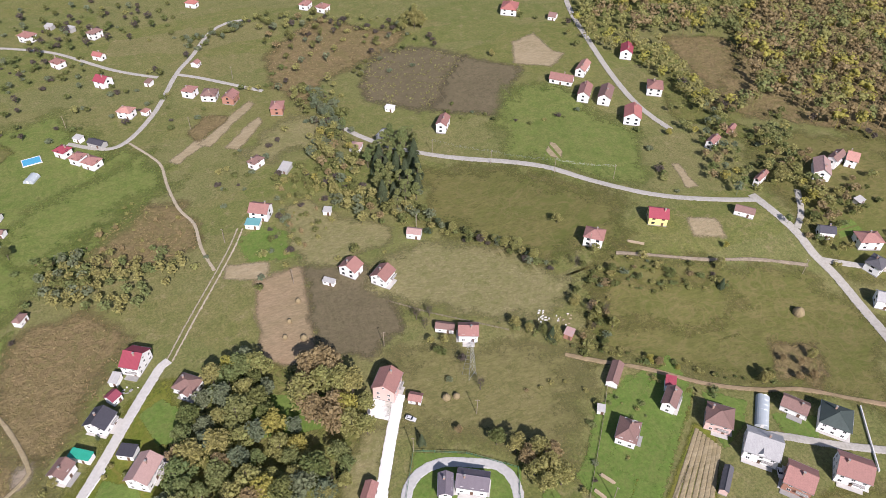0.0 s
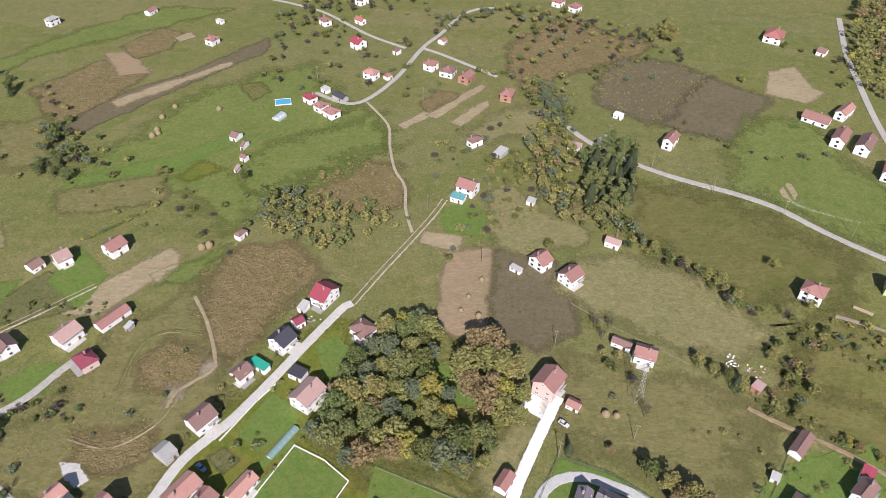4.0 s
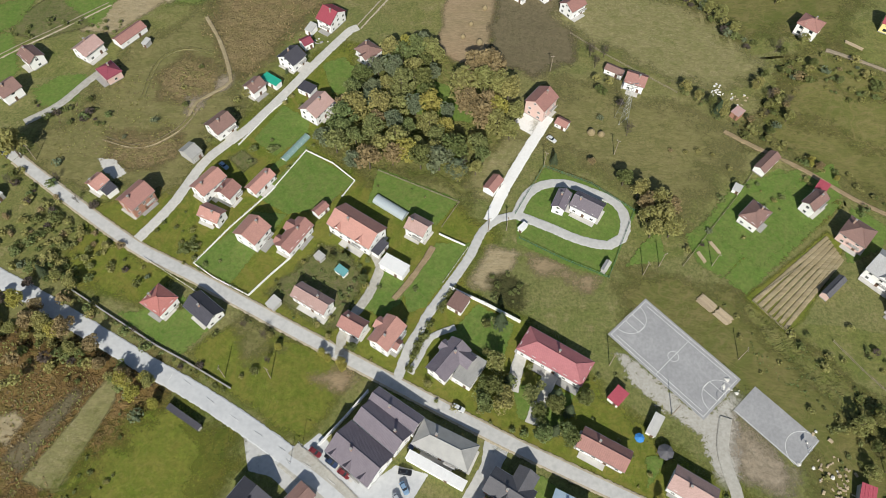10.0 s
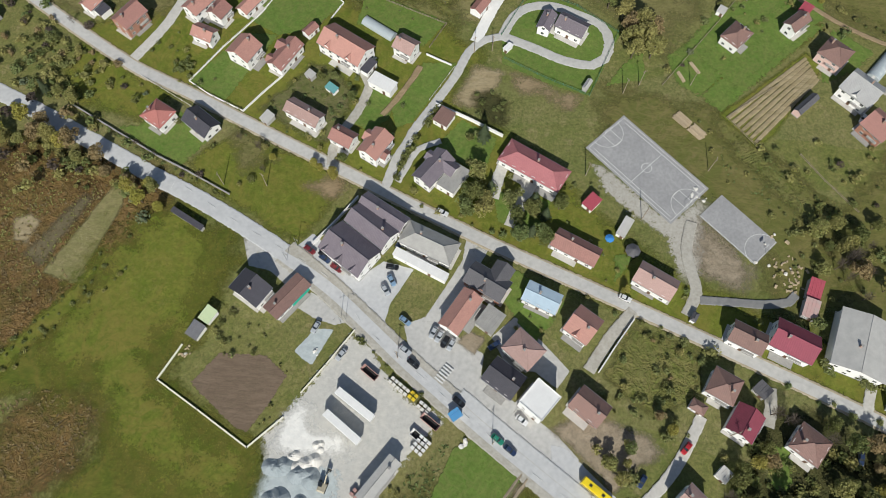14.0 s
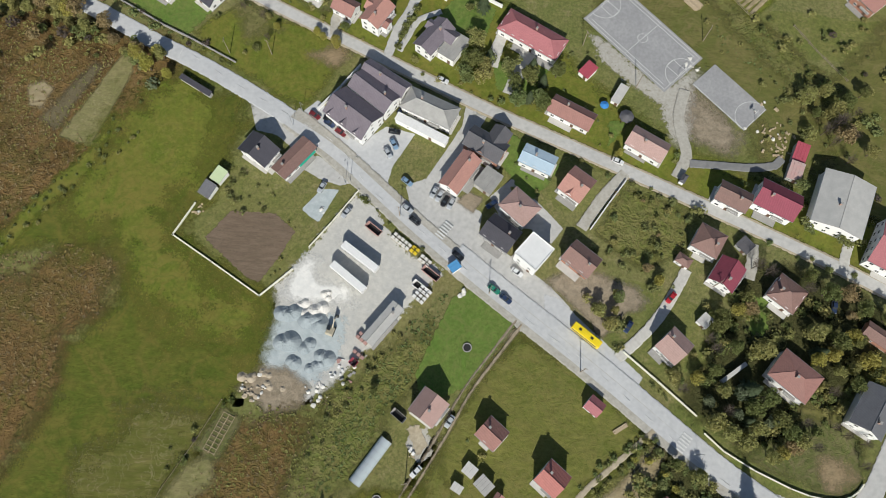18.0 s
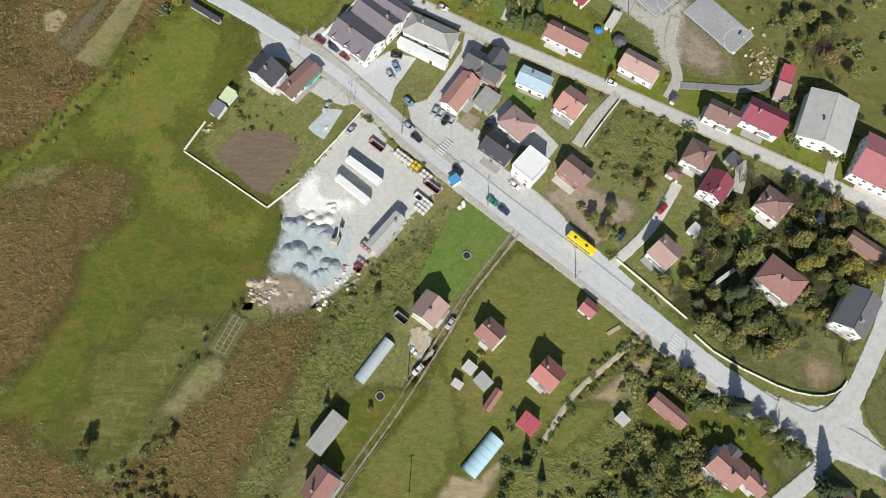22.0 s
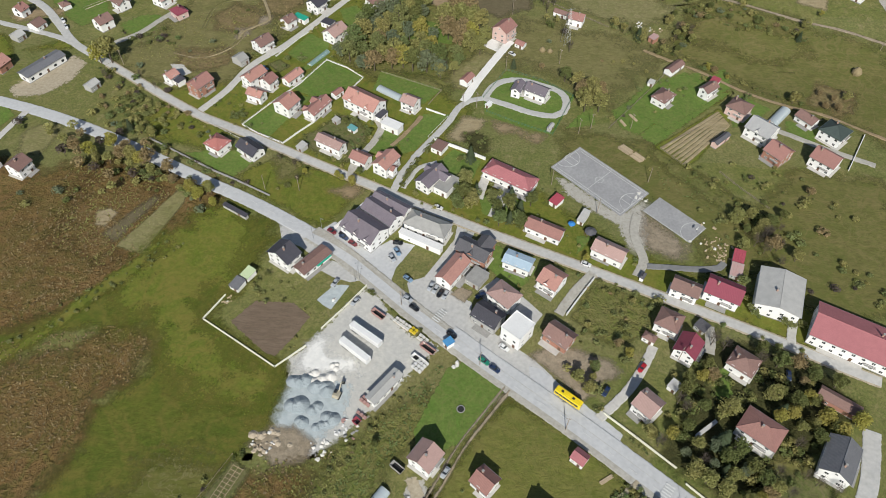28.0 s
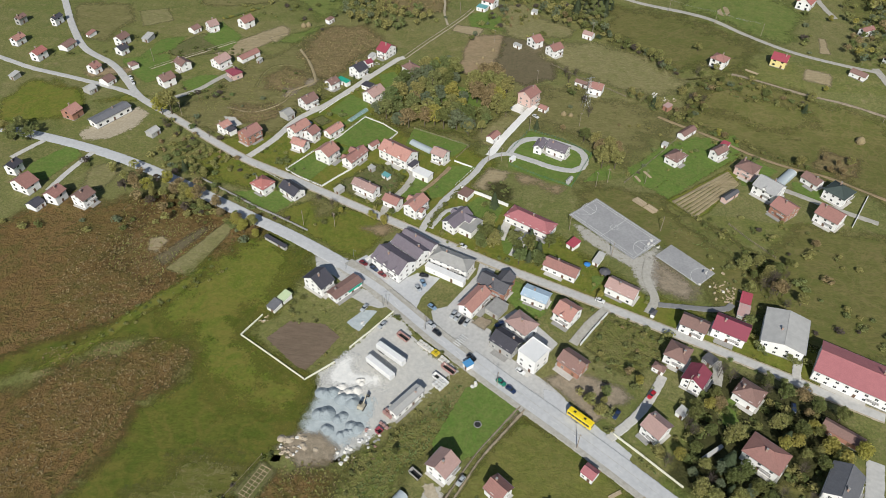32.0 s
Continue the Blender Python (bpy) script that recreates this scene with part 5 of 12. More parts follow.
# garden strips
road('strip', 0.5, 'straw', 'pale bare strip between planted rows', [(98.8, 176.7), (114.4, 190.3), (131.2, 204.8)])
road('strip', 0.5, 'straw', 'pale bare strip between planted rows', [(100.3, 174.9), (115.5, 188.7), (131.7, 203.3)])
road('strip', 0.5, 'straw', 'pale bare strip between planted rows', [(101.8, 173.4), (116.4, 187.1), (132.2, 201.8)])
road('strip', 0.5, 'straw', 'pale bare strip between planted rows', [(103.3, 171.7), (117.5, 185.5), (132.8, 200.1)])
road('strip', 0.5, 'straw', 'pale bare strip between planted rows', [(104.5, 170.0), (118.6, 183.9), (133.3, 198.6)])
road('strip', 0.5, 'straw', 'pale bare strip between planted rows', [(106.0, 168.6), (119.5, 182.3), (133.8, 197.2)])
road('strip', 0.5, 'straw', 'pale bare strip between planted rows', [(107.5, 166.9), (120.6, 181.0), (134.3, 195.7)])

# lawns
patch('meadow_far_west', 'pasture', 'green mown strip between fields', [(-301.6, 501.2), (-292.9, 530.0), (-218.3, 584.7), (-176.6, 618.5), (-229.4, 621.1), (-277.1, 576.6), (-313.1, 524.8)], soft=4)
patch('field_far_brown_w', 'dryweed', 'brown harvested field with rows', [(-274.3, 487.3), (-243.4, 529.9), (-206.5, 511.9), (-219.2, 473.9), (-239.1, 448.8), (-254.4, 463.4)], soft=3)
patch('field_far_grid', 'tan', 'garden with planted rows', [(-247.2, 540.1), (-229.4, 544.5), (-205.4, 512.0), (-225.0, 507.9)], soft=2)
patch('field_far_bare', 'dryweed', 'brown withered plot', [(-238.2, 549.4), (-221.2, 580.6), (-202.5, 575.7), (-203.1, 547.6), (-221.6, 532.7)], soft=2.5)
patch('field_far_pale', 'straw', 'pale dug bed', [(-206.6, 565.9), (-197.3, 576.0), (-190.4, 568.6), (-200.3, 559.6)], soft=1.2)
patch('field_purple', 'darkweed', 'long dark ploughed strip of land', [(-236.4, 437.6), (-228.0, 461.1), (-210.9, 490.2), (-184.9, 511.4), (-165.2, 536.3), (-140.7, 568.3), (-135.9, 558.3), (-139.4, 542.0), (-152.0, 529.3), (-187.6, 483.9), (-220.1, 440.8), (-230.7, 431.7)], soft=2)
patch('field_purple_edge', 'straw', 'pale grass edge of the ploughed strip', [(-217.5, 474.0), (-192.5, 500.1), (-156.6, 532.5), (-155.2, 526.6), (-189.4, 489.7), (-211.4, 466.6)], soft=2)
patch('meadow_far_grey', 'pasture_dry', 'grey-olive rough meadow', [(-273.3, 442.9), (-248.5, 453.6), (-231.4, 430.5), (-224.4, 401.3), (-252.0, 399.2)], soft=5)
patch('meadow_far_lush', 'lawn', 'bright green strip in the meadow', [(-213.0, 371.5), (-208.5, 395.5), (-185.2, 406.0), (-158.5, 419.3), (-135.7, 442.4), (-127.7, 435.9), (-154.1, 404.0), (-183.8, 393.3)], soft=6)
patch('meadow_far_lush_b', 'meadow_green', 'green strip in the meadow', [(-157.9, 396.4), (-143.5, 412.0), (-131.5, 404.8), (-147.9, 392.6)], soft=3)
patch('field_far_rows', 'pasture_dry', 'dry plot with faint rows', [(-212.0, 381.2), (-188.9, 391.1), (-161.2, 397.3), (-153.3, 376.0), (-180.1, 367.0), (-203.9, 363.5)], soft=3)
patch('meadow_far_olive', 'pasture', 'pale green meadow beside the path', [(-113.2, 428.1), (-77.8, 451.1), (-52.2, 465.3), (-46.4, 430.8), (-61.7, 423.1), (-83.8, 401.3), (-116.4, 384.7), (-125.8, 399.7)], soft=7)
patch('field_west_plot', 'pasture_dry', 'dry olive plot between the lanes', [(-298.6, 357.1), (-257.2, 359.5), (-245.0, 332.5), (-249.7, 305.7), (-266.4, 308.5), (-281.7, 328.1)], soft=4)
patch('field_west_hay', 'hay_meadow', 'pale mown plot', [(-245.8, 349.9), (-228.0, 356.7), (-217.1, 338.5), (-234.0, 327.9)], soft=1.2)
patch('lawn_west_d', 'lawn', 'lush garden grass', [(-230.3, 283.1), (-203.1, 293.7), (-192.3, 269.9), (-202.9, 256.5), (-217.7, 268.2)], soft=2)
patch('garden_west_rows', 'garden', 'vegetable garden with rows', [(-206.0, 303.2), (-190.8, 322.4), (-172.4, 313.4), (-171.0, 299.7), (-190.1, 288.6), (-202.9, 293.0)], soft=1.5)
patch('field_west_lot', 'hay_meadow', 'dry empty lot between drives', [(-198.2, 171.3), (-188.2, 181.2), (-182.1, 177.0), (-185.2, 156.0), (-197.5, 157.3)], soft=2)
patch('field_west_tan', 'tan', 'sandy dry grass below the lane', [(-246.6, 266.9), (-217.8, 275.2), (-217.2, 266.9), (-239.9, 260.2)], soft=3)
patch('field_west_olive', 'pasture_dry', 'dry olive meadow trodden by the weather', [(-173.4, 220.8), (-170.6, 238.1), (-161.0, 249.2), (-148.6, 287.5), (-132.0, 305.7), (-123.3, 320.0), (-110.1, 301.6), (-98.7, 271.7), (-97.3, 254.0), (-104.9, 239.1), (-108.6, 221.7), (-112.3, 212.6), (-143.4, 212.2)], soft=6)
patch('field_west_brown', 'dryweed', 'brown overgrown slope of weeds', [(-119.1, 315.3), (-110.4, 342.9), (-83.0, 346.2), (-69.0, 328.6), (-73.9, 311.6), (-84.2, 302.1), (-87.0, 286.6), (-98.7, 271.7), (-106.3, 279.9), (-116.1, 299.2)], soft=5)
patch('field_west_mid', 'dryweed', 'brown swirl of lodged weeds', [(-135.3, 271.1), (-124.6, 285.9), (-110.9, 279.8), (-105.3, 265.6), (-114.3, 257.6), (-131.1, 259.2)], soft=4)
patch('field_west_low', 'dryweed', 'brown weeds at the meadow foot', [(-146.4, 238.5), (-132.6, 240.5), (-116.8, 240.7), (-117.0, 228.4), (-132.1, 221.4), (-142.2, 228.0)], soft=4)
road('footpath_scar', 0.5, 'straw', 'pale eroded gully in the meadow', [(-121.1, 308.2), (-111.7, 292.6), (-103.7, 273.7), (-104.1, 267.6), (-114.3, 257.6), (-115.8, 250.0)])
patch('bare_scar', 'rubble', 'bare stony ground in the meadow', [(-107.5, 272.5), (-102.5, 273.5), (-102.0, 267.0), (-106.5, 263.0)], soft=2)
patch('bare_scar_low', 'rubble', 'bare stony ground in the meadow', [(-118.0, 259.5), (-111.0, 260.5), (-111.5, 254.0), (-117.5, 251.0)], soft=2.5)
patch('bare_slab', 'concrete', 'broken concrete slab in the grass', [(-146.0, 227.0), (-139.0, 226.5), (-133.0, 220.0), (-137.0, 217.5), (-142.0, 221.0)], soft=1)
road('track_arc', 0.9, 'hay_meadow', 'faint wheel track in the dry grass', [(-137.0, 259.1), (-135.7, 279.3), (-126.6, 288.0), (-113.7, 286.1)], ruts=True)
road('track_low', 1.2, 'straw', 'faint wheel track in the dry grass', [(-146.5, 236.7), (-130.9, 233.4), (-118.6, 242.5), (-113.6, 253.8)], ruts=True)
patch('lawn_lane', 'lawn', 'bright mown garden grass', [(-66.0, 282.8), (-57.0, 287.2), (-50.0, 278.9), (-52.0, 264.6), (-59.8, 266.4)], soft=1)
patch('lawn_tunnel', 'lawn', 'bright mown garden grass', [(-78.6, 258.2), (-67.2, 250.8), (-66.4, 243.4), (-78.0, 231.6), (-87.7, 239.4)], soft=1)
patch('lawn_farm', 'lawn', 'green farm garden grass', [(-184.3, 341.1), (-163.7, 321.5), (-167.2, 298.1), (-188.7, 316.1)], soft=3)
patch('lawn_farm_low', 'lawn', 'green farm garden grass', [(-183.6, 260.2), (-173.2, 270.3), (-162.6, 270.5), (-163.2, 256.7), (-174.6, 250.8)], soft=3)
patch('lawn_farm_end', 'pasture', 'green grass beside the stubble', [(-140.5, 314.8), (-129.1, 332.2), (-116.8, 340.2), (-112.5, 345.5), (-126.2, 317.5)], soft=2.5)
patch('lawn_road', 'lawn', 'bright mown garden grass', [(-113.8, 162.2), (-105.8, 170.8), (-97.2, 167.9), (-83.9, 162.8), (-94.9, 147.4), (-112.2, 155.8), (-120.3, 162.1)], soft=1.5)
patch('meadow_orchard', 'meadow_green', 'green orchard grass between road and street', [(-139.2, 196.7), (-105.0, 178.3), (-106.4, 167.5), (-114.4, 164.8), (-138.7, 172.5), (-144.9, 184.9)], soft=4)
patch('meadow_mid', 'meadow_green', 'green paddock between road and street', [(-93.7, 147.4), (-84.6, 156.1), (-75.8, 161.3), (-52.9, 152.6), (-37.6, 143.9), (-44.4, 129.2), (-52.0, 120.9), (-74.4, 133.5)], soft=2)
patch('meadow_mid_dry', 'pasture_dry', 'dry worn grass of the paddock', [(-80.0, 160.9), (-68.6, 160.6), (-61.9, 150.5), (-70.6, 147.7)], soft=4)
patch('meadow_mid_bare', 'tan', 'bare sandy ground under yellow shrubs', [(-50.2, 141.7), (-42.3, 145.3), (-36.4, 142.9), (-43.1, 136.2)], soft=3)
patch('garden_court', 'garden', 'vegetable garden with beds and shrubs', [(-71.1, 171.9), (-61.4, 183.9), (-55.4, 190.3), (-46.1, 189.0), (-37.9, 183.3), (-38.5, 172.2), (-46.2, 159.0), (-61.6, 165.3)], soft=2.5)
patch('lawn_annex', 'lawn', 'bright mown garden grass', [(-32.8, 183.4), (-22.3, 177.9), (-24.6, 169.6), (-30.6, 164.3), (-36.9, 167.5)], soft=1)
patch('weed_strip', 'weeds', 'lush weedy strip along a ditch', [(96.4, 177.8), (103.9, 174.5), (113.0, 161.1), (128.2, 146.9), (123.9, 133.9), (114.0, 145.5), (102.8, 157.8), (94.5, 169.5)], soft=3.5)
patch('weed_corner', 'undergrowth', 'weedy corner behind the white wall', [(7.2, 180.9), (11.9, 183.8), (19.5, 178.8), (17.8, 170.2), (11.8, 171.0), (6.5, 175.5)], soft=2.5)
patch('bare_strip', 'tan', 'bare brown earth below the villa fence', [(19.9, 192.1), (30.7, 188.1), (43.1, 182.6), (41.9, 178.8), (22.8, 184.9)], soft=3)
patch('meadow_bright', 'meadow_green', 'lush green meadow beside the houses', [(-116.0, 110.3), (-103.4, 128.4), (-92.1, 131.4), (-79.6, 122.1), (-75.4, 114.0), (-79.0, 99.9), (-86.7, 85.3), (-91.1, 72.6), (-75.1, 59.0), (-62.0, 50.0), (-60.0, 36.0), (-84.0, 38.0), (-105.2, 62.4), (-123.1, 80.9)], soft=9)
patch('meadow_ditch', 'meadow_green', 'lush green growth along a ditch', [(-163.0, 47.0), (-146.0, 66.4), (-137.1, 82.4), (-124.5, 95.8), (-116.0, 110.3), (-117.5, 103.0), (-121.0, 94.0), (-131.0, 80.0), (-143.2, 62.4)], soft=2)
patch('meadow_mown', 'hay_lines', 'mown meadow with pale hay lines', [(-114.0, -20.5), (-106.2, -0.4), (-98.0, 7.2), (-92.8, 15.3), (-82.7, 20.6), (-68.4, 14.4), (-75.0, -2.0), (-84.6, -19.4), (-92.2, -26.3), (-101.0, -28.0)], soft=6)
patch('field_strip', 'hay_meadow', 'heaped dry stalks and litter', [(-74.6, 0.9), (-67.4, 3.3), (-65.0, -3.1), (-76.8, -15.4), (-83.7, -13.5)], soft=2)
patch('field_frames', 'garden', 'weedy strip between post rows', [(-65.3, 18.3), (-59.1, 15.2), (-64.6, 2.6), (-71.8, 5.7)], soft=1.2)
patch('bare_drive', 'dirt', 'sandy yard beside a house', [(-8.5, 14.5), (-5.0, 16.0), (-2.0, 10.0), (-5.0, 6.5)], soft=0.8)
# tree shade of the east wood, laid as a dark-coloured sheet
patch('undergrowth_east', 'undergrowth', 'ground painted dark for the shade under the trees', [(76.6, 27.6), (84.4, 38.4), (92.4, 56.4), (110.0, 64.0), (138.4, 58.8), (148.0, 46.0), (131.6, 35.5), (121.5, 26.9), (113.7, 20.8), (105.4, 14.9), (95.9, 13.3), (82.4, 21.9)], soft=4)
patch('lawn_clearing', 'garden', 'olive grass clearing between the trees', [(94.5, 60.5), (99.5, 60.0), (105.0, 54.6), (102.5, 46.0), (98.6, 47.0), (96.0, 53.0)], soft=1.5)
patch('lawn_orchard_east', 'rough_pasture', 'rough orchard grass behind the house', [(104.0, 24.0), (113.0, 28.0), (124.0, 26.0), (130.0, 14.0), (128.0, 6.0), (112.0, 10.0)], soft=3)
# the same painted shade, carried on to the street
patch('undergrowth_north', 'undergrowth', 'ground painted dark for the tree shade beside the street', [(93.0, 60.0), (97.0, 73.0), (113.0, 72.0), (138.0, 62.0), (136.0, 55.0), (112.0, 58.0)], soft=3)
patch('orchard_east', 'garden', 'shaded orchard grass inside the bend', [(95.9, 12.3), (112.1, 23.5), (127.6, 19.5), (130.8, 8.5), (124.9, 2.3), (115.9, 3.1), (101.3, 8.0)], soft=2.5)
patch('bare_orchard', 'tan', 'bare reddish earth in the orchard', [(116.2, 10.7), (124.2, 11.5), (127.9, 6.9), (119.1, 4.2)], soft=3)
# painted shade below the thicket by the road
patch('undergrowth_south', 'undergrowth', 'ground painted dark for the shade beneath the thicket', [(69.8, 13.5), (78.8, 8.2), (90.1, 2.2), (97.2, -3.0), (85.3, -4.7), (76.1, -3.0), (69.4, 4.0)], soft=2)
patch('gravel_chalk', 'chalk', 'white crushed limestone on the yard', [(-51.2, 53.4), (-49.9, 61.5), (-44.4, 67.2), (-40.0, 66.6), (-40.3, 60.2), (-29.6, 57.2), (-28.4, 52.8), (-35.2, 51.6), (-43.7, 51.6)], soft=2.5)
patch('meadow_slope', 'rough_pasture', 'dark rough slope with weeds', [(127.5, 286.5), (154.9, 274.1), (184.3, 268.3), (188.3, 250.6), (167.3, 244.7), (125.8, 262.0)], soft=6)
patch('field_right_low', 'dryweed', 'brown withered plot in the pasture', [(186.2, 229.7), (201.7, 224.3), (196.4, 207.6), (176.8, 213.9)], soft=2.5)
patch('lawn_east_a', 'lawn', 'bright mown garden grass', [(119.4, 236.5), (129.0, 229.0), (123.2, 217.5), (98.2, 201.8), (80.7, 193.2), (78.3, 202.6), (99.6, 220.5)], soft=1.5)
patch('lawn_east_b', 'meadow_green', 'green garden grass', [(120.2, 213.0), (139.8, 221.2), (130.9, 211.0), (101.9, 185.5), (90.7, 189.6)], soft=1.5)
patch('lawn_east_c', 'lawn', 'bright garden grass', [(144.1, 219.6), (157.7, 208.8), (149.4, 200.6), (136.2, 193.5), (135.9, 200.7)], soft=1.5)
patch('lawn_east_d', 'lawn', 'bright garden grass', [(162.6, 201.4), (179.5, 193.4), (172.1, 185.3), (161.1, 191.1)], soft=1.5)
patch('lawn_west_a', 'lawn', 'green garden grass', [(-220.5, 283.3), (-202.8, 298.2), (-200.2, 317.7), (-215.1, 311.7)], soft=3)
patch('lawn_west_b', 'meadow_green', 'green garden grass', [(-259.9, 255.1), (-243.3, 248.2), (-232.0, 233.5), (-244.7, 229.0)], soft=3)
patch('lawn_west_c', 'meadow_green', 'green garden grass', [(-210.3, 242.4), (-193.4, 243.5), (-207.1, 235.0), (-225.8, 233.9)], soft=3)
patch('field_south_bed', 'straw', 'dug strip of a garden', [(50.4, -4.2), (67.2, 12.5), (68.2, 6.4), (55.8, -5.1)], soft=1.5)
patch('lawn_south_a', 'paddock', 'green garden grass', [(33.1, -16.7), (42.6, -8.1), (53.4, -5.2), (55.7, -7.5), (48.4, -16.0), (39.0, -21.1)], soft=2)
patch('lawn_south_b', 'lawn', 'green garden grass', [(78.4, -30.5), (88.5, -29.8), (95.4, -38.4), (89.2, -42.1), (78.9, -42.6)], soft=2)
patch('lawn_south_c', 'garden', 'rough grass beside the lane', [(101.4, -17.3), (113.9, -17.2), (112.2, -23.1), (106.5, -27.1)], soft=2)
patch('field_south_rows', 'plowed', 'dug garden rows beside the house', [(92.1, -34.2), (99.7, -29.3), (103.8, -31.3), (96.5, -36.9)], soft=0.8)
patch('lawn_bend', 'garden', 'rough green grass at the junction', [(134.6, 2.2), (142.0, 9.9), (151.0, 16.0), (153.0, -14.0), (146.0, -18.5), (139.5, -14.4), (134.2, -7.7), (133.4, -2.3)], soft=1.0)
road('lane_hall', 2.0, 'darkasphalt', 'dark worn lane behind the houses', [(82.1, 106.6), (92.5, 106.3), (103.0, 106.1), (111.3, 107.3), (114.0, 110.0)])
patch('field_vegetables', 'tan', 'dug vegetable bed inside the fence', [(-57.0, 213.8), (-50.2, 222.0), (-47.6, 220.6), (-54.1, 210.5)], soft=0.8)
patch('field_lane_bed', 'garden', 'garden beds beside the lane', [(-95.7, 229.5), (-90.6, 234.1), (-83.7, 229.1), (-88.6, 223.5)], soft=1)
patch('garden_corner', 'rubble', 'cluttered earth yard behind the red house', [(3.5, 88.5), (7.6, 92.5), (12.2, 90.2), (9.0, 85.2)], soft=0.8)
patch('lawn_shade', 'lawn', 'shaded lawn between trees', [(97.1, 61.4), (105.6, 61.3), (103.9, 49.1), (98.7, 48.9)], soft=2)
patch('lawn_ridge_a', 'lawn', 'green garden grass', [(281.6, 300.7), (302.8, 304.0), (296.0, 278.0), (278.4, 286.2)], soft=3)
patch('lawn_ridge_b', 'lawn', 'green garden grass', [(264.8, 279.1), (282.2, 279.4), (286.7, 267.3), (278.2, 258.3), (256.9, 264.7)], soft=3)
patch('meadow_ridge', 'rough_pasture', 'olive slope beside the wood', [(246.0, 250.0), (250.0, 300.0), (262.0, 345.0), (300.0, 350.0), (345.0, 330.0), (330.0, 270.0), (290.0, 230.0)], soft=9)
road('drive_ridge', 2.6, 'gravel', 'gravel drive to the ridge houses', [(242.0, 262.0), (252.0, 256.4), (268.2, 247.8)])
road('drive_ridge_up', 2.2, 'gravel', 'gravel drive between the ridge houses', [(264.4, 306.6), (253.4, 291.0), (244.0, 282.7)])
road('path_annex', 1.2, 'oldasphalt', 'narrow path beside a hedge', [(-5.1, 161.7), (-13.2, 157.6), (-16.5, 150.8), (-19.4, 144.5)])
road('track_lawn', 1.0, 'tan', 'worn track beside the lawn', [(-26.8, 171.3), (-22.0, 178.4), (-16.3, 188.5), (-14.2, 193.2)])
patch('meadow_paddock', 'paddock', 'olive paddock with trodden grass', [(11.0, 27.0), (25.5, 43.5), (43.0, 36.0), (64.0, 17.0), (44.0, -2.0), (31.0, -19.0), (10.0, -22.0), (-4.0, -2.0), (4.0, 12.0)], soft=2.5)
patch('meadow_tunnel', 'paddock', 'rough grass beside the dirt lane', [(-8.0, -10.0), (2.0, 8.0), (10.0, -18.0), (2.0, -34.0), (-12.0, -52.0), (-34.0, -52.0), (-22.0, -30.0)], soft=3)
patch('lawn_villa', 'lawn', 'bright mown garden grass', [(16.3, 208.6), (27.6, 231.6), (46.1, 224.2), (61.6, 212.9), (48.6, 183.6), (34.6, 187.6), (16.2, 196.4)], soft=0.8)
patch('lawn_a', 'lawn', 'bright mown garden grass', [(-81.8, 211.8), (-65.7, 234.9), (-45.1, 221.4), (-56.5, 207.8), (-68.8, 204.6)], soft=0.8)
patch('lawn_b', 'lawn', 'bright mown garden grass', [(-98.8, 181.9), (-81.7, 205.2), (-68.8, 204.6), (-78.3, 186.5), (-84.1, 174.4)], soft=0.8)
patch('lawn_c', 'lawn', 'bright mown garden grass', [(-24.1, 175.2), (-13.0, 194.9), (-0.5, 195.5), (-15.7, 168.9), (-21.4, 166.4)], soft=0.8)
patch('lawn_d', 'lawn', 'bright mown garden grass', [(-7.3, 158.4), (2.1, 170.9), (14.9, 163.8), (10.1, 148.8), (-3.4, 156.5)], soft=0.8)
patch('lawn_e', 'lawn', 'bright mown garden grass', [(13.9, 142.9), (34.2, 140.0), (28.3, 128.3), (15.6, 131.4)], soft=0.8)
patch('lawn_f', 'lawn', 'bright mown garden grass', [(-39.7, 211.4), (-36.9, 228.0), (-5.3, 214.6), (-13.4, 202.4), (-28.8, 209.3)], soft=0.8)
patch('lawn_g', 'lawn', 'bright mown garden grass', [(79.2, 199.7), (100.6, 227.2), (129.1, 237.1), (123.4, 220.3), (89.6, 185.7), (82.1, 190.1)], soft=2)
patch('lawn_h', 'lawn', 'bright mown garden grass', [(89.6, 185.7), (123.4, 220.3), (141.1, 221.2), (96.6, 179.1)], soft=2)
patch('lawn_j', 'lawn', 'bright mown garden grass', [(3.3, 55.8), (12.8, 60.4), (25.0, 49.6), (9.1, 27.9), (-4.6, 21.5), (-7.0, 31.1)], soft=0.8)
patch('lawn_l', 'lawn', 'bright mown garden grass', [(-98.3, -54.6), (-94.2, -49.3), (-82.4, -48.8), (-79.5, -56.7)], soft=2)
patch('lawn_m', 'meadow_green', 'green mown garden grass', [(-278.7, 227.5), (-272.3, 253.8), (-239.5, 244.5), (-227.8, 227.3), (-238.1, 214.3), (-267.7, 208.1)], soft=3)
patch('lawn_o', 'lawn', 'bright mown garden grass', [(-230.7, 172.7), (-217.3, 191.9), (-208.2, 182.6), (-216.5, 159.9), (-228.9, 160.9)], soft=1)
patch('lawn_p', 'lawn', 'bright mown garden grass', [(-84.3, 219.7), (-69.5, 237.7), (-64.8, 236.5), (-78.3, 222.9)], soft=0.8)
patch('lawn_q', 'meadow', 'bright mown garden grass', [(-29.7, -11.0), (-21.3, -3.5), (-1.6, -2.6), (-13.2, -17.3), (-27.9, -31.6), (-36.7, -48.5)], soft=2)
patch('lawn_r', 'lawn', 'bright mown garden grass', [(-23.1, 277.0), (5.8, 266.6), (-1.8, 252.8), (-28.4, 257.2)], soft=0.8)
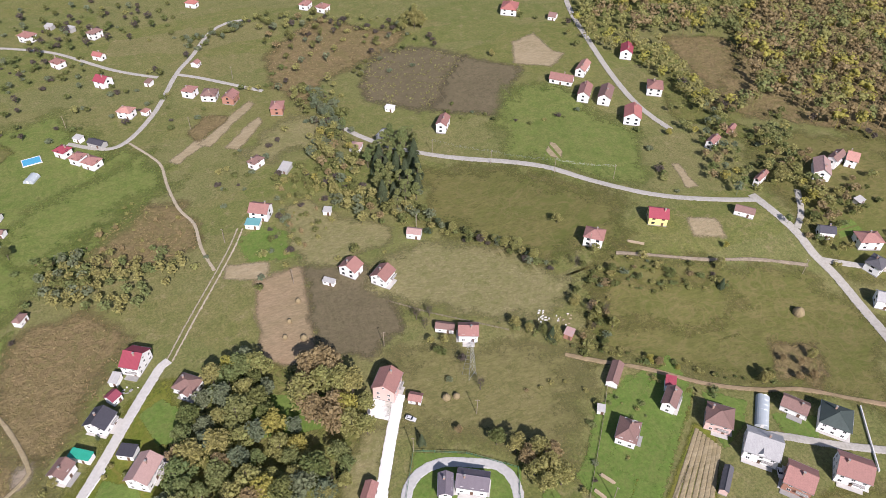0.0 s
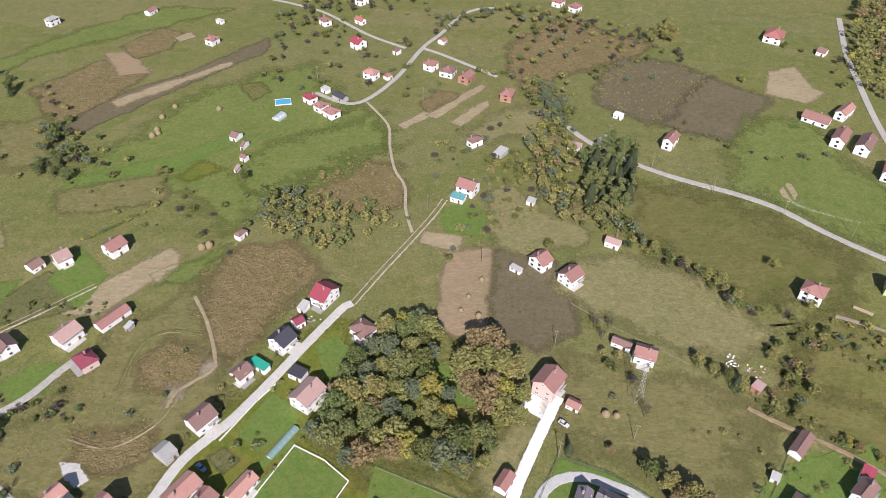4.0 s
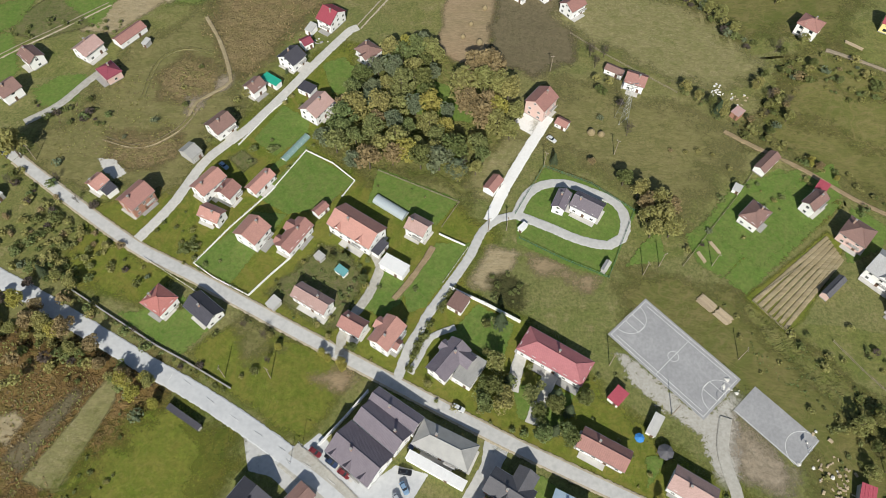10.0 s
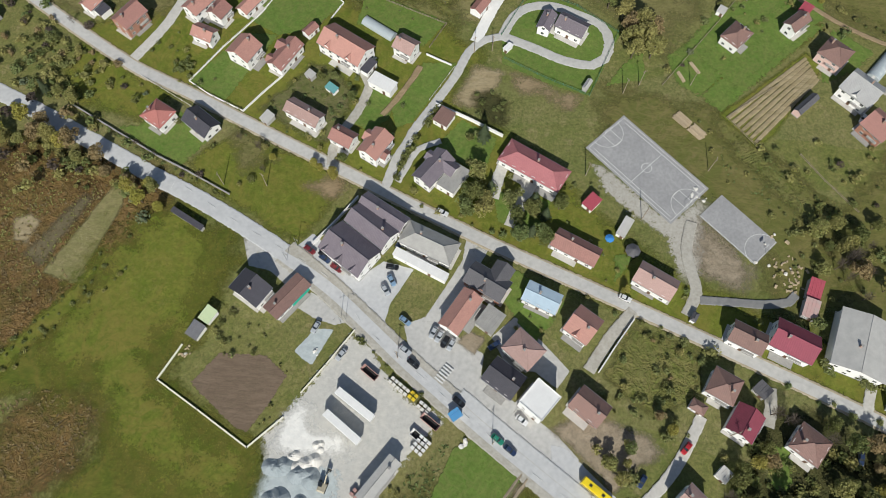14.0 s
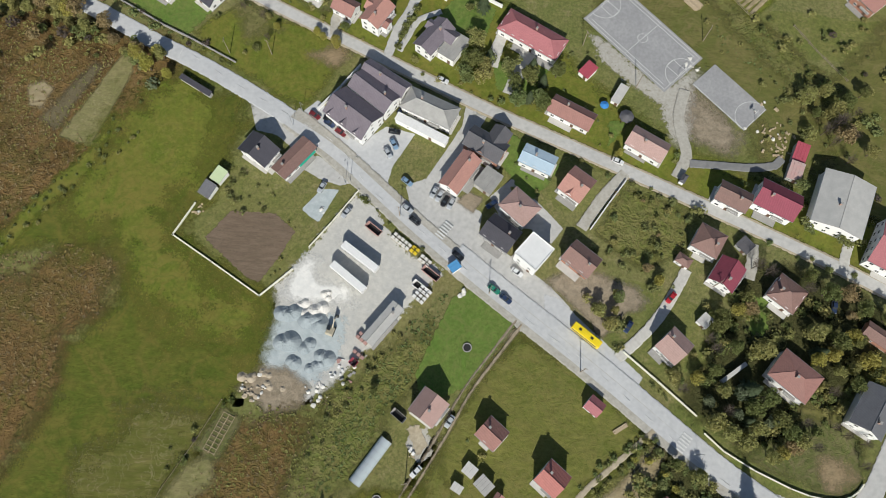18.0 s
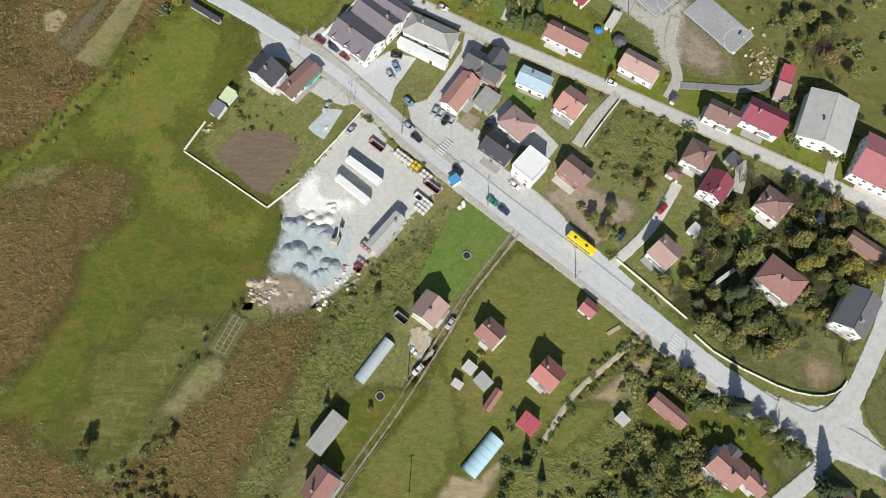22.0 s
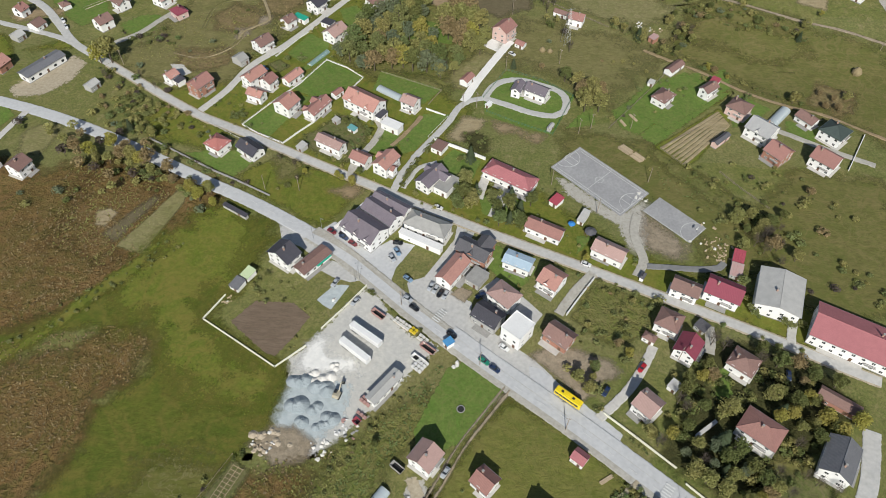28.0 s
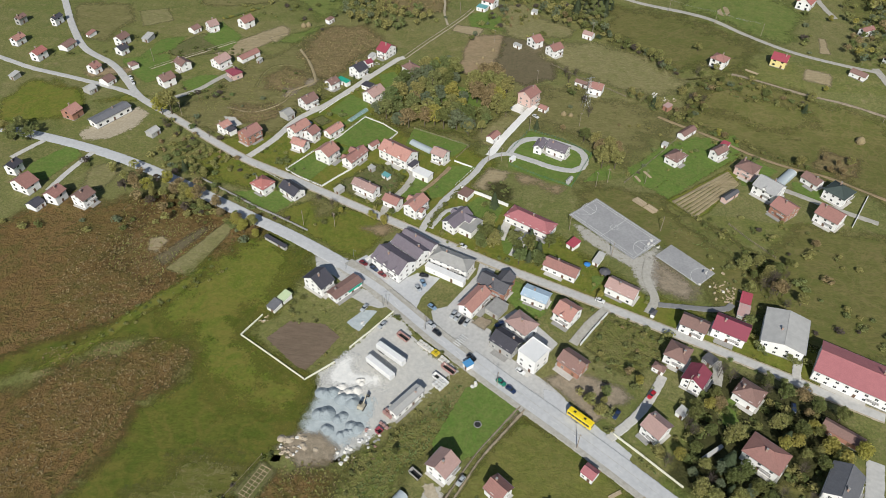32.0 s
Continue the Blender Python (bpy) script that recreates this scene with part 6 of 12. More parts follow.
patch('lawn_s', 'lawn', 'bright mown garden grass', [(55.2, 188.7), (69.9, 191.9), (69.2, 204.3), (62.3, 198.9)], soft=1)
patch('lawn_t', 'lawn', 'bright mown garden grass', [(90.4, 203.3), (131.1, 233.5), (141.4, 239.5), (141.4, 224.2), (103.1, 190.4)], soft=2)
patch('lawn_u', 'lawn', 'bright mown garden grass', [(54.7, 120.9), (62.0, 121.3), (54.5, 111.4)], soft=1)
patch('lawn_v', 'lawn', 'bright mown garden grass', [(13.5, 109.3), (21.6, 114.4), (38.1, 103.6), (34.0, 96.5), (28.0, 89.4)], soft=1)
patch('field_beds', 'meadow_green', 'garden with long planted strips', [(96.4, 177.9), (131.4, 207.6), (137.4, 201.6), (129.4, 190.1), (115.0, 171.0), (107.7, 164.1)], soft=1)
lay_patches()

# houses at the main road
house(-63.0, 102.0, 57, 8.3, 11.6, 5.5, 'gable', 'anthracite', 'white')
shop = house(-51.5, 100.4, 52, 15.5, 6.5, 3.6, 'gable', 'brown', 'white', pitch=11)
part("awning", Shape().slab([(-1.0, -3.9, 3.0), (6.4, -3.9, 3.0), (6.4, -2.9, 3.2), (-1.0, -2.9, 3.2)], 0.1), "roof_green", shop, "green sheet awning")
shed(-76.0, 93.3, -32, 4.2, 5.2, 2.6, 'mono', 'palegreen', 'white')
shed(-79.1, 88.1, -29, 4.6, 5.3, 2.6, 'mono', 'slate', 'white')
house(-32.7, 116.6, -36, 17.2, 12.0, 6.0, 'gable', 'violet', 'white', dormers=3)
house(-26.4, 124.9, -37, 16.8, 8.4, 6.5, 'gable', 'violet', 'white')
house(-22.8, 130.3, -32, 17.7, 6.4, 6.0, 'gable', 'violet', 'white')
house(-7.0, 120.6, -24, 19.1, 8.8, 5.0, 'hip', 'concrete', 'white')
shed(-9.5, 113.4, -26, 19.8, 3.1, 3.4, 'flat', 'whitesheet', 'white')
dark_house = house(12.4, 107.9, -30, 14.1, 8.2, 5.0, 'gable', 'darkgrey', 'brick', dormers=1)
wing(dark_house, 2.2, 1, 7.0, 4.2, 8.2, 5.0, 'darkgrey', 'brick')
house(4.2, 97.6, 58, 14.7, 7.5, 5.0, 'gable', 'orange', 'white')
shed(13.7, 95.9, -34, 6.8, 8.1, 3.2, 'flat', 'concrete', 'grey')
house(24.1, 86.2, -41, 11.0, 9.1, 5.5, 'hip', 'pinkbrown', 'white')
house(18.1, 77.1, -35, 11.3, 8.9, 4.6, 'gable', 'anthracite', 'grey')
house(28.6, 70.5, -39, 8.6, 9.3, 8.0, 'flat', 'whitesheet', 'white')
house(44.3, 69.8, -38, 10.7, 8.3, 4.4, 'gable', 'brown', 'brick')
house(30.0, 103.6, -24, 11.9, 7.3, 4.6, 'gable', 'paleblue', 'white', pitch=14)
house(42.8, 94.9, -36, 9.0, 10.2, 5.4, 'gable', 'orange', 'white', dormers=1)
shed(3.7, 65.7, -52, 3.1, 3.7, 2.8, 'flat', 'blue', 'white')
house(-17.9, 45.9, 53, 15.2, 4.5, 4.2, 'gable', 'sheet', 'white', pitch=10)
house(66.9, 111.0, -30, 13.7, 8.1, 4.6, 'gable', 'pinkbrown', 'white')
house(94.3, 93.3, -26, 11.2, 7.6, 5.4, 'gable', 'brown', 'white')
house(108.9, 92.9, -26, 14.0, 10.2, 5.4, 'gable', 'magenta', 'white')
house(129.9, 92.5, 69, 19.9, 17.1, 6.2, 'gable', 'sheet', 'white', pitch=12)
house(153.7, 73.6, -28, 32.3, 17.5, 6.0, 'gable', 'crimsonpink', 'white', pitch=20)
house(85.3, 77.7, -29, 9.3, 9.1, 5.4, 'hip', 'brown', 'white')
shed(77.7, 71.5, -33, 5.1, 3.6, 2.8, 'hip', 'brown', 'white')
house(90.6, 67.0, 57, 9.6, 8.7, 5.0, 'gable', 'magenta', 'white')
house(72.5, 43.1, -45, 8.3, 9.1, 5.4, 'gable', 'pinkbrown', 'white')
house(109.1, 35.6, -39, 13.9, 10.6, 5.6, 'hip', 'redbrown', 'white')
shed(140.0, 48.3, -35, 14.4, 5.4, 3.0, 'gable', 'brown', 'brick')
shed(119.3, 111.4, -20, 4.6, 7.0, 3.0, 'mono', 'crimson', 'grey')
shed(116.9, 104.6, -20, 4.8, 6.6, 3.0, 'mono', 'pinksheet', 'grey')
house(132.3, 26.3, 58, 14.7, 10.4, 5.4, 'gable', 'slate', 'white')
shed(91.7, 36.2, 37, 10.0, 1.3, 2.2, 'mono', 'sheet', 'grey')
shed(83.6, 52.0, -43, 3.8, 4.1, 2.6, 'mono', 'sheet', 'white')
shed(98.2, 77.7, -46, 4.8, 4.4, 2.5, 'mono', 'darkgrey', 'grey')
shed(79.2, 100.1, 60, 3.5, 2.0, 2.5, 'hip', 'darkgrey', 'white')
house(109.4, 61.6, -38, 10.0, 9.4, 4.6, 'hip', 'brown', 'white')

# houses south of the main road
house(-2.2, 21.0, 56, 8.8, 9.1, 5.4, 'gable', 'pinkbrown', 'white')
house(17.0, 14.3, -40, 7.5, 7.6, 4.4, 'gable', 'redbrown', 'white')
shed(10.9, 3.5, -37, 3.9, 3.7, 2.5, 'mono', 'sheet', 'white')
shed(15.2, -0.5, -44, 5.1, 4.3, 2.8, 'mono', 'concrete', 'grey')
shed(18.3, -6.0, 57, 7.5, 2.8, 3.0, 'gable', 'redbrown', 'brick')
shed(7.3, -1.7, -30, 3.4, 2.6, 2.5, 'mono', 'sheet', 'grey')
house(35.0, 2.3, -40, 7.9, 8.2, 5.6, 'gable', 'red', 'white')
shed(29.3, -12.5, -37, 6.0, 5.2, 3.4, 'mono', 'crimson', 'white')
shed(48.1, 23.9, -38, 5.2, 5.0, 3.2, 'gable', 'crimsonpink', 'white')
house(-31.6, -33.2, 58, 9.4, 8.1, 5.4, 'gable', 'redbrown', 'brick')
shed(-31.2, -18.0, -34, 5.7, 12.9, 4.0, 'flat', 'concrete', 'grey')
shed(72.1, -6.7, -39, 12.2, 4.9, 3.4, 'gable', 'redbrown', 'brick')
shed(57.9, -9.9, -45, 3.7, 3.3, 2.6, 'mono', 'sheet', 'grey')
low_house = house(88.3, -22.7, -41, 10.2, 9.3, 4.4, 'gable', 'redbrown', 'white')
wing(low_house, -1.5, 1, 4.6, 1.8, 9.3, 4.2, 'darkgrey', 'white')
house(96.6, -26.7, -44, 6.6, 5.7, 3.6, 'gable', 'redbrown', 'white')
house(122.8, -33.0, -44, 8.7, 8.3, 5.0, 'gable', 'brown', 'white')
house(108.1, -40.9, -67, 7.8, 5.1, 4.4, 'gable', 'redbrown', 'white')
house(133.2, -40.1, -37, 8.7, 9.2, 5.4, 'gable', 'brown', 'white')
house(99.3, -47.5, -36, 6.7, 7.2, 5.0, 'gable', 'brown', 'white')

# houses along the second street
house(-105.4, 165.2, -31, 9.5, 8.8, 4.4, 'hip', 'red', 'white')
house(-90.1, 163.1, -37, 12.1, 7.8, 3.8, 'gable', 'anthracite', 'white')
shed(-88.7, 126.3, -30, 13.3, 2.0, 2.2, 'mono', 'anthracite', 'grey')
house(-54.0, 168.3, -29, 14.2, 6.5, 4.6, 'gable', 'pinkbrown', 'white')
shed(-67.4, 167.1, -37, 3.9, 4.5, 2.5, 'mono', 'sheet', 'grey')
house(-39.3, 159.7, -28, 8.9, 6.8, 4.0, 'gable', 'redbrown', 'white')
corner_house = house(-27.5, 156.2, 59, 11.3, 8.1, 6.0, 'gable', 'orange', 'white')
wing(corner_house, 1.6, 1, 4.6, 1.6, 8.1, 5.4, 'orange', 'white')
wing(corner_house, -1.0, -1, 4.0, 1.8, 8.1, 4.2, 'redbrown', 'white')
shed(-4.3, 170.2, -30, 6.0, 6.7, 3.0, 'flat', 'brown', 'white')
villa_house = house(-7.0, 148.4, 54, 14.2, 7.9, 5.0, 'gable', 'violet', 'white')
wing(villa_house, 3.4, -1, 5.4, 3.0, 7.9, 5.0, 'violet', 'white')
wing(villa_house, 3.0, 1, 4.0, 1.4, 7.9, 4.6, 'violet', 'white')
shed(-0.1, 145.5, -31, 7.0, 10.7, 4.0, 'flat', 'concrete', 'white')
house(27.7, 151.4, -30, 24.0, 9.8, 4.4, 'hip', 'crimsonpink', 'white')
house(41.5, 121.7, -27, 16.1, 7.3, 4.0, 'gable', 'redbrown', 'white')
shed(47.5, 139.3, -42, 4.4, 5.7, 2.8, 'mono', 'crimson', 'white')
shed(58.4, 130.5, -30, 3.3, 7.3, 2.6, 'mono', 'sheet', 'white')
shed(-33.0, 190.4, 58, 6.4, 3.4, 3.2, 'flat', 'anthracite', 'white')
shed(-54.2, 186.2, -38, 3.6, 3.0, 2.4, 'mono', 'sheet', 'grey')
shed(-45.8, 180.8, -36, 4.6, 3.0, 2.2, 'mono', 'teal', 'white')

# houses of the residential lane
house(-187.2, 276.4, -38, 9.4, 7.5, 4.6, 'gable', 'brown', 'white')
house(-165.2, 282.8, 60, 10.5, 8.8, 4.6, 'gable', 'pinkbrown', 'white')
shed(-151.0, 293.5, 56, 14.6, 6.1, 3.0, 'gable', 'redbrown', 'white')
house(-152.7, 270.0, -42, 8.8, 7.4, 4.0, 'hip', 'magenta', 'pink')
shed(-142.7, 289.2, -25, 2.7, 3.9, 2.5, 'mono', 'sheet', 'grey')
house(-190.2, 257.0, 54, 8.9, 8.8, 5.0, 'gable', 'brown', 'white')
house(-100.8, 243.5, 53, 9.8, 8.6, 4.8, 'gable', 'brown', 'white')
house(-91.1, 264.8, 55, 7.5, 6.9, 4.4, 'gable', 'brown', 'white')
shed(-85.2, 269.7, -33, 8.5, 3.9, 3.0, 'flat', 'green', 'white')
house(-78.3, 281.9, 57, 8.6, 9.3, 4.8, 'gable', 'anthracite', 'white')
shed(-73.9, 292.6, 41, 4.8, 5.1, 3.4, 'gable', 'magenta', 'white')
shed(-109.8, 230.0, 56, 5.7, 7.5, 3.6, 'gable', 'concrete', 'grey')
house(-140.5, 212.9, 59, 6.4, 6.6, 4.4, 'gable', 'orange', 'white')
shed(-136.5, 211.2, -37, 5.4, 4.9, 3.0, 'flat', 'anthracite', 'white')
house(-123.9, 206.4, 57, 11.2, 8.7, 6.0, 'gable', 'redbrown', 'brick')
house(-99.1, 214.5, 56, 11.9, 7.8, 5.4, 'gable', 'orange', 'white')
house(-91.2, 211.6, 62, 7.2, 7.3, 5.0, 'gable', 'redbrown', 'white')
house(-80.4, 216.9, 58, 11.4, 5.7, 3.6, 'gable', 'orange', 'white')
house(-95.1, 201.0, -23, 8.9, 6.4, 4.6, 'gable', 'orange', 'white')
house(-78.8, 193.7, 61, 9.6, 10.1, 6.0, 'gable', 'orange', 'white')
long_house = house(-64.0, 193.3, 61, 14.3, 7.1, 4.4, 'gable', 'redbrown', 'white')
wing(long_house, 2.6, 1, 5.0, 1.6, 7.1, 4.4, 'redbrown', 'white')
wing(long_house, -4.4, 1, 3.8, 1.2, 7.1, 4.2, 'redbrown', 'white')
shed(-56.4, 206.2, 53, 6.0, 3.8, 3.0, 'gable', 'redbrown', 'white')
house(-41.8, 197.3, -32, 19.1, 11.0, 6.0, 'gable', 'orange', 'white', dormers=2)
house(-19.7, 199.0, -29, 8.3, 7.3, 5.4, 'gable', 'pinkbrown', 'white')
shed(-27.3, 183.1, -29, 10.0, 5.2, 3.8, 'flat', 'whitesheet', 'white')
house(-64.7, 307.5, -31, 8.3, 11.5, 5.4, 'gable', 'crimson', 'white')
shed(-73.1, 301.7, -27, 3.7, 5.2, 3.0, 'mono', 'sheet', 'white')
hip_house = house(-46.4, 288.5, -39, 9.7, 8.0, 4.0, 'hip', 'brown', 'white')
wing(hip_house, 1.5, -1, 4.2, 1.6, 8.0, 3.8, 'brown', 'white')
house(-64.0, 254.5, 58, 11.7, 9.2, 5.4, 'gable', 'pinkbrown', 'white')
shed(-69.7, 266.0, -27, 6.6, 5.2, 3.0, 'flat', 'anthracite', 'white')
shed(-56.7, 258.3, -25, 2.8, 4.4, 3.0, 'flat', 'anthracite', 'white')
house(26.5, 261.3, 54, 10.7, 9.7, 7.0, 'gable', 'redbrown', 'pink')
shed(35.3, 253.3, -32, 5.4, 4.5, 2.6, 'gable', 'redbrown', 'white')
shed(7.4, 220.7, 58, 7.7, 4.9, 3.4, 'gable', 'redbrown', 'white')
house(42.3, 212.0, -29, 11.7, 7.9, 4.6, 'gable', 'violet', 'white')
house(32.7, 213.6, 68, 8.9, 5.4, 4.6, 'gable', 'violet', 'white')

# houses to the east
house(66.9, 277.2, -21, 8.9, 7.8, 4.6, 'gable', 'redbrown', 'white')
shed(59.0, 284.0, -29, 8.4, 4.5, 2.8, 'gable', 'brown', 'white')
shed(107.3, 262.5, -48, 4.0, 4.5, 3.0, 'mono', 'pinksheet', 'brick')
house(104.2, 211.2, 47, 10.4, 8.2, 4.4, 'hip', 'brown', 'white')
shed(114.4, 237.1, 46, 11.9, 5.0, 3.0, 'gable', 'brown', 'white')
house(127.7, 218.1, 41, 9.8, 6.0, 5.0, 'gable', 'brown', 'white')
shed(132.4, 225.2, -37, 4.3, 5.4, 4.0, 'mono', 'crimson', 'white')
house(140.0, 204.6, -41, 10.4, 10.2, 5.2, 'hip', 'brown', 'pink')
shed(100.7, 224.3, -32, 3.2, 3.5, 2.4, 'mono', 'sheet', 'white')
house(147.0, 188.9, -44, 12.8, 12.1, 5.4, 'gable', 'lightgrey', 'white', dormers=1)
house(171.8, 199.7, -52, 10.1, 7.2, 3.4, 'gable', 'brown', 'white')
house(181.1, 189.0, 43, 11.6, 11.5, 5.4, 'hip', 'darkgreen', 'white')
house(150.8, 173.7, -50, 10.2, 11.0, 5.0, 'gable', 'redbrown', 'brick')
house(171.2, 169.9, -44, 11.9, 10.9, 5.4, 'gable', 'redbrown', 'white')
shed(127.0, 182.7, 43, 11.1, 3.4, 3.0, 'gable', 'darkgrey', 'pink')

# far houses
house(180.0, 309.6, -29, 9.9, 9.4, 5.0, 'gable', 'crimson', 'yellow')
house(143.6, 307.5, -39, 9.8, 8.9, 5.6, 'hip', 'redbrown', 'white')
shed(224.7, 299.6, -44, 9.8, 6.0, 3.0, 'gable', 'brown', 'white')
house(249.8, 319.0, 26, 11.6, 3.6, 4.6, 'gable', 'redbrown', 'white')
house(286.2, 314.5, 50, 15.1, 9.0, 5.0, 'gable', 'pinkbrown', 'white')
house(300.1, 319.1, 22, 12.0, 6.0, 6.0, 'gable', 'brown', 'white')
house(309.0, 316.5, -48, 6.5, 9.8, 5.0, 'gable', 'orange', 'white')
house(247.5, 356.7, 29, 10.1, 5.2, 4.6, 'gable', 'redbrown', 'white')
shed(267.6, 365.7, 30, 7.2, 3.5, 3.4, 'gable', 'redbrown', 'brick')
house(219.6, 396.1, 56, 14.1, 10.4, 5.4, 'gable', 'red', 'white')
house(216.7, 422.3, 51, 16.4, 8.4, 5.4, 'gable', 'brown', 'white')
house(206.0, 429.3, 52, 15.4, 7.8, 5.4, 'gable', 'redbrown', 'white')
house(220.7, 458.3, 44, 15.1, 6.8, 5.0, 'gable', 'orange', 'white')
house(201.7, 451.3, -40, 15.4, 9.0, 3.4, 'gable', 'redbrown', 'white')
house(251.1, 420.8, 57, 12.3, 10.1, 5.4, 'hip', 'redbrown', 'white')
house(261.1, 470.3, 55, 13.3, 8.6, 5.4, 'gable', 'crimson', 'white')
house(215.8, 562.6, 58, 16.0, 12.6, 5.0, 'hip', 'red', 'white')
shed(241.4, 541.1, -42, 6.0, 8.2, 3.0, 'gable', 'brown', 'white')
house(113.8, 433.4, 55, 11.7, 6.7, 6.0, 'gable', 'redbrown', 'white')
shed(90.9, 466.1, -38, 5.9, 4.2, 3.0, 'flat', 'whitesheet', 'white')
shed(77.3, 437.8, 45, 8.3, 4.6, 3.4, 'gable', 'sheet', 'white')
shed(59.8, 431.1, 57, 7.0, 6.6, 3.0, 'hip', 'pinkbrown', 'white')
shed(30.4, 378.7, -28, 4.3, 4.0, 2.8, 'mono', 'sheet', 'white')
shed(66.5, 346.9, -30, 7.4, 5.4, 3.6, 'gable', 'pinkbrown', 'white')
house(30.5, 331.8, 42, 7.8, 9.4, 5.0, 'gable', 'redbrown', 'white')
house(42.9, 322.0, 42, 9.5, 8.6, 5.0, 'gable', 'redbrown', 'white')
shed(19.1, 328.0, -39, 6.0, 2.9, 2.4, 'mono', 'sheet', 'white')
house(-1.6, 387.7, -29, 10.3, 9.3, 5.4, 'gable', 'redbrown', 'white')
shed(-6.7, 380.8, -24, 7.4, 5.5, 3.0, 'flat', 'teal', 'white')
house(3.2, 432.9, 38, 8.6, 6.2, 4.4, 'hip', 'brown', 'white')
house(25.1, 487.2, 72, 10.1, 8.3, 5.0, 'hip', 'redbrown', 'brick')
shed(17.5, 423.8, -36, 5.7, 7.9, 2.6, 'mono', 'sheet', 'grey')
house(-23.4, 524.9, 55, 8.4, 8.3, 5.0, 'hip', 'redbrown', 'white')
house(-11.9, 517.2, 68, 9.8, 9.8, 4.4, 'hip', 'brown', 'white')
house(-0.2, 509.4, 58, 10.0, 8.4, 4.4, 'gable', 'redbrown', 'brick')
shed(-15.9, 564.8, 52, 5.3, 5.4, 3.0, 'gable', 'redbrown', 'white')
house(-61.8, 511.3, -32, 9.6, 7.7, 4.8, 'hip', 'orange', 'white')
shed(-51.0, 510.1, 47, 4.9, 4.5, 3.0, 'hip', 'redbrown', 'white')
house(-74.4, 555.6, -42, 9.3, 9.0, 5.0, 'gable', 'crimson', 'white')
house(-77.0, 596.1, -40, 8.2, 5.9, 3.6, 'gable', 'red', 'white')
house(-102.6, 592.9, -50, 8.7, 7.3, 4.4, 'hip', 'redbrown', 'white')
shed(-47.2, 547.5, -36, 4.4, 5.3, 3.0, 'mono', 'brown', 'white')
house(-123.9, 641.9, -43, 10.7, 8.9, 5.0, 'hip', 'redbrown', 'white')
house(-79.3, 632.9, 45, 9.9, 7.3, 5.0, 'hip', 'brown', 'white')
shed(-110.6, 658.8, -35, 6.3, 4.9, 3.0, 'mono', 'sheet', 'grey')
shed(-96.5, 649.4, -42, 6.7, 5.1, 3.0, 'mono', 'sheet', 'grey')
house(-96.5, 478.5, -44, 7.9, 7.4, 4.4, 'hip', 'crimson', 'white')
house(-88.5, 468.6, 48, 7.9, 7.3, 4.4, 'hip', 'redbrown', 'white')
house(-81.3, 461.7, -43, 8.9, 8.2, 4.4, 'hip', 'redbrown', 'white')
shed(-78.8, 482.5, -41, 10.4, 5.5, 3.0, 'gable', 'anthracite', 'grey')
shed(-88.9, 491.4, -41, 5.6, 4.2, 3.0, 'mono', 'sheet', 'white')
house(-8.6, 667.3, -38, 9.3, 6.8, 4.0, 'hip', 'red', 'white')
house(74.7, 637.0, 52, 9.8, 7.9, 4.4, 'hip', 'redbrown', 'white')
house(86.2, 627.4, 45, 9.4, 9.0, 4.4, 'hip', 'redbrown', 'white')
shed(-132.2, 435.1, -26, 4.9, 6.9, 3.0, 'gable', 'brown', 'white')
shed(-125.3, 425.8, -21, 2.0, 7.2, 3.0, 'gable', 'brown', 'white')
shed(-122.8, 413.5, -27, 4.0, 4.2, 3.0, 'gable', 'brown', 'white')
shed(-124.4, 403.4, -14, 2.3, 4.6, 2.4, 'mono', 'pinksheet', 'white')
shed(-110.1, 348.4, 60, 5.9, 3.9, 3.4, 'hip', 'brown', 'white')
house(-165.2, 336.6, 56, 9.3, 8.8, 5.0, 'gable', 'redbrown', 'white')
house(-186.2, 329.0, 46, 7.1, 8.6, 4.4, 'gable', 'pinkbrown', 'white')
shed(-197.0, 324.7, 60, 6.6, 6.5, 3.0, 'gable', 'brown', 'white')
house(-299.0, 584.0, 64, 9.4, 6.4, 5.0, 'hip', 'lightgrey', 'white')
shed(-235.1, 606.7, 69, 9.5, 5.4, 3.4, 'gable', 'redbrown', 'white')
house(-176.6, 557.5, 63, 8.7, 7.6, 4.4, 'hip', 'redbrown', 'white')
shed(-179.7, 591.8, -31, 5.8, 3.9, 3.0, 'hip', 'sheet', 'white')
house(270.1, 263.7, -20, 12.0, 9.0, 5.0, 'hip', 'redbrown', 'white')
house(254.0, 274.8, -30, 8.0, 6.6, 4.0, 'gable', 'anthracite', 'white')
shed(287.7, 288.1, 10, 5.6, 4.0, 2.6, 'mono', 'sheet', 'grey')
house(262.5, 250.0, 20, 10.0, 8.0, 5.0, 'hip', 'darkgrey', 'white')
house(250.0, 231.4, -40, 9.0, 8.0, 5.0, 'gable', 'lightgrey', 'white')

# houses to the west
shed(-218.1, 273.7, -39, 6.0, 5.1, 3.0, 'hip', 'brown', 'white')
house(-237.5, 302.9, 71, 8.8, 7.4, 5.0, 'gable', 'brown', 'white')
house(-232.4, 290.5, 66, 6.8, 7.1, 4.0, 'gable', 'anthracite', 'white')
house(-239.1, 265.9, 69, 6.4, 7.8, 4.4, 'gable', 'redbrown', 'white')
shed(-225.8, 254.4, 67, 6.9, 8.0, 3.0, 'gable', 'brown', 'white')
shed(-231.7, 243.6, 65, 5.7, 6.8, 3.0, 'gable', 'sheet', 'grey')
house(-207.8, 218.0, 60, 23.4, 8.2, 4.0, 'gable', 'slate', 'white', pitch=14)
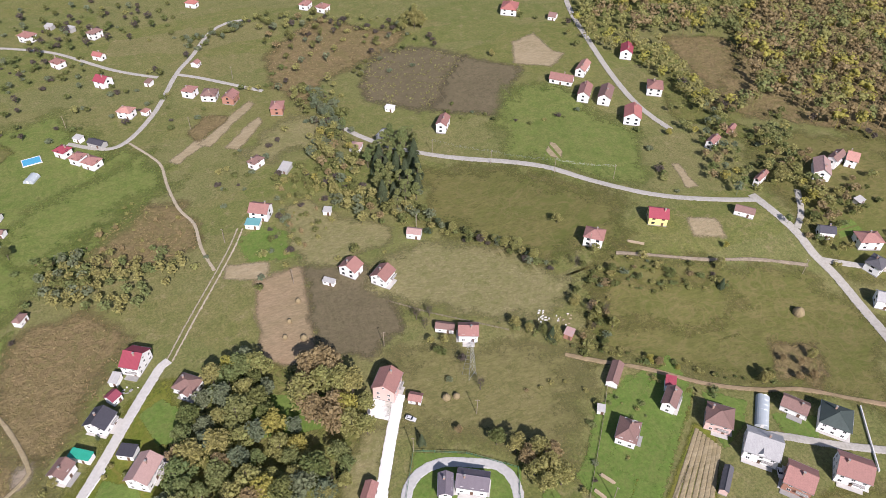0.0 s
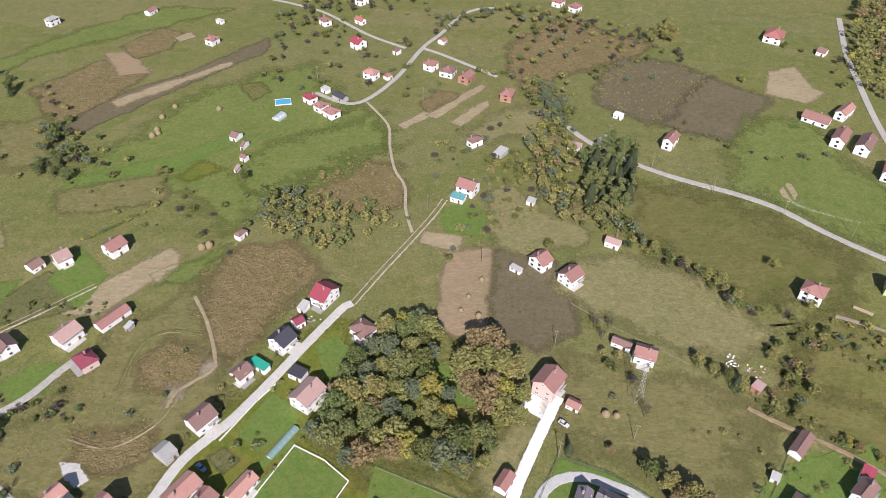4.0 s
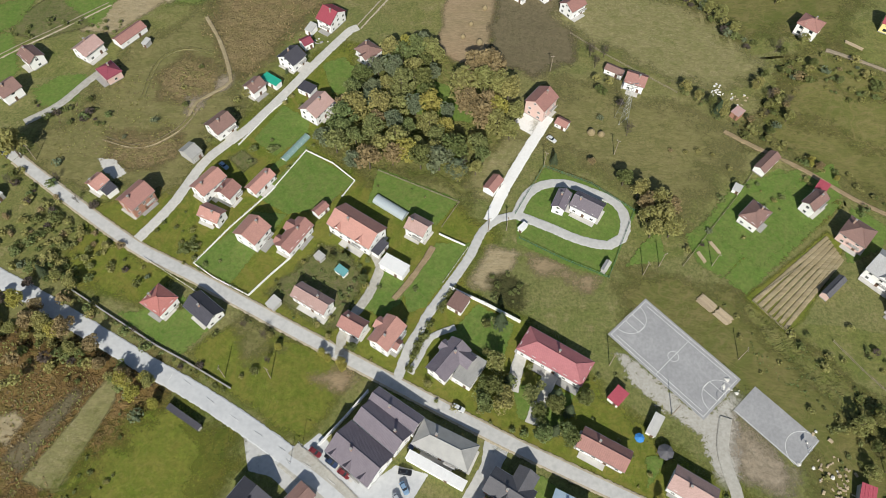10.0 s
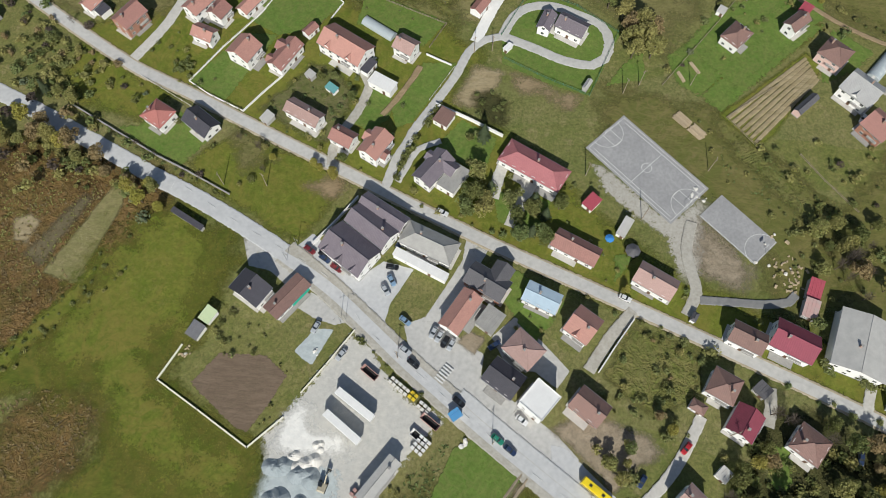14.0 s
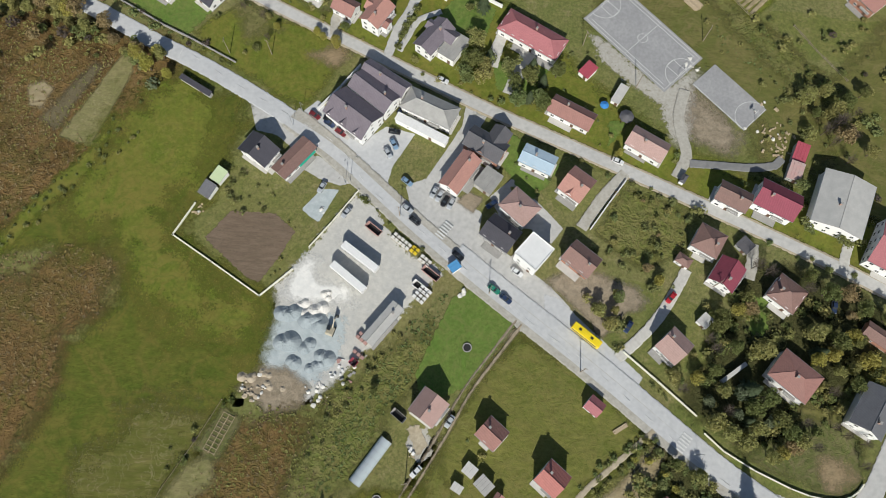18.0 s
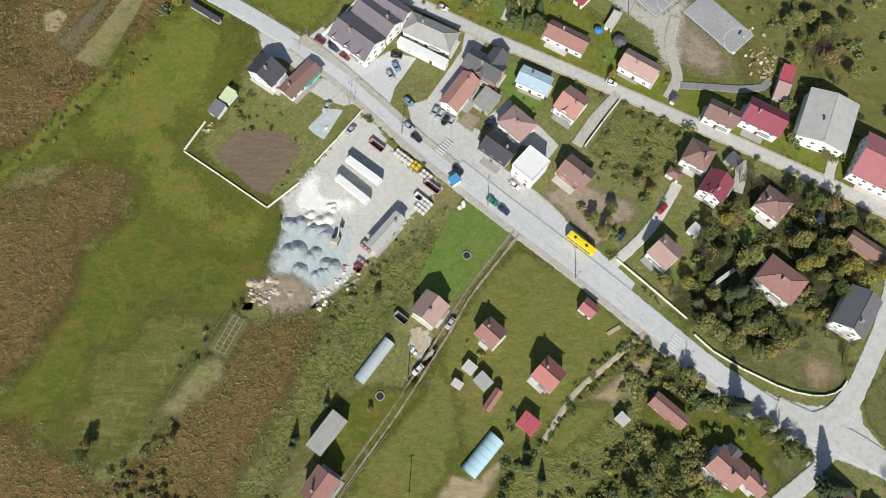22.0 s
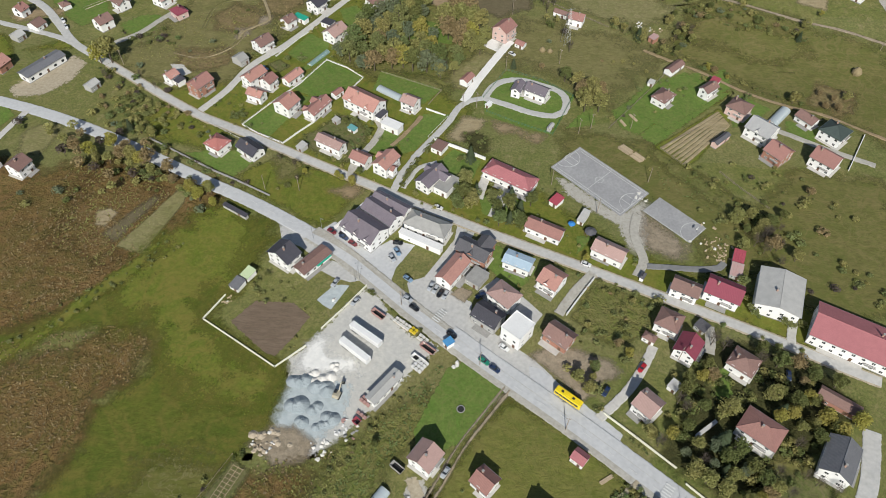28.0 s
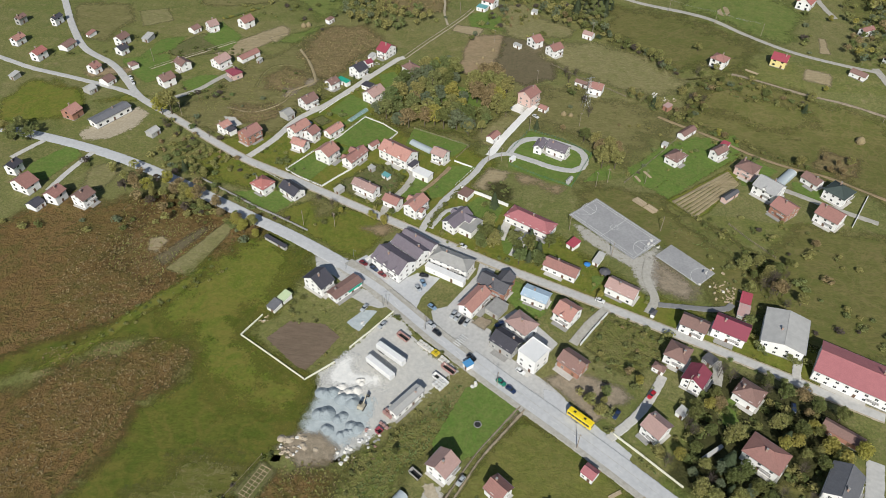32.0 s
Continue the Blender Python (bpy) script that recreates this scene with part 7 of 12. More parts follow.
house(-229.6, 217.7, 70, 8.5, 9.1, 4.4, 'gable', 'orange', 'brick')
shed(-178.1, 205.1, 65, 6.5, 5.5, 3.0, 'gable', 'sheet', 'grey')
house(-280.7, 278.1, 75, 9.1, 7.1, 5.0, 'gable', 'red', 'white')
house(-303.7, 295.0, 74, 8.6, 6.5, 4.4, 'gable', 'orange', 'white')
house(-292.5, 324.9, 78, 8.7, 4.8, 5.0, 'gable', 'anthracite', 'white')
house(-317.2, 323.1, 75, 7.6, 5.2, 4.4, 'gable', 'brown', 'grey')
shed(-269.9, 293.3, 77, 9.8, 7.3, 3.0, 'gable', 'brown', 'white')
shed(-283.5, 253.6, -19, 4.3, 5.8, 3.0, 'mono', 'sheet', 'grey')
shed(-262.6, 310.9, -20, 3.9, 6.5, 2.5, 'mono', 'redbrown', 'white')
shed(-223.2, 309.8, -14, 5.2, 7.9, 3.0, 'mono', 'sheet', 'grey')
house(-234.5, 165.3, 80, 7.4, 6.7, 5.0, 'gable', 'anthracite', 'white')
house(-221.8, 152.7, 70, 8.4, 12.0, 5.0, 'gable', 'redbrown', 'white')
house(-202.7, 145.9, 76, 8.1, 8.0, 5.4, 'gable', 'redbrown', 'white')
house(-188.2, 145.5, 69, 8.4, 8.9, 5.4, 'gable', 'brown', 'white')
shed(-210.1, 139.8, 72, 6.3, 6.8, 3.0, 'gable', 'anthracite', 'white')

# ---- trees and bushes ----
PHI = (1 + 5 ** 0.5) / 2
ICO_V = np.array([(-1, PHI, 0), (1, PHI, 0), (-1, -PHI, 0), (1, -PHI, 0), (0, -1, PHI), (0, 1, PHI), (0, -1, -PHI), (0, 1, -PHI), (PHI, 0, -1), (PHI, 0, 1), (-PHI, 0, -1), (-PHI, 0, 1)]) / (1 + PHI * PHI) ** 0.5
ICO_F = [(0, 11, 5), (0, 5, 1), (0, 1, 7), (0, 7, 10), (0, 10, 11), (1, 5, 9), (5, 11, 4), (11, 10, 2), (10, 7, 6), (7, 1, 8), (3, 9, 4), (3, 4, 2), (3, 2, 6), (3, 6, 8), (3, 8, 9), (4, 9, 5), (2, 4, 11), (6, 2, 10), (8, 6, 7), (9, 8, 1)]


def clumps(s, rng, centres, sizes, flat=0.8):
    for c, r in zip(centres, sizes):
        v = ICO_V * rng.uniform(0.65, 1.25, (12, 1)) * r * np.array((1, 1, flat)) + c
        s.add(v.tolist(), ICO_F)


def leaves(s, rng, places, size, droop=0.0):
    for c in places:
        u = rng.normal(size=3)
        u[2] = u[2] * 0.6 - droop
        u /= np.linalg.norm(u)
        w = np.cross(u, rng.normal(size=3))
        w /= np.linalg.norm(w)
        a, b = u * size * rng.uniform(0.6, 1.3), w * size * rng.uniform(0.4, 0.9)
        s.add([c - a, c - b * 0.9, c + a, c + b], [(0, 1, 2, 3)])


def trunk_shape(rng, h, r, limbs, crown_low, reach):
    s = Shape()
    lean = rng.uniform(-0.03, 0.03, 2) * h
    s.tube((0, 0, -0.3), (lean[0] * 0.5, lean[1] * 0.5, h * 0.45), r, r * 0.7, 7)
    s.tube((lean[0] * 0.5, lean[1] * 0.5, h * 0.45), (lean[0], lean[1], h * 0.9), r * 0.7, r * 0.15, 6)
    for i in range(limbs):
        z = rng.uniform(crown_low, 0.8) * h
        a = i * 2.4 + rng.uniform(-0.4, 0.4)
        k = reach * (1.1 - 0.5 * z / h)
        s.tube((lean[0] * 0.6, lean[1] * 0.6, z), (math.cos(a) * k, math.sin(a) * k, z + k * rng.uniform(0.3, 0.8)), r * 0.4, r * 0.08, 5)
    return s


def broad_crown(rng, h, low, wide, n, leaf_n, size):
    """A lumpy crown: lobes of clumps set round the limbs, with loose leaf sprays and gaps."""
    s = Shape()
    lobes = []
    for i in range(9):
        a, z = i * 2.4 + rng.uniform(-0.5, 0.5), rng.uniform(low + 0.12, 0.86)
        k = wide * rng.uniform(0.35, 0.7) * (1.15 - abs(z - (low + 1) / 2) * 1.3)
        lobes.append((math.cos(a) * k, math.sin(a) * k, z * h, wide * rng.uniform(0.34, 0.55)))
    lobes.append((0, 0, h * 0.86, wide * 0.45))
    cs, rs, ls = [], [], []
    for x, y, z, r in lobes:
        for _ in range(n // len(lobes)):
            d = rng.normal(size=3)
            d = d / np.linalg.norm(d) * r * rng.uniform(0.45, 0.9)
            cs.append(np.array((x, y, z)) + d * (1, 1, 0.75))
            rs.append(wide * rng.uniform(0.10, 0.19))
        for _ in range(leaf_n // len(lobes)):
            d = rng.normal(size=3)
            d[2] = abs(d[2]) * 0.9 if rng.random() < 0.75 else d[2]
            d = d / np.linalg.norm(d) * r * rng.uniform(0.8, 1.15)
            ls.append(np.array((x, y, z)) + d * (1, 1, 0.8))
    clumps(s, rng, cs, rs)
    leaves(s, rng, ls, size)
    return s


def conifer_crown(rng, h, wide):
    s = Shape()
    for _ in range(620):
        z = 0.08 + 0.92 * rng.random() ** 0.8
        k = wide * (1.02 - z) * rng.uniform(0.35, 1.05)
        a = rng.uniform(0, math.tau)
        c = np.array((math.cos(a) * k, math.sin(a) * k, z * h - k * 0.25))
        out = np.array((math.cos(a), math.sin(a), -0.45)) * wide * 0.2
        side = np.array((-math.sin(a), math.cos(a), 0.0)) * wide * 0.1 * rng.uniform(0.6, 1.3)
        s.add([c - out, c - side, c + out, c + side], [(0, 1, 2, 3)])
    cs = [(0, 0, z * h) for z in np.linspace(0.15, 0.85, 9)]
    clumps(s, rng, cs, [wide * 0.5 * (1 - z) for z in np.linspace(0.15, 0.85, 9)], 1.3)
    return s


def twig_crown(rng, h, low, wide):
    s = Shape()
    for i in range(150):
        z = rng.uniform(low, 0.85) * h
        a = rng.uniform(0, math.tau)
        k = wide * rng.uniform(0.3, 0.75)
        p = np.array((math.cos(a) * k * 0.5, math.sin(a) * k * 0.5, z))
        q = p + np.array((math.cos(a) * k * 0.6 + rng.uniform(-.4, .4), math.sin(a) * k * 0.6 + rng.uniform(-.4, .4), k * rng.uniform(0.2, 0.9)))
        s.tube(p, q, 0.05, 0.015, 3)
    return s


TREE_KINDS = {
    "olive": ("leaf_olive", "olive-green broadleaf tree turning in autumn", "broad"), "green": ("leaf_green", "green leafy broadleaf tree", "broad"),
    "yellow": ("leaf_yellow", "yellow-leaved autumn tree", "broad"), "rust": ("leaf_rust", "rust-brown autumn tree", "broad"),
    "conifer": ("leaf_dark", "dark green conifer", "conifer"), "bare": ("twigs", "leafless tree with bare grey branches", "bare"),
    "pine": ("leaf_pine", "grey-green broad-crowned pine", "broad"),
    "dusky": ("leaf_dusky", "dark olive-green leafy tree", "broad"),
    "poplar": ("leaf_green", "tall slender green tree", "tall"),
}
MODELS = {}


def tree(kind, x, y, h, turn=0.0, group="village trees"):
    """A tree h metres high; all of a kind are copies of two or three models."""
    model = (kind, int(abs(x * 3 + y)) % (3 if kind in ("olive", "rust", "green") else 2))
    m = pose(x, y, hill(x, y), 0, 0, turn)
    if model not in MODELS:
        rng = np.random.default_rng(len(kind) * 31 + model[1] * 7 + 5)
        mat, label, form = TREE_KINDS[kind]
        if form == "broad":
            w = 3.4 + 0.5 * model[1]
            t, c = trunk_shape(rng, 10, 0.24, 7, 0.3, 2.2), broad_crown(rng, 10, 0.22, w, 70, 760, 0.42)
        elif form == "tall":
            t, c = trunk_shape(rng, 10, 0.2, 6, 0.3, 1.0), broad_crown(rng, 10, 0.15, 1.9, 70, 600, 0.36)
        elif form == "conifer":
            t, c = Shape().tube((0, 0, -0.3), (0, 0, 9.4), 0.2, 0.03, 7), conifer_crown(rng, 10, 3.2)
        else:
            t, c = trunk_shape(rng, 10, 0.2, 14, 0.25, 3.0), twig_crown(rng, 10, 0.35, 3.2)
        ob = new("conifer" if form == "conifer" else "tree", t.mesh("trunk", "bark"))
        tagged(ob, label + " standing on the grass", "tree", group)
        part("crown", c, mat, ob)
        MODELS[model] = ob
        ob.matrix_world = m @ Matrix.Diagonal((h / 10, h / 10, h / 10, 1))
        return ob
    ob = copy_thing(MODELS[model], m)
    k = h / 10
    ob.matrix_basis = m @ Matrix.Diagonal((k, k, k, 1))
    ob["group"] = group
    return ob


BUSH_WORDS = {"olive": "olive-green garden bush", "green": "leafy green bush", "yellow": "bright yellow autumn bush", "rust": "brown withered bush", "conifer": "dark evergreen bush", "pine": "grey-green evergreen bush"}


def bush(kind, x, y, h, turn=0.0):
    model = ("bush " + kind, int(abs(x * 3 + y)) % 2)
    m = pose(x, y, hill(x, y), 0, 0, turn) @ Matrix.Diagonal((h / 2, h / 2, h / 2, 1))
    if model not in MODELS:
        rng = np.random.default_rng(len(kind) * 17 + model[1])
        s = Shape()
        cs = [(math.cos(a) * k, math.sin(a) * k, z) for a, k, z in zip(rng.uniform(0, 6.3, 16), rng.uniform(0, 0.9, 16), rng.uniform(0.3, 1.5, 16))]
        clumps(s, rng, cs, rng.uniform(0.25, 0.5, 16))
        leaves(s, rng, [np.array(cs[i % 16]) + rng.normal(size=3) * 0.36 for i in range(190)], 0.24)
        ob = new("bush", s.mesh("bush", TREE_KINDS[kind][0]))
        tagged(ob, BUSH_WORDS[kind] + " rooted in the ground", "bush", "village bushes")
        MODELS[model] = ob
        ob.matrix_world = m
        return ob
    ob = copy_thing(MODELS[model], m)
    ob.matrix_basis = m
    return ob


def clear_of(x, y, r):
    for fx, fy, fr in FOOT:
        if (x - fx) ** 2 + (y - fy) ** 2 < (fr + r) ** 2:
            return False
    for line, half in ROADS_AT:
        for q in line[::2]:
            if (x - q[0]) ** 2 + (y - q[1]) ** 2 < (half + r) ** 2:
                return False
    return True


def scatter(ring, gap, seed, room):
    rnd = random.Random(seed)
    xs, ys = [p[0] for p in ring], [p[1] for p in ring]
    got = []
    tries = int((max(xs) - min(xs)) * (max(ys) - min(ys)) / gap / gap * 6) + 20
    for _ in range(tries):
        x, y = rnd.uniform(min(xs), max(xs)), rnd.uniform(min(ys), max(ys))
        if inside(x, y, ring) and all((x - a) ** 2 + (y - b) ** 2 > gap * gap for a, b in got) and clear_of(x, y, room):
            got.append((x, y))
    return got, rnd


def wood(kinds, ring, gap, low, high, seed, group="woodland trees"):
    """Trees of the kinds named in a string, spread at random inside a ring of plan points."""
    got, rnd = scatter(ring, gap, seed, 1.0)
    for x, y in got:
        tree(rnd.choice(kinds.split()), x, y, rnd.uniform(low, high), rnd.uniform(0, 360), group)


def scrub(kinds, ring, gap, low, high, seed):
    got, rnd = scatter(ring, gap, seed, 0.4)
    for x, y in got:
        bush(rnd.choice(kinds.split()), x, y, rnd.uniform(low, high), rnd.uniform(0, 360))


def join_crowns(name, label, kinds, places, low, high, seed):
    rnd, rng, shapes = random.Random(seed), np.random.default_rng(seed), {}
    for x, y in places:
        h, kind = rnd.uniform(low, high), rnd.choice(kinds.split())
        s = shapes.setdefault(kind, Shape())
        z = hill(x, y)
        if h > 3:
            s.tube((x, y, z - 0.2), (x, y, z + h * 0.6), h * 0.018, h * 0.01, 5)
        w = h * rnd.uniform(0.24, 0.36) if h > 4 else h * rnd.uniform(0.4, 0.65)
        n, mid = 12, 0.66 if h > 4 else 0.45
        d = rng.normal(size=(n, 3))
        d /= np.linalg.norm(d, axis=1)[:, None]
        cs = np.array((x, y, z + h * mid)) + d * np.array((w, w, h * 0.26)) * rng.uniform(0.4, 0.95, (n, 1))
        clumps(s, rng, cs, rng.uniform(0.24, 0.44, n) * w)
        d = rng.normal(size=(50, 3))
        d[:, 2] = np.abs(d[:, 2])
        d /= np.linalg.norm(d, axis=1)[:, None]
        leaves(s, rng, np.array((x, y, z + h * mid)) + d * np.array((w * 1.15, w * 1.15, h * 0.34)), min(0.6, h * 0.12))
    for kind, s in shapes.items():
        tagged(new(name, s.mesh(name, kind)), label, "wood", kind="stuff")


def far_wood(name, label, kinds, ring, gap, low, high, seed, skip=()):
    """A wood seen from far off: many crowns joined into one mesh for each leaf colour."""
    got, _ = scatter(ring, gap, seed, 0.5)
    join_crowns(name, label, kinds, [q for q in got if not any(inside(*q, r) for r in skip)], low, high, seed)


def hedgerow(kinds, pts, gap, spread, low, high, seed):
    """Shrubs and small trees strewn along a field boundary."""
    rnd = random.Random(seed)
    got = [(q.x + rnd.gauss(0, spread), q.y + rnd.gauss(0, spread)) for q in smooth_line(pts, gap) if rnd.random() < 0.8]
    join_crowns("hedgerow", "straggling shrubs along a field boundary", kinds, [q for q in got if clear_of(*q, 1.0)], low, high, seed)


def tufts(name, label, material, ring, count, low, high, seed):
    """Rough weeds and tussocks: small leaning blades, one mesh."""
    rnd, s = random.Random(seed), Shape()
    xs, ys = [p[0] for p in ring], [p[1] for p in ring]
    for _ in range(count * 6):
        if len(s.f) > count * 5:
            break
        x, y = rnd.uniform(min(xs), max(xs)), rnd.uniform(min(ys), max(ys))
        if not inside(x, y, ring) or noise.noise((x / 9, y / 9, seed)) < rnd.uniform(-0.6, 0.5) or not clear_of(x, y, 0.3):
            continue
        z, h = hill(x, y), rnd.uniform(low, high)
        for i in range(5):
            a = rnd.uniform(0, 6.28)
            k, w = h * rnd.uniform(0.5, 1.1), h * rnd.uniform(0.3, 0.6)
            ox, oy = x + rnd.uniform(-0.5, 0.5) * h, y + rnd.uniform(-0.5, 0.5) * h
            s.add([(ox - math.sin(a) * w, oy + math.cos(a) * w, z), (ox + math.sin(a) * w, oy - math.cos(a) * w, z), (ox + math.cos(a) * k, oy + math.sin(a) * k, z + h * rnd.uniform(0.5, 1.0))], [(0, 1, 2)])
    return tagged(new(name, s.mesh(name, material)), label, "weeds", kind="stuff")


# ---- fences, walls, poles ----
def wall_line(label, height, thick, material, pts, name="garden_wall"):
    """A solid wall along plan points with a coping."""
    th = thing(name, label, "wall", Matrix(), "garden walls")
    for (x1, y1), (x2, y2) in zip(pts, pts[1:]):
        L, a = math.hypot(x2 - x1, y2 - y1), math.atan2(y2 - y1, x2 - x1)
        cx, cy = (x1 + x2) / 2, (y1 + y2) / 2
        z = hill(cx, cy)
        part("wall_panel", Shape().box(cx, cy, z - 0.3, L, thick, height + 0.3, a), material, th)
        part("coping", Shape().box(cx, cy, z + height, L + thick, thick + 0.12, 0.08, a), {"wall_white": "frame_white", "plot_wall": "plot_wall"}.get(material, "plinth"), th)
    return th


FENCE_POSTS = {}


def fence(label, height, material, pts, gap=3.0, rails=2, low_wall=False):
    """Posts and rails along plan points."""
    th = thing("fence", label, "fence", Matrix(), "garden fences")
    if (height, material) not in FENCE_POSTS:
        FENCE_POSTS[height, material] = Shape().box(0, 0, -0.3, 0.16, 0.16, height + 0.3).box(0, 0, height, 0.22, 0.22, 0.06).mesh("post", material)
    for (x1, y1), (x2, y2) in zip(pts, pts[1:]):
        L, a = math.hypot(x2 - x1, y2 - y1), math.atan2(y2 - y1, x2 - x1)
        n = max(int(L / gap), 1)
        for i in range(n + (pts[-1] == (x2, y2))):
            x, y = x1 + (x2 - x1) * i / n, y1 + (y2 - y1) * i / n
            p = part("post", FENCE_POSTS[height, material], None, th)
            p.location, p.rotation_euler = (x, y, hill(x, y)), (0, 0, a)
        cx, cy = (x1 + x2) / 2, (y1 + y2) / 2
        z = hill(cx, cy)
        for r in range(rails):
            part("rail", Shape().box(cx, cy, z + height * (r + 0.8) / rails - 0.1, L, 0.07, 0.12, a), material, th)
        if low_wall:
            part("kerb_wall", Shape().box(cx, cy, z - 0.3, L, 0.25, 0.75, a), "wall_white", th)
    return th


POLE_MODEL = []


def pole(x, y, turn=0.0, h=9.0):
    m = pose(x, y, hill(x, y), 0, 0, turn)
    if not POLE_MODEL:
        ob = new("power_pole", Shape().tube((0, 0, -0.4), (0, 0, h), 0.16, 0.1, 8).mesh("power_pole", "wood_pole"))
        tagged(ob, "weathered wooden power pole with a crossarm", "pole", "power poles")
        part("crossarm", Shape().box(0, 0, h - 0.6, 1.6, 0.12, 0.14), "wood_pole", ob)
        knobs = Shape()
        for i in (-0.7, 0.0, 0.7):
            knobs.tube((i, 0, h - 0.46), (i, 0, h - 0.25), 0.05, 0.03, 6)
        tagged(part("insulators", knobs, "frame_white", ob, "three white insulators"), kind="stuff")
        POLE_MODEL.append(ob)
        ob.matrix_world = m
        return ob
    return copy_thing(POLE_MODEL[0], m)


def wires(*ends):
    """Sagging wires between pole tops, three side by side."""
    th = thing("power_line", "thin sagging overhead power wires", "power line", Matrix(), "power lines")
    for (x1, y1), (x2, y2) in zip(ends, ends[1:]):
        d = Vector((x2 - x1, y2 - y1)).normalized()
        for off in (-0.7, 0.0, 0.7):
            ring, k = [], 9
            for i in range(k):
                t = i / (k - 1)
                x, y = x1 + (x2 - x1) * t - d.y * off, y1 + (y2 - y1) * t + d.x * off
                z = hill(x1, y1) * (1 - t) + hill(x2, y2) * t + 8.75 - 4 * t * (1 - t) * 1.1
                ring += [(x - d.y * 0.012, y + d.x * 0.012, z), (x + d.y * 0.012, y - d.x * 0.012, z), (x, y, z + 0.02)]
            s = Shape().add(ring, [(3 * i + a, 3 * i + b, 3 * i + 3 + b, 3 * i + 3 + a) for i in range(k - 1) for a, b in ((0, 1), (1, 2), (2, 0))])
            part("wire", s, "steel", th)


# ---- vehicles ----
CAR_MODELS = {}
CAR_TONES = {"silver": (0.50, 0.52, 0.54), "dark blue": (0.03, 0.05, 0.11), "black": (0.02, 0.02, 0.022), "white": (0.78, 0.78, 0.77), "dark red": (0.20, 0.03, 0.035), "green": (0.03, 0.25, 0.16), "pale blue": (0.24, 0.36, 0.50), "red": (0.50, 0.03, 0.04)}
for tone, c in CAR_TONES.items():
    mt, n, l, p = nodes_of("paint_" + tone)
    p.inputs["Base Color"].default_value, p.inputs["Roughness"].default_value, p.inputs["Metallic"].default_value = (*c, 1), 0.28, 0.25
    p.inputs["Coat Weight"].default_value = 0.6
plain("tyre", (0.02, 0.02, 0.02), (0.03, 0.03, 0.03), 0.9)
plain("lamp_red", (0.45, 0.02, 0.02), (0.4, 0.02, 0.02), 0.3)
plain("lamp_clear", (0.7, 0.7, 0.68), (0.65, 0.65, 0.62), 0.2)


def loft(sections):
    """A closed hull through cross-sections of equal length."""
    s, k = Shape(), len(sections[0])
    vs = [p for sec in sections for p in sec]
    fs = [(i * k + j, i * k + (j + 1) % k, (i + 1) * k + (j + 1) % k, (i + 1) * k + j) for i in range(len(sections) - 1) for j in range(k)]
    fs += [tuple(reversed(range(k))), tuple(range((len(sections) - 1) * k, len(sections) * k))]
    return s.add(vs, fs)


def hull(stations, low):
    """Stations of x, half width, top height: a body with rounded shoulders."""
    return loft([[(x, -w, low + 0.1), (x, -w * 0.94, low), (x, w * 0.94, low), (x, w, low + 0.1), (x, w, h - 0.16), (x, w * 0.88, h), (x, -w * 0.88, h), (x, -w, h - 0.16)] for x, w, h in stations])


def wheel_parts(ob, x, y, r, wide):
    t = part("wheel", Shape().tube((x, y - wide / 2, r), (x, y + wide / 2, r), r, r, 14), "tyre", ob)
    part("rim", Shape().tube((x, y - wide / 2 - 0.01, r), (x, y + wide / 2 + 0.01, r), r * 0.6, r * 0.6, 10), "steel", t)


def car(x, y, turn, tone):
    m = pose(x, y, hill(x, y) + road_layer[0], 0, 0, turn)
    if tone not in CAR_MODELS:
        ob = new("car", hull([(-2.1, 0.70, 0.75), (-2.0, 0.83, 0.95), (-0.9, 0.86, 1.0), (0.8, 0.86, 0.98), (1.85, 0.82, 0.86), (2.1, 0.68, 0.66)], 0.22).mesh("car", "paint_" + tone))
        tagged(ob, tone + " hatchback car parked on the paving", "car", "parked cars")
        part("cabin_glass", loft([[(x0, -w, 0.9), (x0, w, 0.9), (x1, w * 0.84, z), (x1, -w * 0.84, z)] for x0, x1, w, z in ((-1.75, -1.5, 0.78, 0.98), (-1.5, -1.2, 0.8, 1.38), (0.2, 0.15, 0.8, 1.42), (1.0, 0.75, 0.78, 1.0))]), "glass_dark", ob)
        part("roof", loft([[(x0, -0.66, 1.39), (x0, 0.66, 1.39), (x0, 0.58, 1.46), (x0, -0.58, 1.46)] for x0 in (-1.25, 0.2)]), "paint_" + tone, ob)
        for sx in (-1.3, 1.3):
            for sy in (-0.76, 0.76):
                wheel_parts(ob, sx, sy, 0.31, 0.2)
        for sy in (-0.6, 0.6):
            part("headlight", Shape().box(2.02, sy, 0.58, 0.14, 0.3, 0.14), "lamp_clear", ob)
            part("tail_light", Shape().box(-2.07, sy, 0.68, 0.08, 0.26, 0.18), "lamp_red", ob)
        CAR_MODELS[tone] = ob
        ob.matrix_world = m
        return ob
    return copy_thing(CAR_MODELS[tone], m)


# ---- sports courts ----
plain("court_face", (0.385, 0.380, 0.380), (0.300, 0.298, 0.300), 0.9, 0.1, 0.9, dirt=0.5)
plain("net", (0.55, 0.56, 0.56), (0.45, 0.46, 0.46), 0.8)


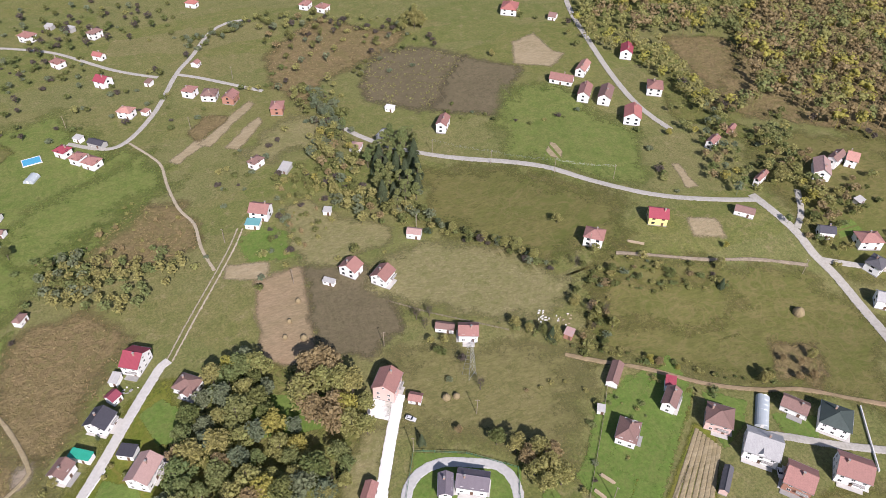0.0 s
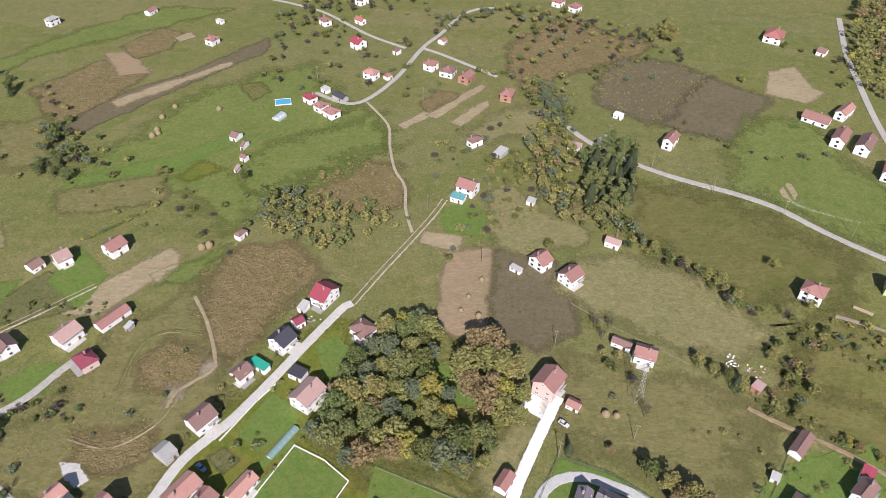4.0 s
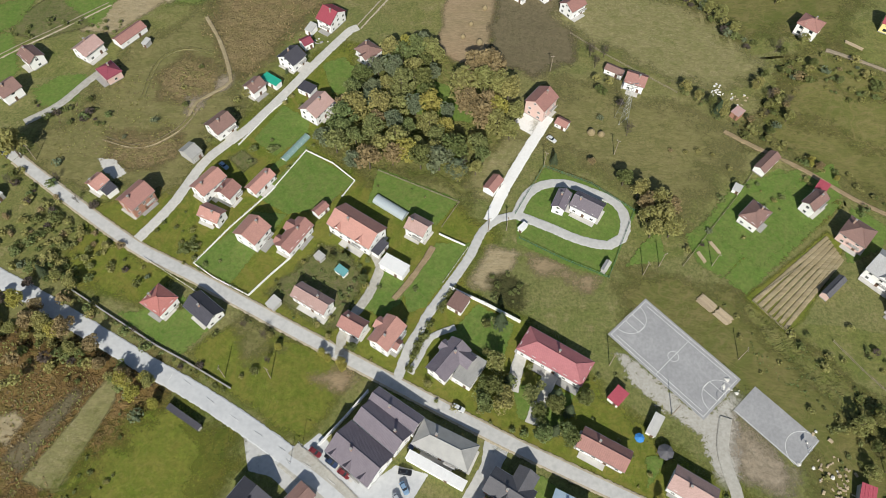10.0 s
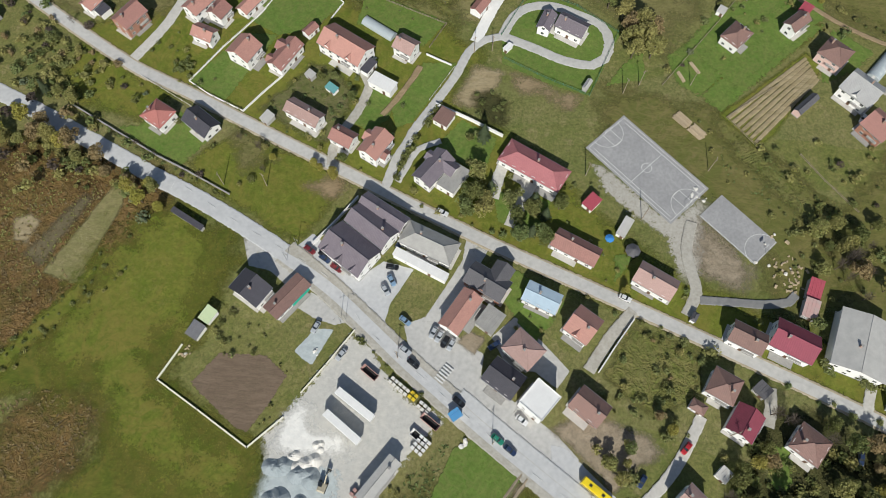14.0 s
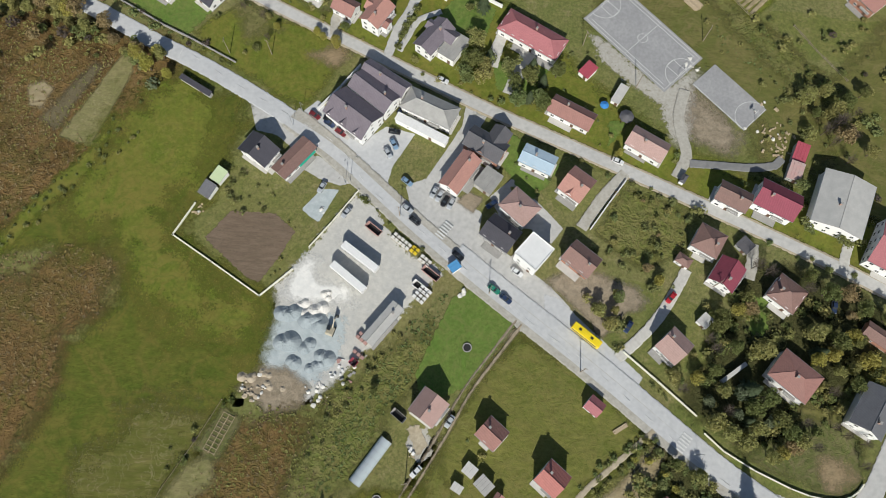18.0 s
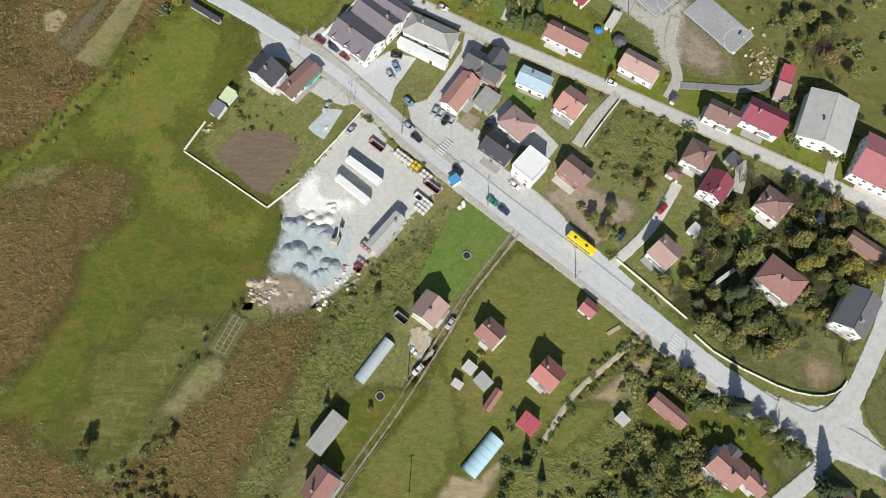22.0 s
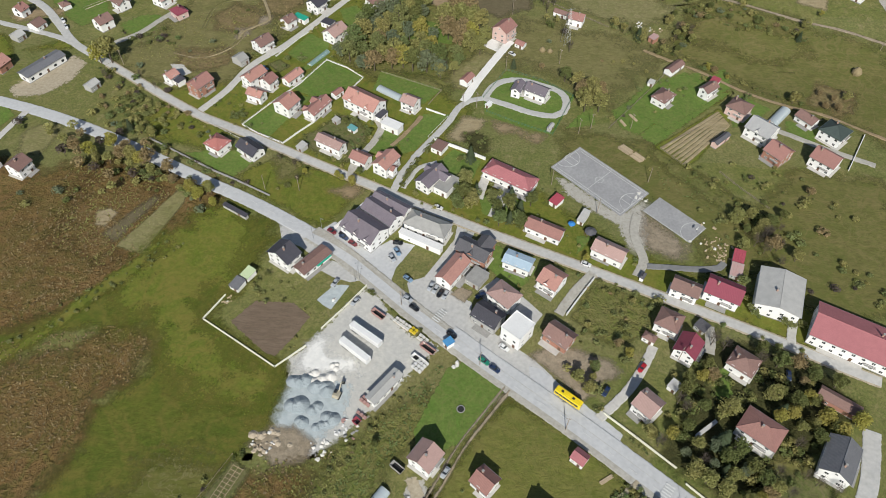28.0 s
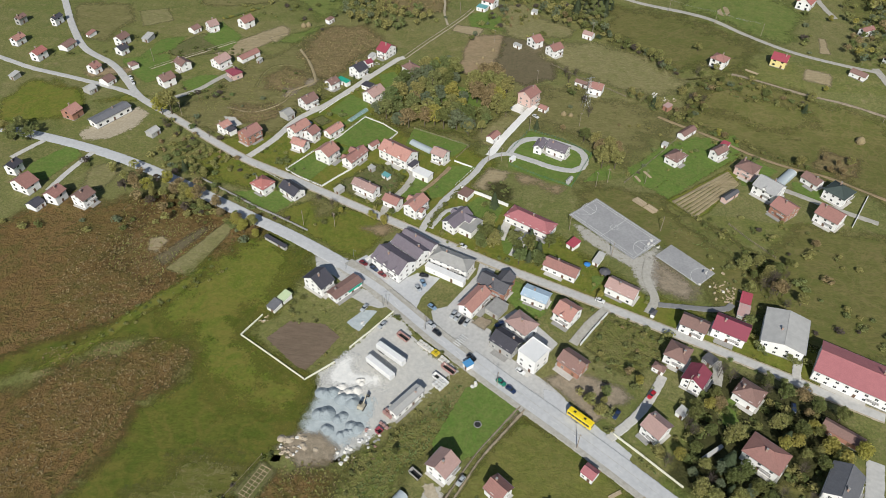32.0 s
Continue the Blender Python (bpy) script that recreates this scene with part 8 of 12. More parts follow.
def court(x, y, turn, L, W, lines):
    ob = new("court", Shape().box(0, 0, -0.2, L, W, 0.36).mesh("court", "court_face"))
    ob.matrix_world = pose(x, y, 0, 0, 0, turn)
    tagged(ob, "worn grey asphalt sports court with faded white lines", "sports court")
    FOOT.extend((x + math.cos(radians(turn)) * k, y + math.sin(radians(turn)) * k, W / 2 + 0.5) for k in np.linspace(-L / 2 + W / 2, L / 2 - W / 2, 5))

    def stripe(x1, y1, x2, y2, wide=0.16):
        part("line", Shape().box((x1 + x2) / 2, (y1 + y2) / 2, 0.161, math.hypot(x2 - x1, y2 - y1) + wide, wide, 0.012, math.atan2(y2 - y1, x2 - x1)), "paint_line", ob)

    def arc(cx, cy, r, a1, a2, n=16):
        s = Shape()
        ring = [(cx + math.cos(radians(a1 + (a2 - a1) * i / n)) * (r + o), cy + math.sin(radians(a1 + (a2 - a1) * i / n)) * (r + o), 0.172) for o in (-0.08, 0.08) for i in range(n + 1)]
        s.add(ring, [(i, n + 1 + i, n + 2 + i, i + 1) for i in range(n)])
        part("line", s, "paint_line", ob)

    if lines == "full":
        h, w = L / 2 - 0.8, W / 2 - 0.8
        for a in ((-h, -w, h, -w), (-h, w, h, w), (-h, -w, -h, w), (h, -w, h, w), (0, -w, 0, w), (-h + 1.6, -w + 1.2, h - 1.6, -w + 1.2), (-h + 1.6, w - 1.2, h - 1.6, w - 1.2)):
            stripe(*a)
        arc(0, 0, 1.8, 0, 360, 24)
        for e in (-1, 1):
            arc(e * h, 0, 6, 90 if e > 0 else -90, 270 if e > 0 else 90)
            stripe(e * (h - 5.8), -1.8, e * (h - 5.8), 1.8)
            stripe(e * h, -1.8, e * (h - 5.8), -1.8)
            stripe(e * h, 1.8, e * (h - 5.8), 1.8)
    else:
        arc(L / 2 - 1.2, 0, 6.2, 90, 270)
        stripe(-L / 2 + 0.3, -W / 2 + 0.3, L / 2 - 0.3, -W / 2 + 0.3)
        stripe(L / 2 - 0.3, -W / 2 + 0.3, L / 2 - 0.3, W / 2 - 0.3)
    return ob


def goal(x, y, turn):
    th = thing("goal", "white steel handball goal frame on the court", "goal", pose(x, y, 0.16, 0, 0, turn), "court goals")
    for s in (-1.5, 1.5):
        part("goal_post", Shape().box(0, s, 0, 0.09, 0.09, 2.0), "frame_white", th)
        part("stay", Shape().tube((0, s, 2.0), (-1.1, s, 0.02), 0.03, 0.03, 6), "frame_white", th)
    part("crossbar", Shape().box(0, 0, 2.0, 0.09, 3.09, 0.09), "frame_white", th)
    part("ground_bar", Shape().box(-1.1, 0, 0, 0.07, 3.07, 0.07), "frame_white", th)


def hoop(x, y, turn):
    th = thing("basketball_hoop", "steel basketball stand with a pale backboard", "basketball hoop", pose(x, y, 0.1, 0, 0, turn), "court hoops")
    part("pole", Shape().tube((0, 0, -0.3), (0, 0, 2.9), 0.09, 0.08, 8), "steel", th)
    part("arm", Shape().tube((0, 0, 2.8), (1.2, 0, 3.1), 0.06, 0.05, 6), "steel", th)
    part("backboard", Shape().box(1.22, 0, 2.8, 0.06, 1.8, 1.05), "frame_white", th)
    ring = Shape()
    for i in range(10):
        a, b = i * math.tau / 10, (i + 1) * math.tau / 10
        ring.tube((1.55 + 0.23 * math.cos(a), 0.23 * math.sin(a), 3.05), (1.55 + 0.23 * math.cos(b), 0.23 * math.sin(b), 3.05), 0.015, 0.015, 4)
    part("ring", ring, "lamp_red", th)


# ---- garden and farm things ----
m, n, l, p = nodes_of("film")
p.inputs["Base Color"].default_value, p.inputs["Roughness"].default_value = (0.40, 0.45, 0.47, 1), 0.4
m, n, l, p = nodes_of("film_blue")
p.inputs["Base Color"].default_value, p.inputs["Roughness"].default_value = (0.42, 0.60, 0.68, 1), 0.3
m, n, l, p = nodes_of("film_green")
p.inputs["Base Color"].default_value, p.inputs["Roughness"].default_value = (0.20, 0.30, 0.28, 1), 0.35


def polytunnel(x, y, turn, L, W, film):
    """A hooped film greenhouse along its own x."""
    th = thing("polytunnel", {"film": "milky grey", "film_blue": "pale blue translucent", "film_green": "grey-green"}[film] + " film garden greenhouse with hoops", "greenhouse", pose(x, y, hill(x, y), 0, 0, turn), "greenhouses")
    FOOT.extend((x + math.cos(radians(turn)) * k, y + math.sin(radians(turn)) * k, W / 2 + 0.5) for k in np.linspace(-L / 2, L / 2, 5))
    n, H = 10, W * 0.42
    arc = [(math.cos(math.pi * i / n) * W / 2, max(math.sin(math.pi * i / n), 0) ** 0.8 * H) for i in range(n + 1)]
    s = Shape()
    s.add([(sx * L / 2, a, b) for sx in (-1, 1) for a, b in arc], [(i, i + 1, n + 2 + i, n + 1 + i) for i in range(n)] + [tuple(range(n + 1)), tuple(reversed(range(n + 1, 2 * n + 2)))])
    part("cover", s, film, th)
    for k in range(int(L / 2.2) + 1):
        h = Shape()
        hx = -L / 2 + k * L / int(L / 2.2)
        for i in range(n):
            h.tube((hx, arc[i][0] * 1.01, arc[i][1] * 1.01 + 0.02), (hx, arc[i + 1][0] * 1.01, arc[i + 1][1] * 1.01 + 0.02), 0.05, 0.05, 4)
        part("hoop", h, "steel", th)
    part("door", Shape().box(-L / 2 - 0.03, 0, 0, 0.06, 1.1, min(H - 0.2, 1.9)), "frame_white", th)


plain("hay", (0.30, 0.24, 0.13), (0.24, 0.185, 0.10), 0.95, 1.0, 9.0, 0.8)


def haystack(x, y, h=2.6):
    s, k = Shape(), 12
    rnd = random.Random(int(x * 3 + y))
    prof = ((1.15, 0), (1.3, 0.25), (1.2, 0.5), (0.85, 0.75), (0.4, 0.92), (0.08, 1.05))
    vs = [(math.cos(i * math.tau / k) * r * h * 0.5 * rnd.uniform(0.92, 1.08), math.sin(i * math.tau / k) * r * h * 0.5 * rnd.uniform(0.92, 1.08), z * h) for r, z in prof for i in range(k)]
    s.add(vs, [(j * k + i, j * k + (i + 1) % k, j * k + k + (i + 1) % k, j * k + k + i) for j in range(5) for i in range(k)] + [tuple(range(5 * k, 6 * k))])
    ob = new("haystack", s.mesh("haystack", "hay"))
    ob.matrix_world = pose(x, y, hill(x, y))
    part("stack_pole", Shape().tube((0, 0, h * 0.9), (0, 0, h * 1.25), 0.05, 0.04, 6), "wood_pole", ob)
    tagged(ob, "dome-shaped brown haystack round a pole on the meadow", "haystack", "haystacks")


def pylon(x, y, h):
    th = thing("lattice_mast", "grey steel lattice mast on four legs", "pylon", pose(x, y, hill(x, y), 0, 0, 20))
    def w(z):
        return 1.7 * (1 - z / h) + 0.35
    for sx in (-1, 1):
        for sy in (-1, 1):
            part("leg", Shape().tube((sx * w(0), sy * w(0), -0.3), (sx * w(h), sy * w(h), h), 0.09, 0.06, 5), "steel", th)
    zs = [h * (1 - 0.86 ** i) / (1 - 0.86 ** 11) for i in range(12)]
    for z1, z2 in zip(zs, zs[1:]):
        a, b = w(z1), w(z2)
        for (x1, y1), (x2, y2) in (((-1, -1), (1, -1)), ((1, -1), (1, 1)), ((1, 1), (-1, 1)), ((-1, 1), (-1, -1))):
            part("brace", Shape().tube((x1 * a, y1 * a, z1), (x2 * b, y2 * b, z2), 0.045, 0.045, 4), "steel", th)
    for z in (h * 0.86, h * 0.97):
        part("crossarm", Shape().box(0, 0, z, 5.0, 0.2, 0.2), "steel", th)


plain("pool_blue", (0.10, 0.42, 0.62), (0.08, 0.38, 0.58), 0.15)


def pool(x, y, turn, L, W):
    th = thing("swimming_pool", "bright blue garden swimming pool with a pale rim", "pool", pose(x, y, hill(x, y), 0, 0, turn))
    part("basin", Shape().box(0, 0, 0.0, L, W, 0.5), "pool_blue", th)
    for sx, sy, lx, ly in ((0, W / 2, L + 0.6, 0.4), (0, -W / 2, L + 0.6, 0.4), (L / 2, 0, 0.4, W), (-L / 2, 0, 0.4, W)):
        part("rim", Shape().box(sx, sy, 0, lx, ly, 0.6), "frame_white", th)


def gazebo(x, y):
    th = thing("gazebo", "dark round garden gazebo on posts", "gazebo", pose(x, y, hill(x, y)))
    ring = [(math.cos(i * math.tau / 8) * 2.6, math.sin(i * math.tau / 8) * 2.6) for i in range(8)]
    part("roof", Shape().add([(a, b, 2.4) for a, b in ring] + [(0, 0, 3.6)] + [(a, b, 2.28) for a, b in ring], [(i, (i + 1) % 8, 8) for i in range(8)] + [(i, 9 + i, 9 + (i + 1) % 8, (i + 1) % 8) for i in range(8)]), "roof_darkgrey", th)
    for a, b in ring:
        part("post", Shape().box(a * 0.88, b * 0.88, 0, 0.14, 0.14, 2.4), "wood_dark", th)
    FOOT.append((x, y, 2.6))


def trampoline(x, y, r=1.5):
    th = thing("trampoline", "round dark garden trampoline with a pale ring", "trampoline", pose(x, y, hill(x, y)), "garden trampolines")
    part("mat", Shape().tube((0, 0, 0.55), (0, 0, 0.6), r * 0.8, r * 0.8, 18), "tyre", th)
    s = Shape()
    n = 18
    s.add([(math.cos(i * math.tau / n) * q, math.sin(i * math.tau / n) * q, 0.63) for q in (r * 0.78, r) for i in range(n)], [(i, n + i, n + (i + 1) % n, (i + 1) % n) for i in range(n)])
    part("pad", s, "plinth", th)
    for i in range(4):
        part("leg", Shape().tube((math.cos(i * 1.57) * r * 0.95, math.sin(i * 1.57) * r * 0.95, 0), (math.cos(i * 1.57) * r * 0.95, math.sin(i * 1.57) * r * 0.95, 0.62), 0.04, 0.04, 6), "steel", th)


def timber(x, y, turn, L):
    """A stack of pale boards or logs."""
    th = thing("timber_stack", "stack of pale sawn timber on the grass", "timber", pose(x, y, hill(x, y) + 0.05, 0, 0, turn), "timber stacks")
    rnd = random.Random(int(x + y * 3))
    for j in range(3):
        for i in range(4):
            b = part("board", Shape().box(rnd.uniform(-0.3, 0.3), (i - 1.5) * 0.32, j * 0.2, L * rnd.uniform(0.85, 1.0), 0.28, 0.18), "pale_wood", th)


plain("pale_wood", (0.50, 0.40, 0.27), (0.40, 0.31, 0.20), 0.85, each=0.15)


# ---- stone yard ----
plain("stone_white", (0.74, 0.71, 0.65), (0.64, 0.62, 0.58), 0.95, 0.3, 4.0, 0.8)
plain("stone_grey", (0.345, 0.385, 0.405), (0.27, 0.31, 0.325), 0.95, 0.3, 4.0, 0.8)
plain("stone_sand", (0.46, 0.38, 0.28), (0.38, 0.32, 0.24), 0.95, 0.3, 4.0, 0.8)


def heap(x, y, r, h, tone, label):
    """A tipped heap of loose stone: a few cones at the angle of repose run together."""
    rnd, n, m = random.Random(int(x * 11 + y * 5)), 26, 9
    turn, long = rnd.uniform(-0.5, 0.5), rnd.uniform(1.1, 1.7)
    peaks = [(rnd.uniform(-0.45, 0.45) * r * long, rnd.uniform(-0.25, 0.25) * r, h * rnd.uniform(0.65, 1.0)) for _ in range(3)]
    vs = []
    for j in range(m + 1):
        for i in range(n):
            a, k = i * math.tau / n, j / m
            px, py = math.cos(a) * r * long * k, math.sin(a) * r * k
            z = max(pz - 0.66 * math.hypot(px - qx, py - qy) for qx, qy, pz in peaks) + rnd.uniform(-0.07, 0.07)
            z = max(z, -0.4) if j < m else -0.5
            vs.append((px * math.cos(turn) - py * math.sin(turn), px * math.sin(turn) + py * math.cos(turn), z))
    fs = [(j * n + i, (j + 1) * n + i, (j + 1) * n + (i + 1) % n, j * n + (i + 1) % n) for j in range(m) for i in range(n)]
    ob = new("gravel_mound", Shape().add(vs, fs).mesh("gravel_mound", tone))
    ob.matrix_world = pose(x, y, layer[0])
    tagged(ob, label, "stone heap", "yard heaps")


def trailer(x, y, turn, L=11.5):
    th = thing("semi_trailer", "long white box semi-trailer parked on gravel", "trailer", pose(x, y, layer[0], 0, 0, turn), "yard trailers")
    part("box", loft([[(q, -1.22, 1.1), (q, 1.22, 1.1), (q, 1.25, 3.65), (q, 1.15, 3.75), (q, -1.15, 3.75), (q, -1.25, 3.65)] for q in (-L / 2, L / 2)]), "roof_whitesheet", th)
    part("chassis", Shape().box(0, 0, 0.75, L - 0.4, 1.0, 0.35), "tyre", th)
    for k in (-L / 2 + 1.2, -L / 2 + 2.4, -L / 2 + 3.6):
        for s in (-1.0, 1.0):
            wheel_parts(th, k, s, 0.48, 0.3)
    for s in (-0.9, 0.9):
        part("landing_leg", Shape().box(L / 2 - 2.6, s, 0, 0.14, 0.14, 1.0), "steel", th)


def bus(x, y, turn):
    th = thing("bus", "yellow single-deck bus standing on the road", "bus", pose(x, y, road_layer[0], 0, 0, turn))
    mt, n, l, p = nodes_of("paint_bus")
    p.inputs["Base Color"].default_value, p.inputs["Roughness"].default_value = (0.80, 0.60, 0.02, 1), 0.35
    part("body", hull([(-5.2, 1.15, 2.85), (-5.0, 1.25, 3.0), (4.9, 1.25, 3.0), (5.2, 1.12, 2.85)], 0.35), "paint_bus", th)
    for s in (-1, 1):
        for k in range(6):
            part("window", Shape().box(-4.1 + k * 1.55, s * 1.25, 1.4, 1.4, 0.05, 1.0), "glass_dark", th)
        for k in (-3.2, 3.1):
            wheel_parts(th, k, s * 1.1, 0.48, 0.28)
    part("windscreen", Shape().box(5.17, 0, 1.2, 0.08, 2.0, 1.3), "glass_dark", th)
    for k in (-2.6, 1.8):
        part("roof_hatch", Shape().box(k, 0, 3.0, 0.9, 0.8, 0.1), "tyre", th, "dark roof hatch")
    part("air_unit", Shape().box(-0.4, 0, 3.0, 1.8, 1.3, 0.16), "paint_bus", th)


plain("paint_digger", (0.52, 0.46, 0.34), (0.44, 0.40, 0.30), 0.5)


def excavator(x, y, turn):
    th = thing("excavator", "yellow tracked excavator with its arm out", "excavator", pose(x, y, layer[0], 0, 0, turn))
    for s in (-1.0, 1.0):
        part("track", loft([[(q, s - 0.25, z1), (q, s + 0.25, z1), (q, s + 0.25, z2), (q, s - 0.25, z2)] for q, z1, z2 in ((-1.6, 0.25, 0.5), (-1.3, 0, 0.75), (1.3, 0, 0.75), (1.6, 0.25, 0.5))]), "tyre", th)
    part("cab", Shape().box(0.4, 0.55, 1.0, 1.3, 1.0, 1.6), "glass_dark", th)
    part("housing", hull([(-1.7, 1.1, 1.9), (-1.2, 1.2, 2.1), (0.9, 1.2, 1.7), (1.2, 1.0, 1.5)], 0.85), "paint_digger", th)
    part("boom", Shape().tube((1.0, -0.3, 1.5), (3.4, -0.3, 3.6), 0.25, 0.2, 6), "paint_digger", th)
    part("stick", Shape().tube((3.4, -0.3, 3.6), (5.0, -0.3, 1.4), 0.18, 0.15, 6), "paint_digger", th)
    part("bucket", Shape().box(4.9, -0.3, 0.6, 0.8, 0.9, 0.8), "tyre", th)


def pallets(x, y, turn, nx, ny, tone, label, h=1.1):
    """Wrapped stacks on pallets in rows."""
    for i in range(nx):
        for j in range(ny):
            rnd = random.Random(i * 13 + j * 7 + int(x))
            a = radians(turn)
            px, py = x + (i * 1.5) * math.cos(a) - (j * 1.4) * math.sin(a), y + (i * 1.5) * math.sin(a) + (j * 1.4) * math.cos(a)
            th = thing("pallet_stack", label, "pallet stack", pose(px, py, layer[0], 0, 0, turn + rnd.uniform(-8, 8)), "yard pallets")
            part("pallet", Shape().box(0, 0, 0, 1.2, 1.0, 0.14), "pale_wood", th)
            part("load", Shape().box(0, 0, 0.14, 1.12, 0.95, h * rnd.uniform(0.6, 1.0)), tone, th)
    FOOT.append((x, y, 4))


plain("load_yellow", (0.75, 0.56, 0.03), (0.68, 0.50, 0.03), 0.5)
plain("load_brick", (0.45, 0.27, 0.24), (0.36, 0.21, 0.19), 0.85)


def skip(x, y, turn, L, tone, label):
    """An open steel container with sloping ends."""
    th = thing("skip_container", label, "container", pose(x, y, layer[0], 0, 0, turn), "yard containers")
    W, H = 2.2, 1.4
    for s in (-1, 1):
        part("side", Shape().add([(-L / 2 + 0.5, s * W / 2, 0.1), (L / 2 - 0.5, s * W / 2, 0.1), (L / 2, s * W / 2, H), (-L / 2, s * W / 2, H), (-L / 2 + 0.5, s * (W / 2 - 0.1), 0.1), (L / 2 - 0.5, s * (W / 2 - 0.1), 0.1), (L / 2, s * (W / 2 - 0.1), H), (-L / 2, s * (W / 2 - 0.1), H)], [(0, 1, 2, 3), (7, 6, 5, 4), (3, 2, 6, 7), (1, 5, 6, 2), (0, 3, 7, 4), (0, 4, 5, 1)]), tone, th)
        part("end", Shape().slab([(s * (L / 2 - 0.5), -W / 2, 0.1), (s * (L / 2 - 0.5), W / 2, 0.1), (s * L / 2, W / 2, H), (s * L / 2, -W / 2, H)], 0.1, (-s, 0, 0)), tone, th)
    part("floor", Shape().box(0, 0, 0.0, L - 1.0, W - 0.2, 0.12), "tyre", th)


def stripes(x, y, turn, n, L):
    """A zebra crossing."""
    th = thing("zebra_crossing", "white zebra crossing painted on the asphalt", "crossing", pose(x, y, road_layer[0] + 0.04, 0, 0, turn), kind="structure")
    for i in range(n):
        part("stripe", Shape().box((i - (n - 1) / 2) * 1.05, 0, -0.02, 0.5, L, 0.03), "paint_line", th)


def centre_line(pts, dash=3.0, gap=6.0):
    line = smooth_line(pts, 1.0)
    th = thing("lane_marking", "broken white centre line on the main road", "road marking", Matrix(), kind="structure")
    i, step = 0, int(dash + gap)
    while i + int(dash) < len(line):
        a, b = line[i], line[i + int(dash)]
        part("dash", Shape().box((a.x + b.x) / 2, (a.y + b.y) / 2, road_layer[0] + 0.02, (b - a).length, 0.14, 0.02, math.atan2(b.y - a.y, b.x - a.x)), "paint_line", th)
        i += step


def lamp_post(x, y, turn):
    th = thing("street_lamp", "slim steel street lamp on the roadside", "street lamp", pose(x, y, hill(x, y), 0, 0, turn), "street lamps")
    part("post", Shape().tube((0, 0, -0.3), (0, 0, 7.5), 0.09, 0.06, 8), "steel", th)
    part("arm", Shape().tube((0, 0, 7.4), (1.4, 0, 7.8), 0.04, 0.035, 6), "steel", th)
    part("head", Shape().box(1.6, 0, 7.72, 0.7, 0.25, 0.12), "plinth", th)


def debris(x, y, r, n, tones, label, seed):
    """Loose junk: blocks and boards lying about, each a thing of its own."""
    rnd = random.Random(seed)
    for _ in range(n):
        a, k = rnd.uniform(0, 6.28), r * rnd.random() ** 0.5
        w, d, h = rnd.uniform(0.4, 1.6), rnd.uniform(0.3, 1.0), rnd.uniform(0.15, 0.7)
        tone = rnd.choice(tones.split())
        if tone.startswith("stone"):
            rng, s = np.random.default_rng(int(w * 9999)), Shape()
            clumps(s, rng, [(0, 0, h * 0.3)], [w * 0.6], h / w + 0.2)
            ob = new("rubble_block", s.mesh("rubble_block", tone))
        else:
            ob = new("rubble_block", loft([[(q, -d / 2 * e, 0), (q, d / 2, 0), (q * 0.9, d / 2 * 0.85, h * e), (q * 0.9, -d / 2 * 0.8, h)] for q, e in ((-w / 2, 1.0), (w / 2, 0.8))]).mesh("rubble_block", tone))
        px, py = x + math.cos(a) * k, y + math.sin(a) * k
        ob.matrix_world = pose(px, py, hill(px, py) + 0.05, 0, 0, rnd.uniform(0, 360))
        tagged(ob, label, "rubble", "rubble")


plain("canvas_blue", (0.04, 0.22, 0.62), (0.05, 0.25, 0.56), 0.8)


def parasol(x, y):
    """A garden umbrella: eight sagging panels over a pole and a foot."""
    th = thing("parasol", "open bright blue garden parasol on the grass", "parasol", pose(x, y, hill(x, y)))
    for i in range(8):
        a, b = i * math.tau / 8, (i + 1) * math.tau / 8
        c = (a + b) / 2
        part("canopy_panel", Shape().add([(0, 0, 2.75), (1.6 * math.cos(a), 1.6 * math.sin(a), 2.15), (1.48 * math.cos(c), 1.48 * math.sin(c), 2.1), (1.6 * math.cos(b), 1.6 * math.sin(b), 2.15), (0, 0, 2.71), (1.6 * math.cos(a), 1.6 * math.sin(a), 2.11), (1.48 * math.cos(c), 1.48 * math.sin(c), 2.06), (1.6 * math.cos(b), 1.6 * math.sin(b), 2.11)], [(0, 1, 2), (0, 2, 3), (6, 5, 4), (7, 6, 4), (1, 5, 6, 2), (2, 6, 7, 3)]), "canvas_blue", th)
    part("pole", Shape().tube((0, 0, 0.1), (0, 0, 2.8), 0.03, 0.025, 8), "steel", th)
    part("foot", Shape().tube((0, 0, 0.0), (0, 0, 0.12), 0.32, 0.28, 12), "plinth", th)



# sports courts
court(67.8, 154.7, -45.2, 40.0, 20.2, 'full')
goal(54.5, 168.2, -45.2)
goal(81.2, 141.2, 134.8)
court(97.5, 132.7, -45.2, 24.1, 12.0, 'half')
hoop(105.8, 124.4, 134.8)

# woods and trees
wood('olive pine pine green pine olive yellow dusky green rust', [(-60.7, 239.6), (-55.2, 250.5), (-54.3, 263.1), (-46.0, 275.1), (-35.1, 289.5), (-23.1, 295.5), (-14.8, 278.7), (-20.1, 265.1), (-9.1, 256.3), (-10.7, 238.1), (-1.3, 227.1), (-12.2, 222.4), (-30.4, 229.8), (-41.2, 226.3), (-52.6, 229.4)], 5.6, 9, 14, 1)
wood('rust rust rust olive', [(-7.4, 275.7), (2.2, 281.4), (9.6, 273.4), (7.3, 251.1), (-1.8, 246.0), (-6.8, 259.6)], 5.4, 12, 16, 2)
wood('olive yellow olive', [(7.2, 263.6), (15.5, 267.3), (17.8, 251.7), (12.0, 240.8), (5.1, 244.9)], 5.4, 10, 14, 3)
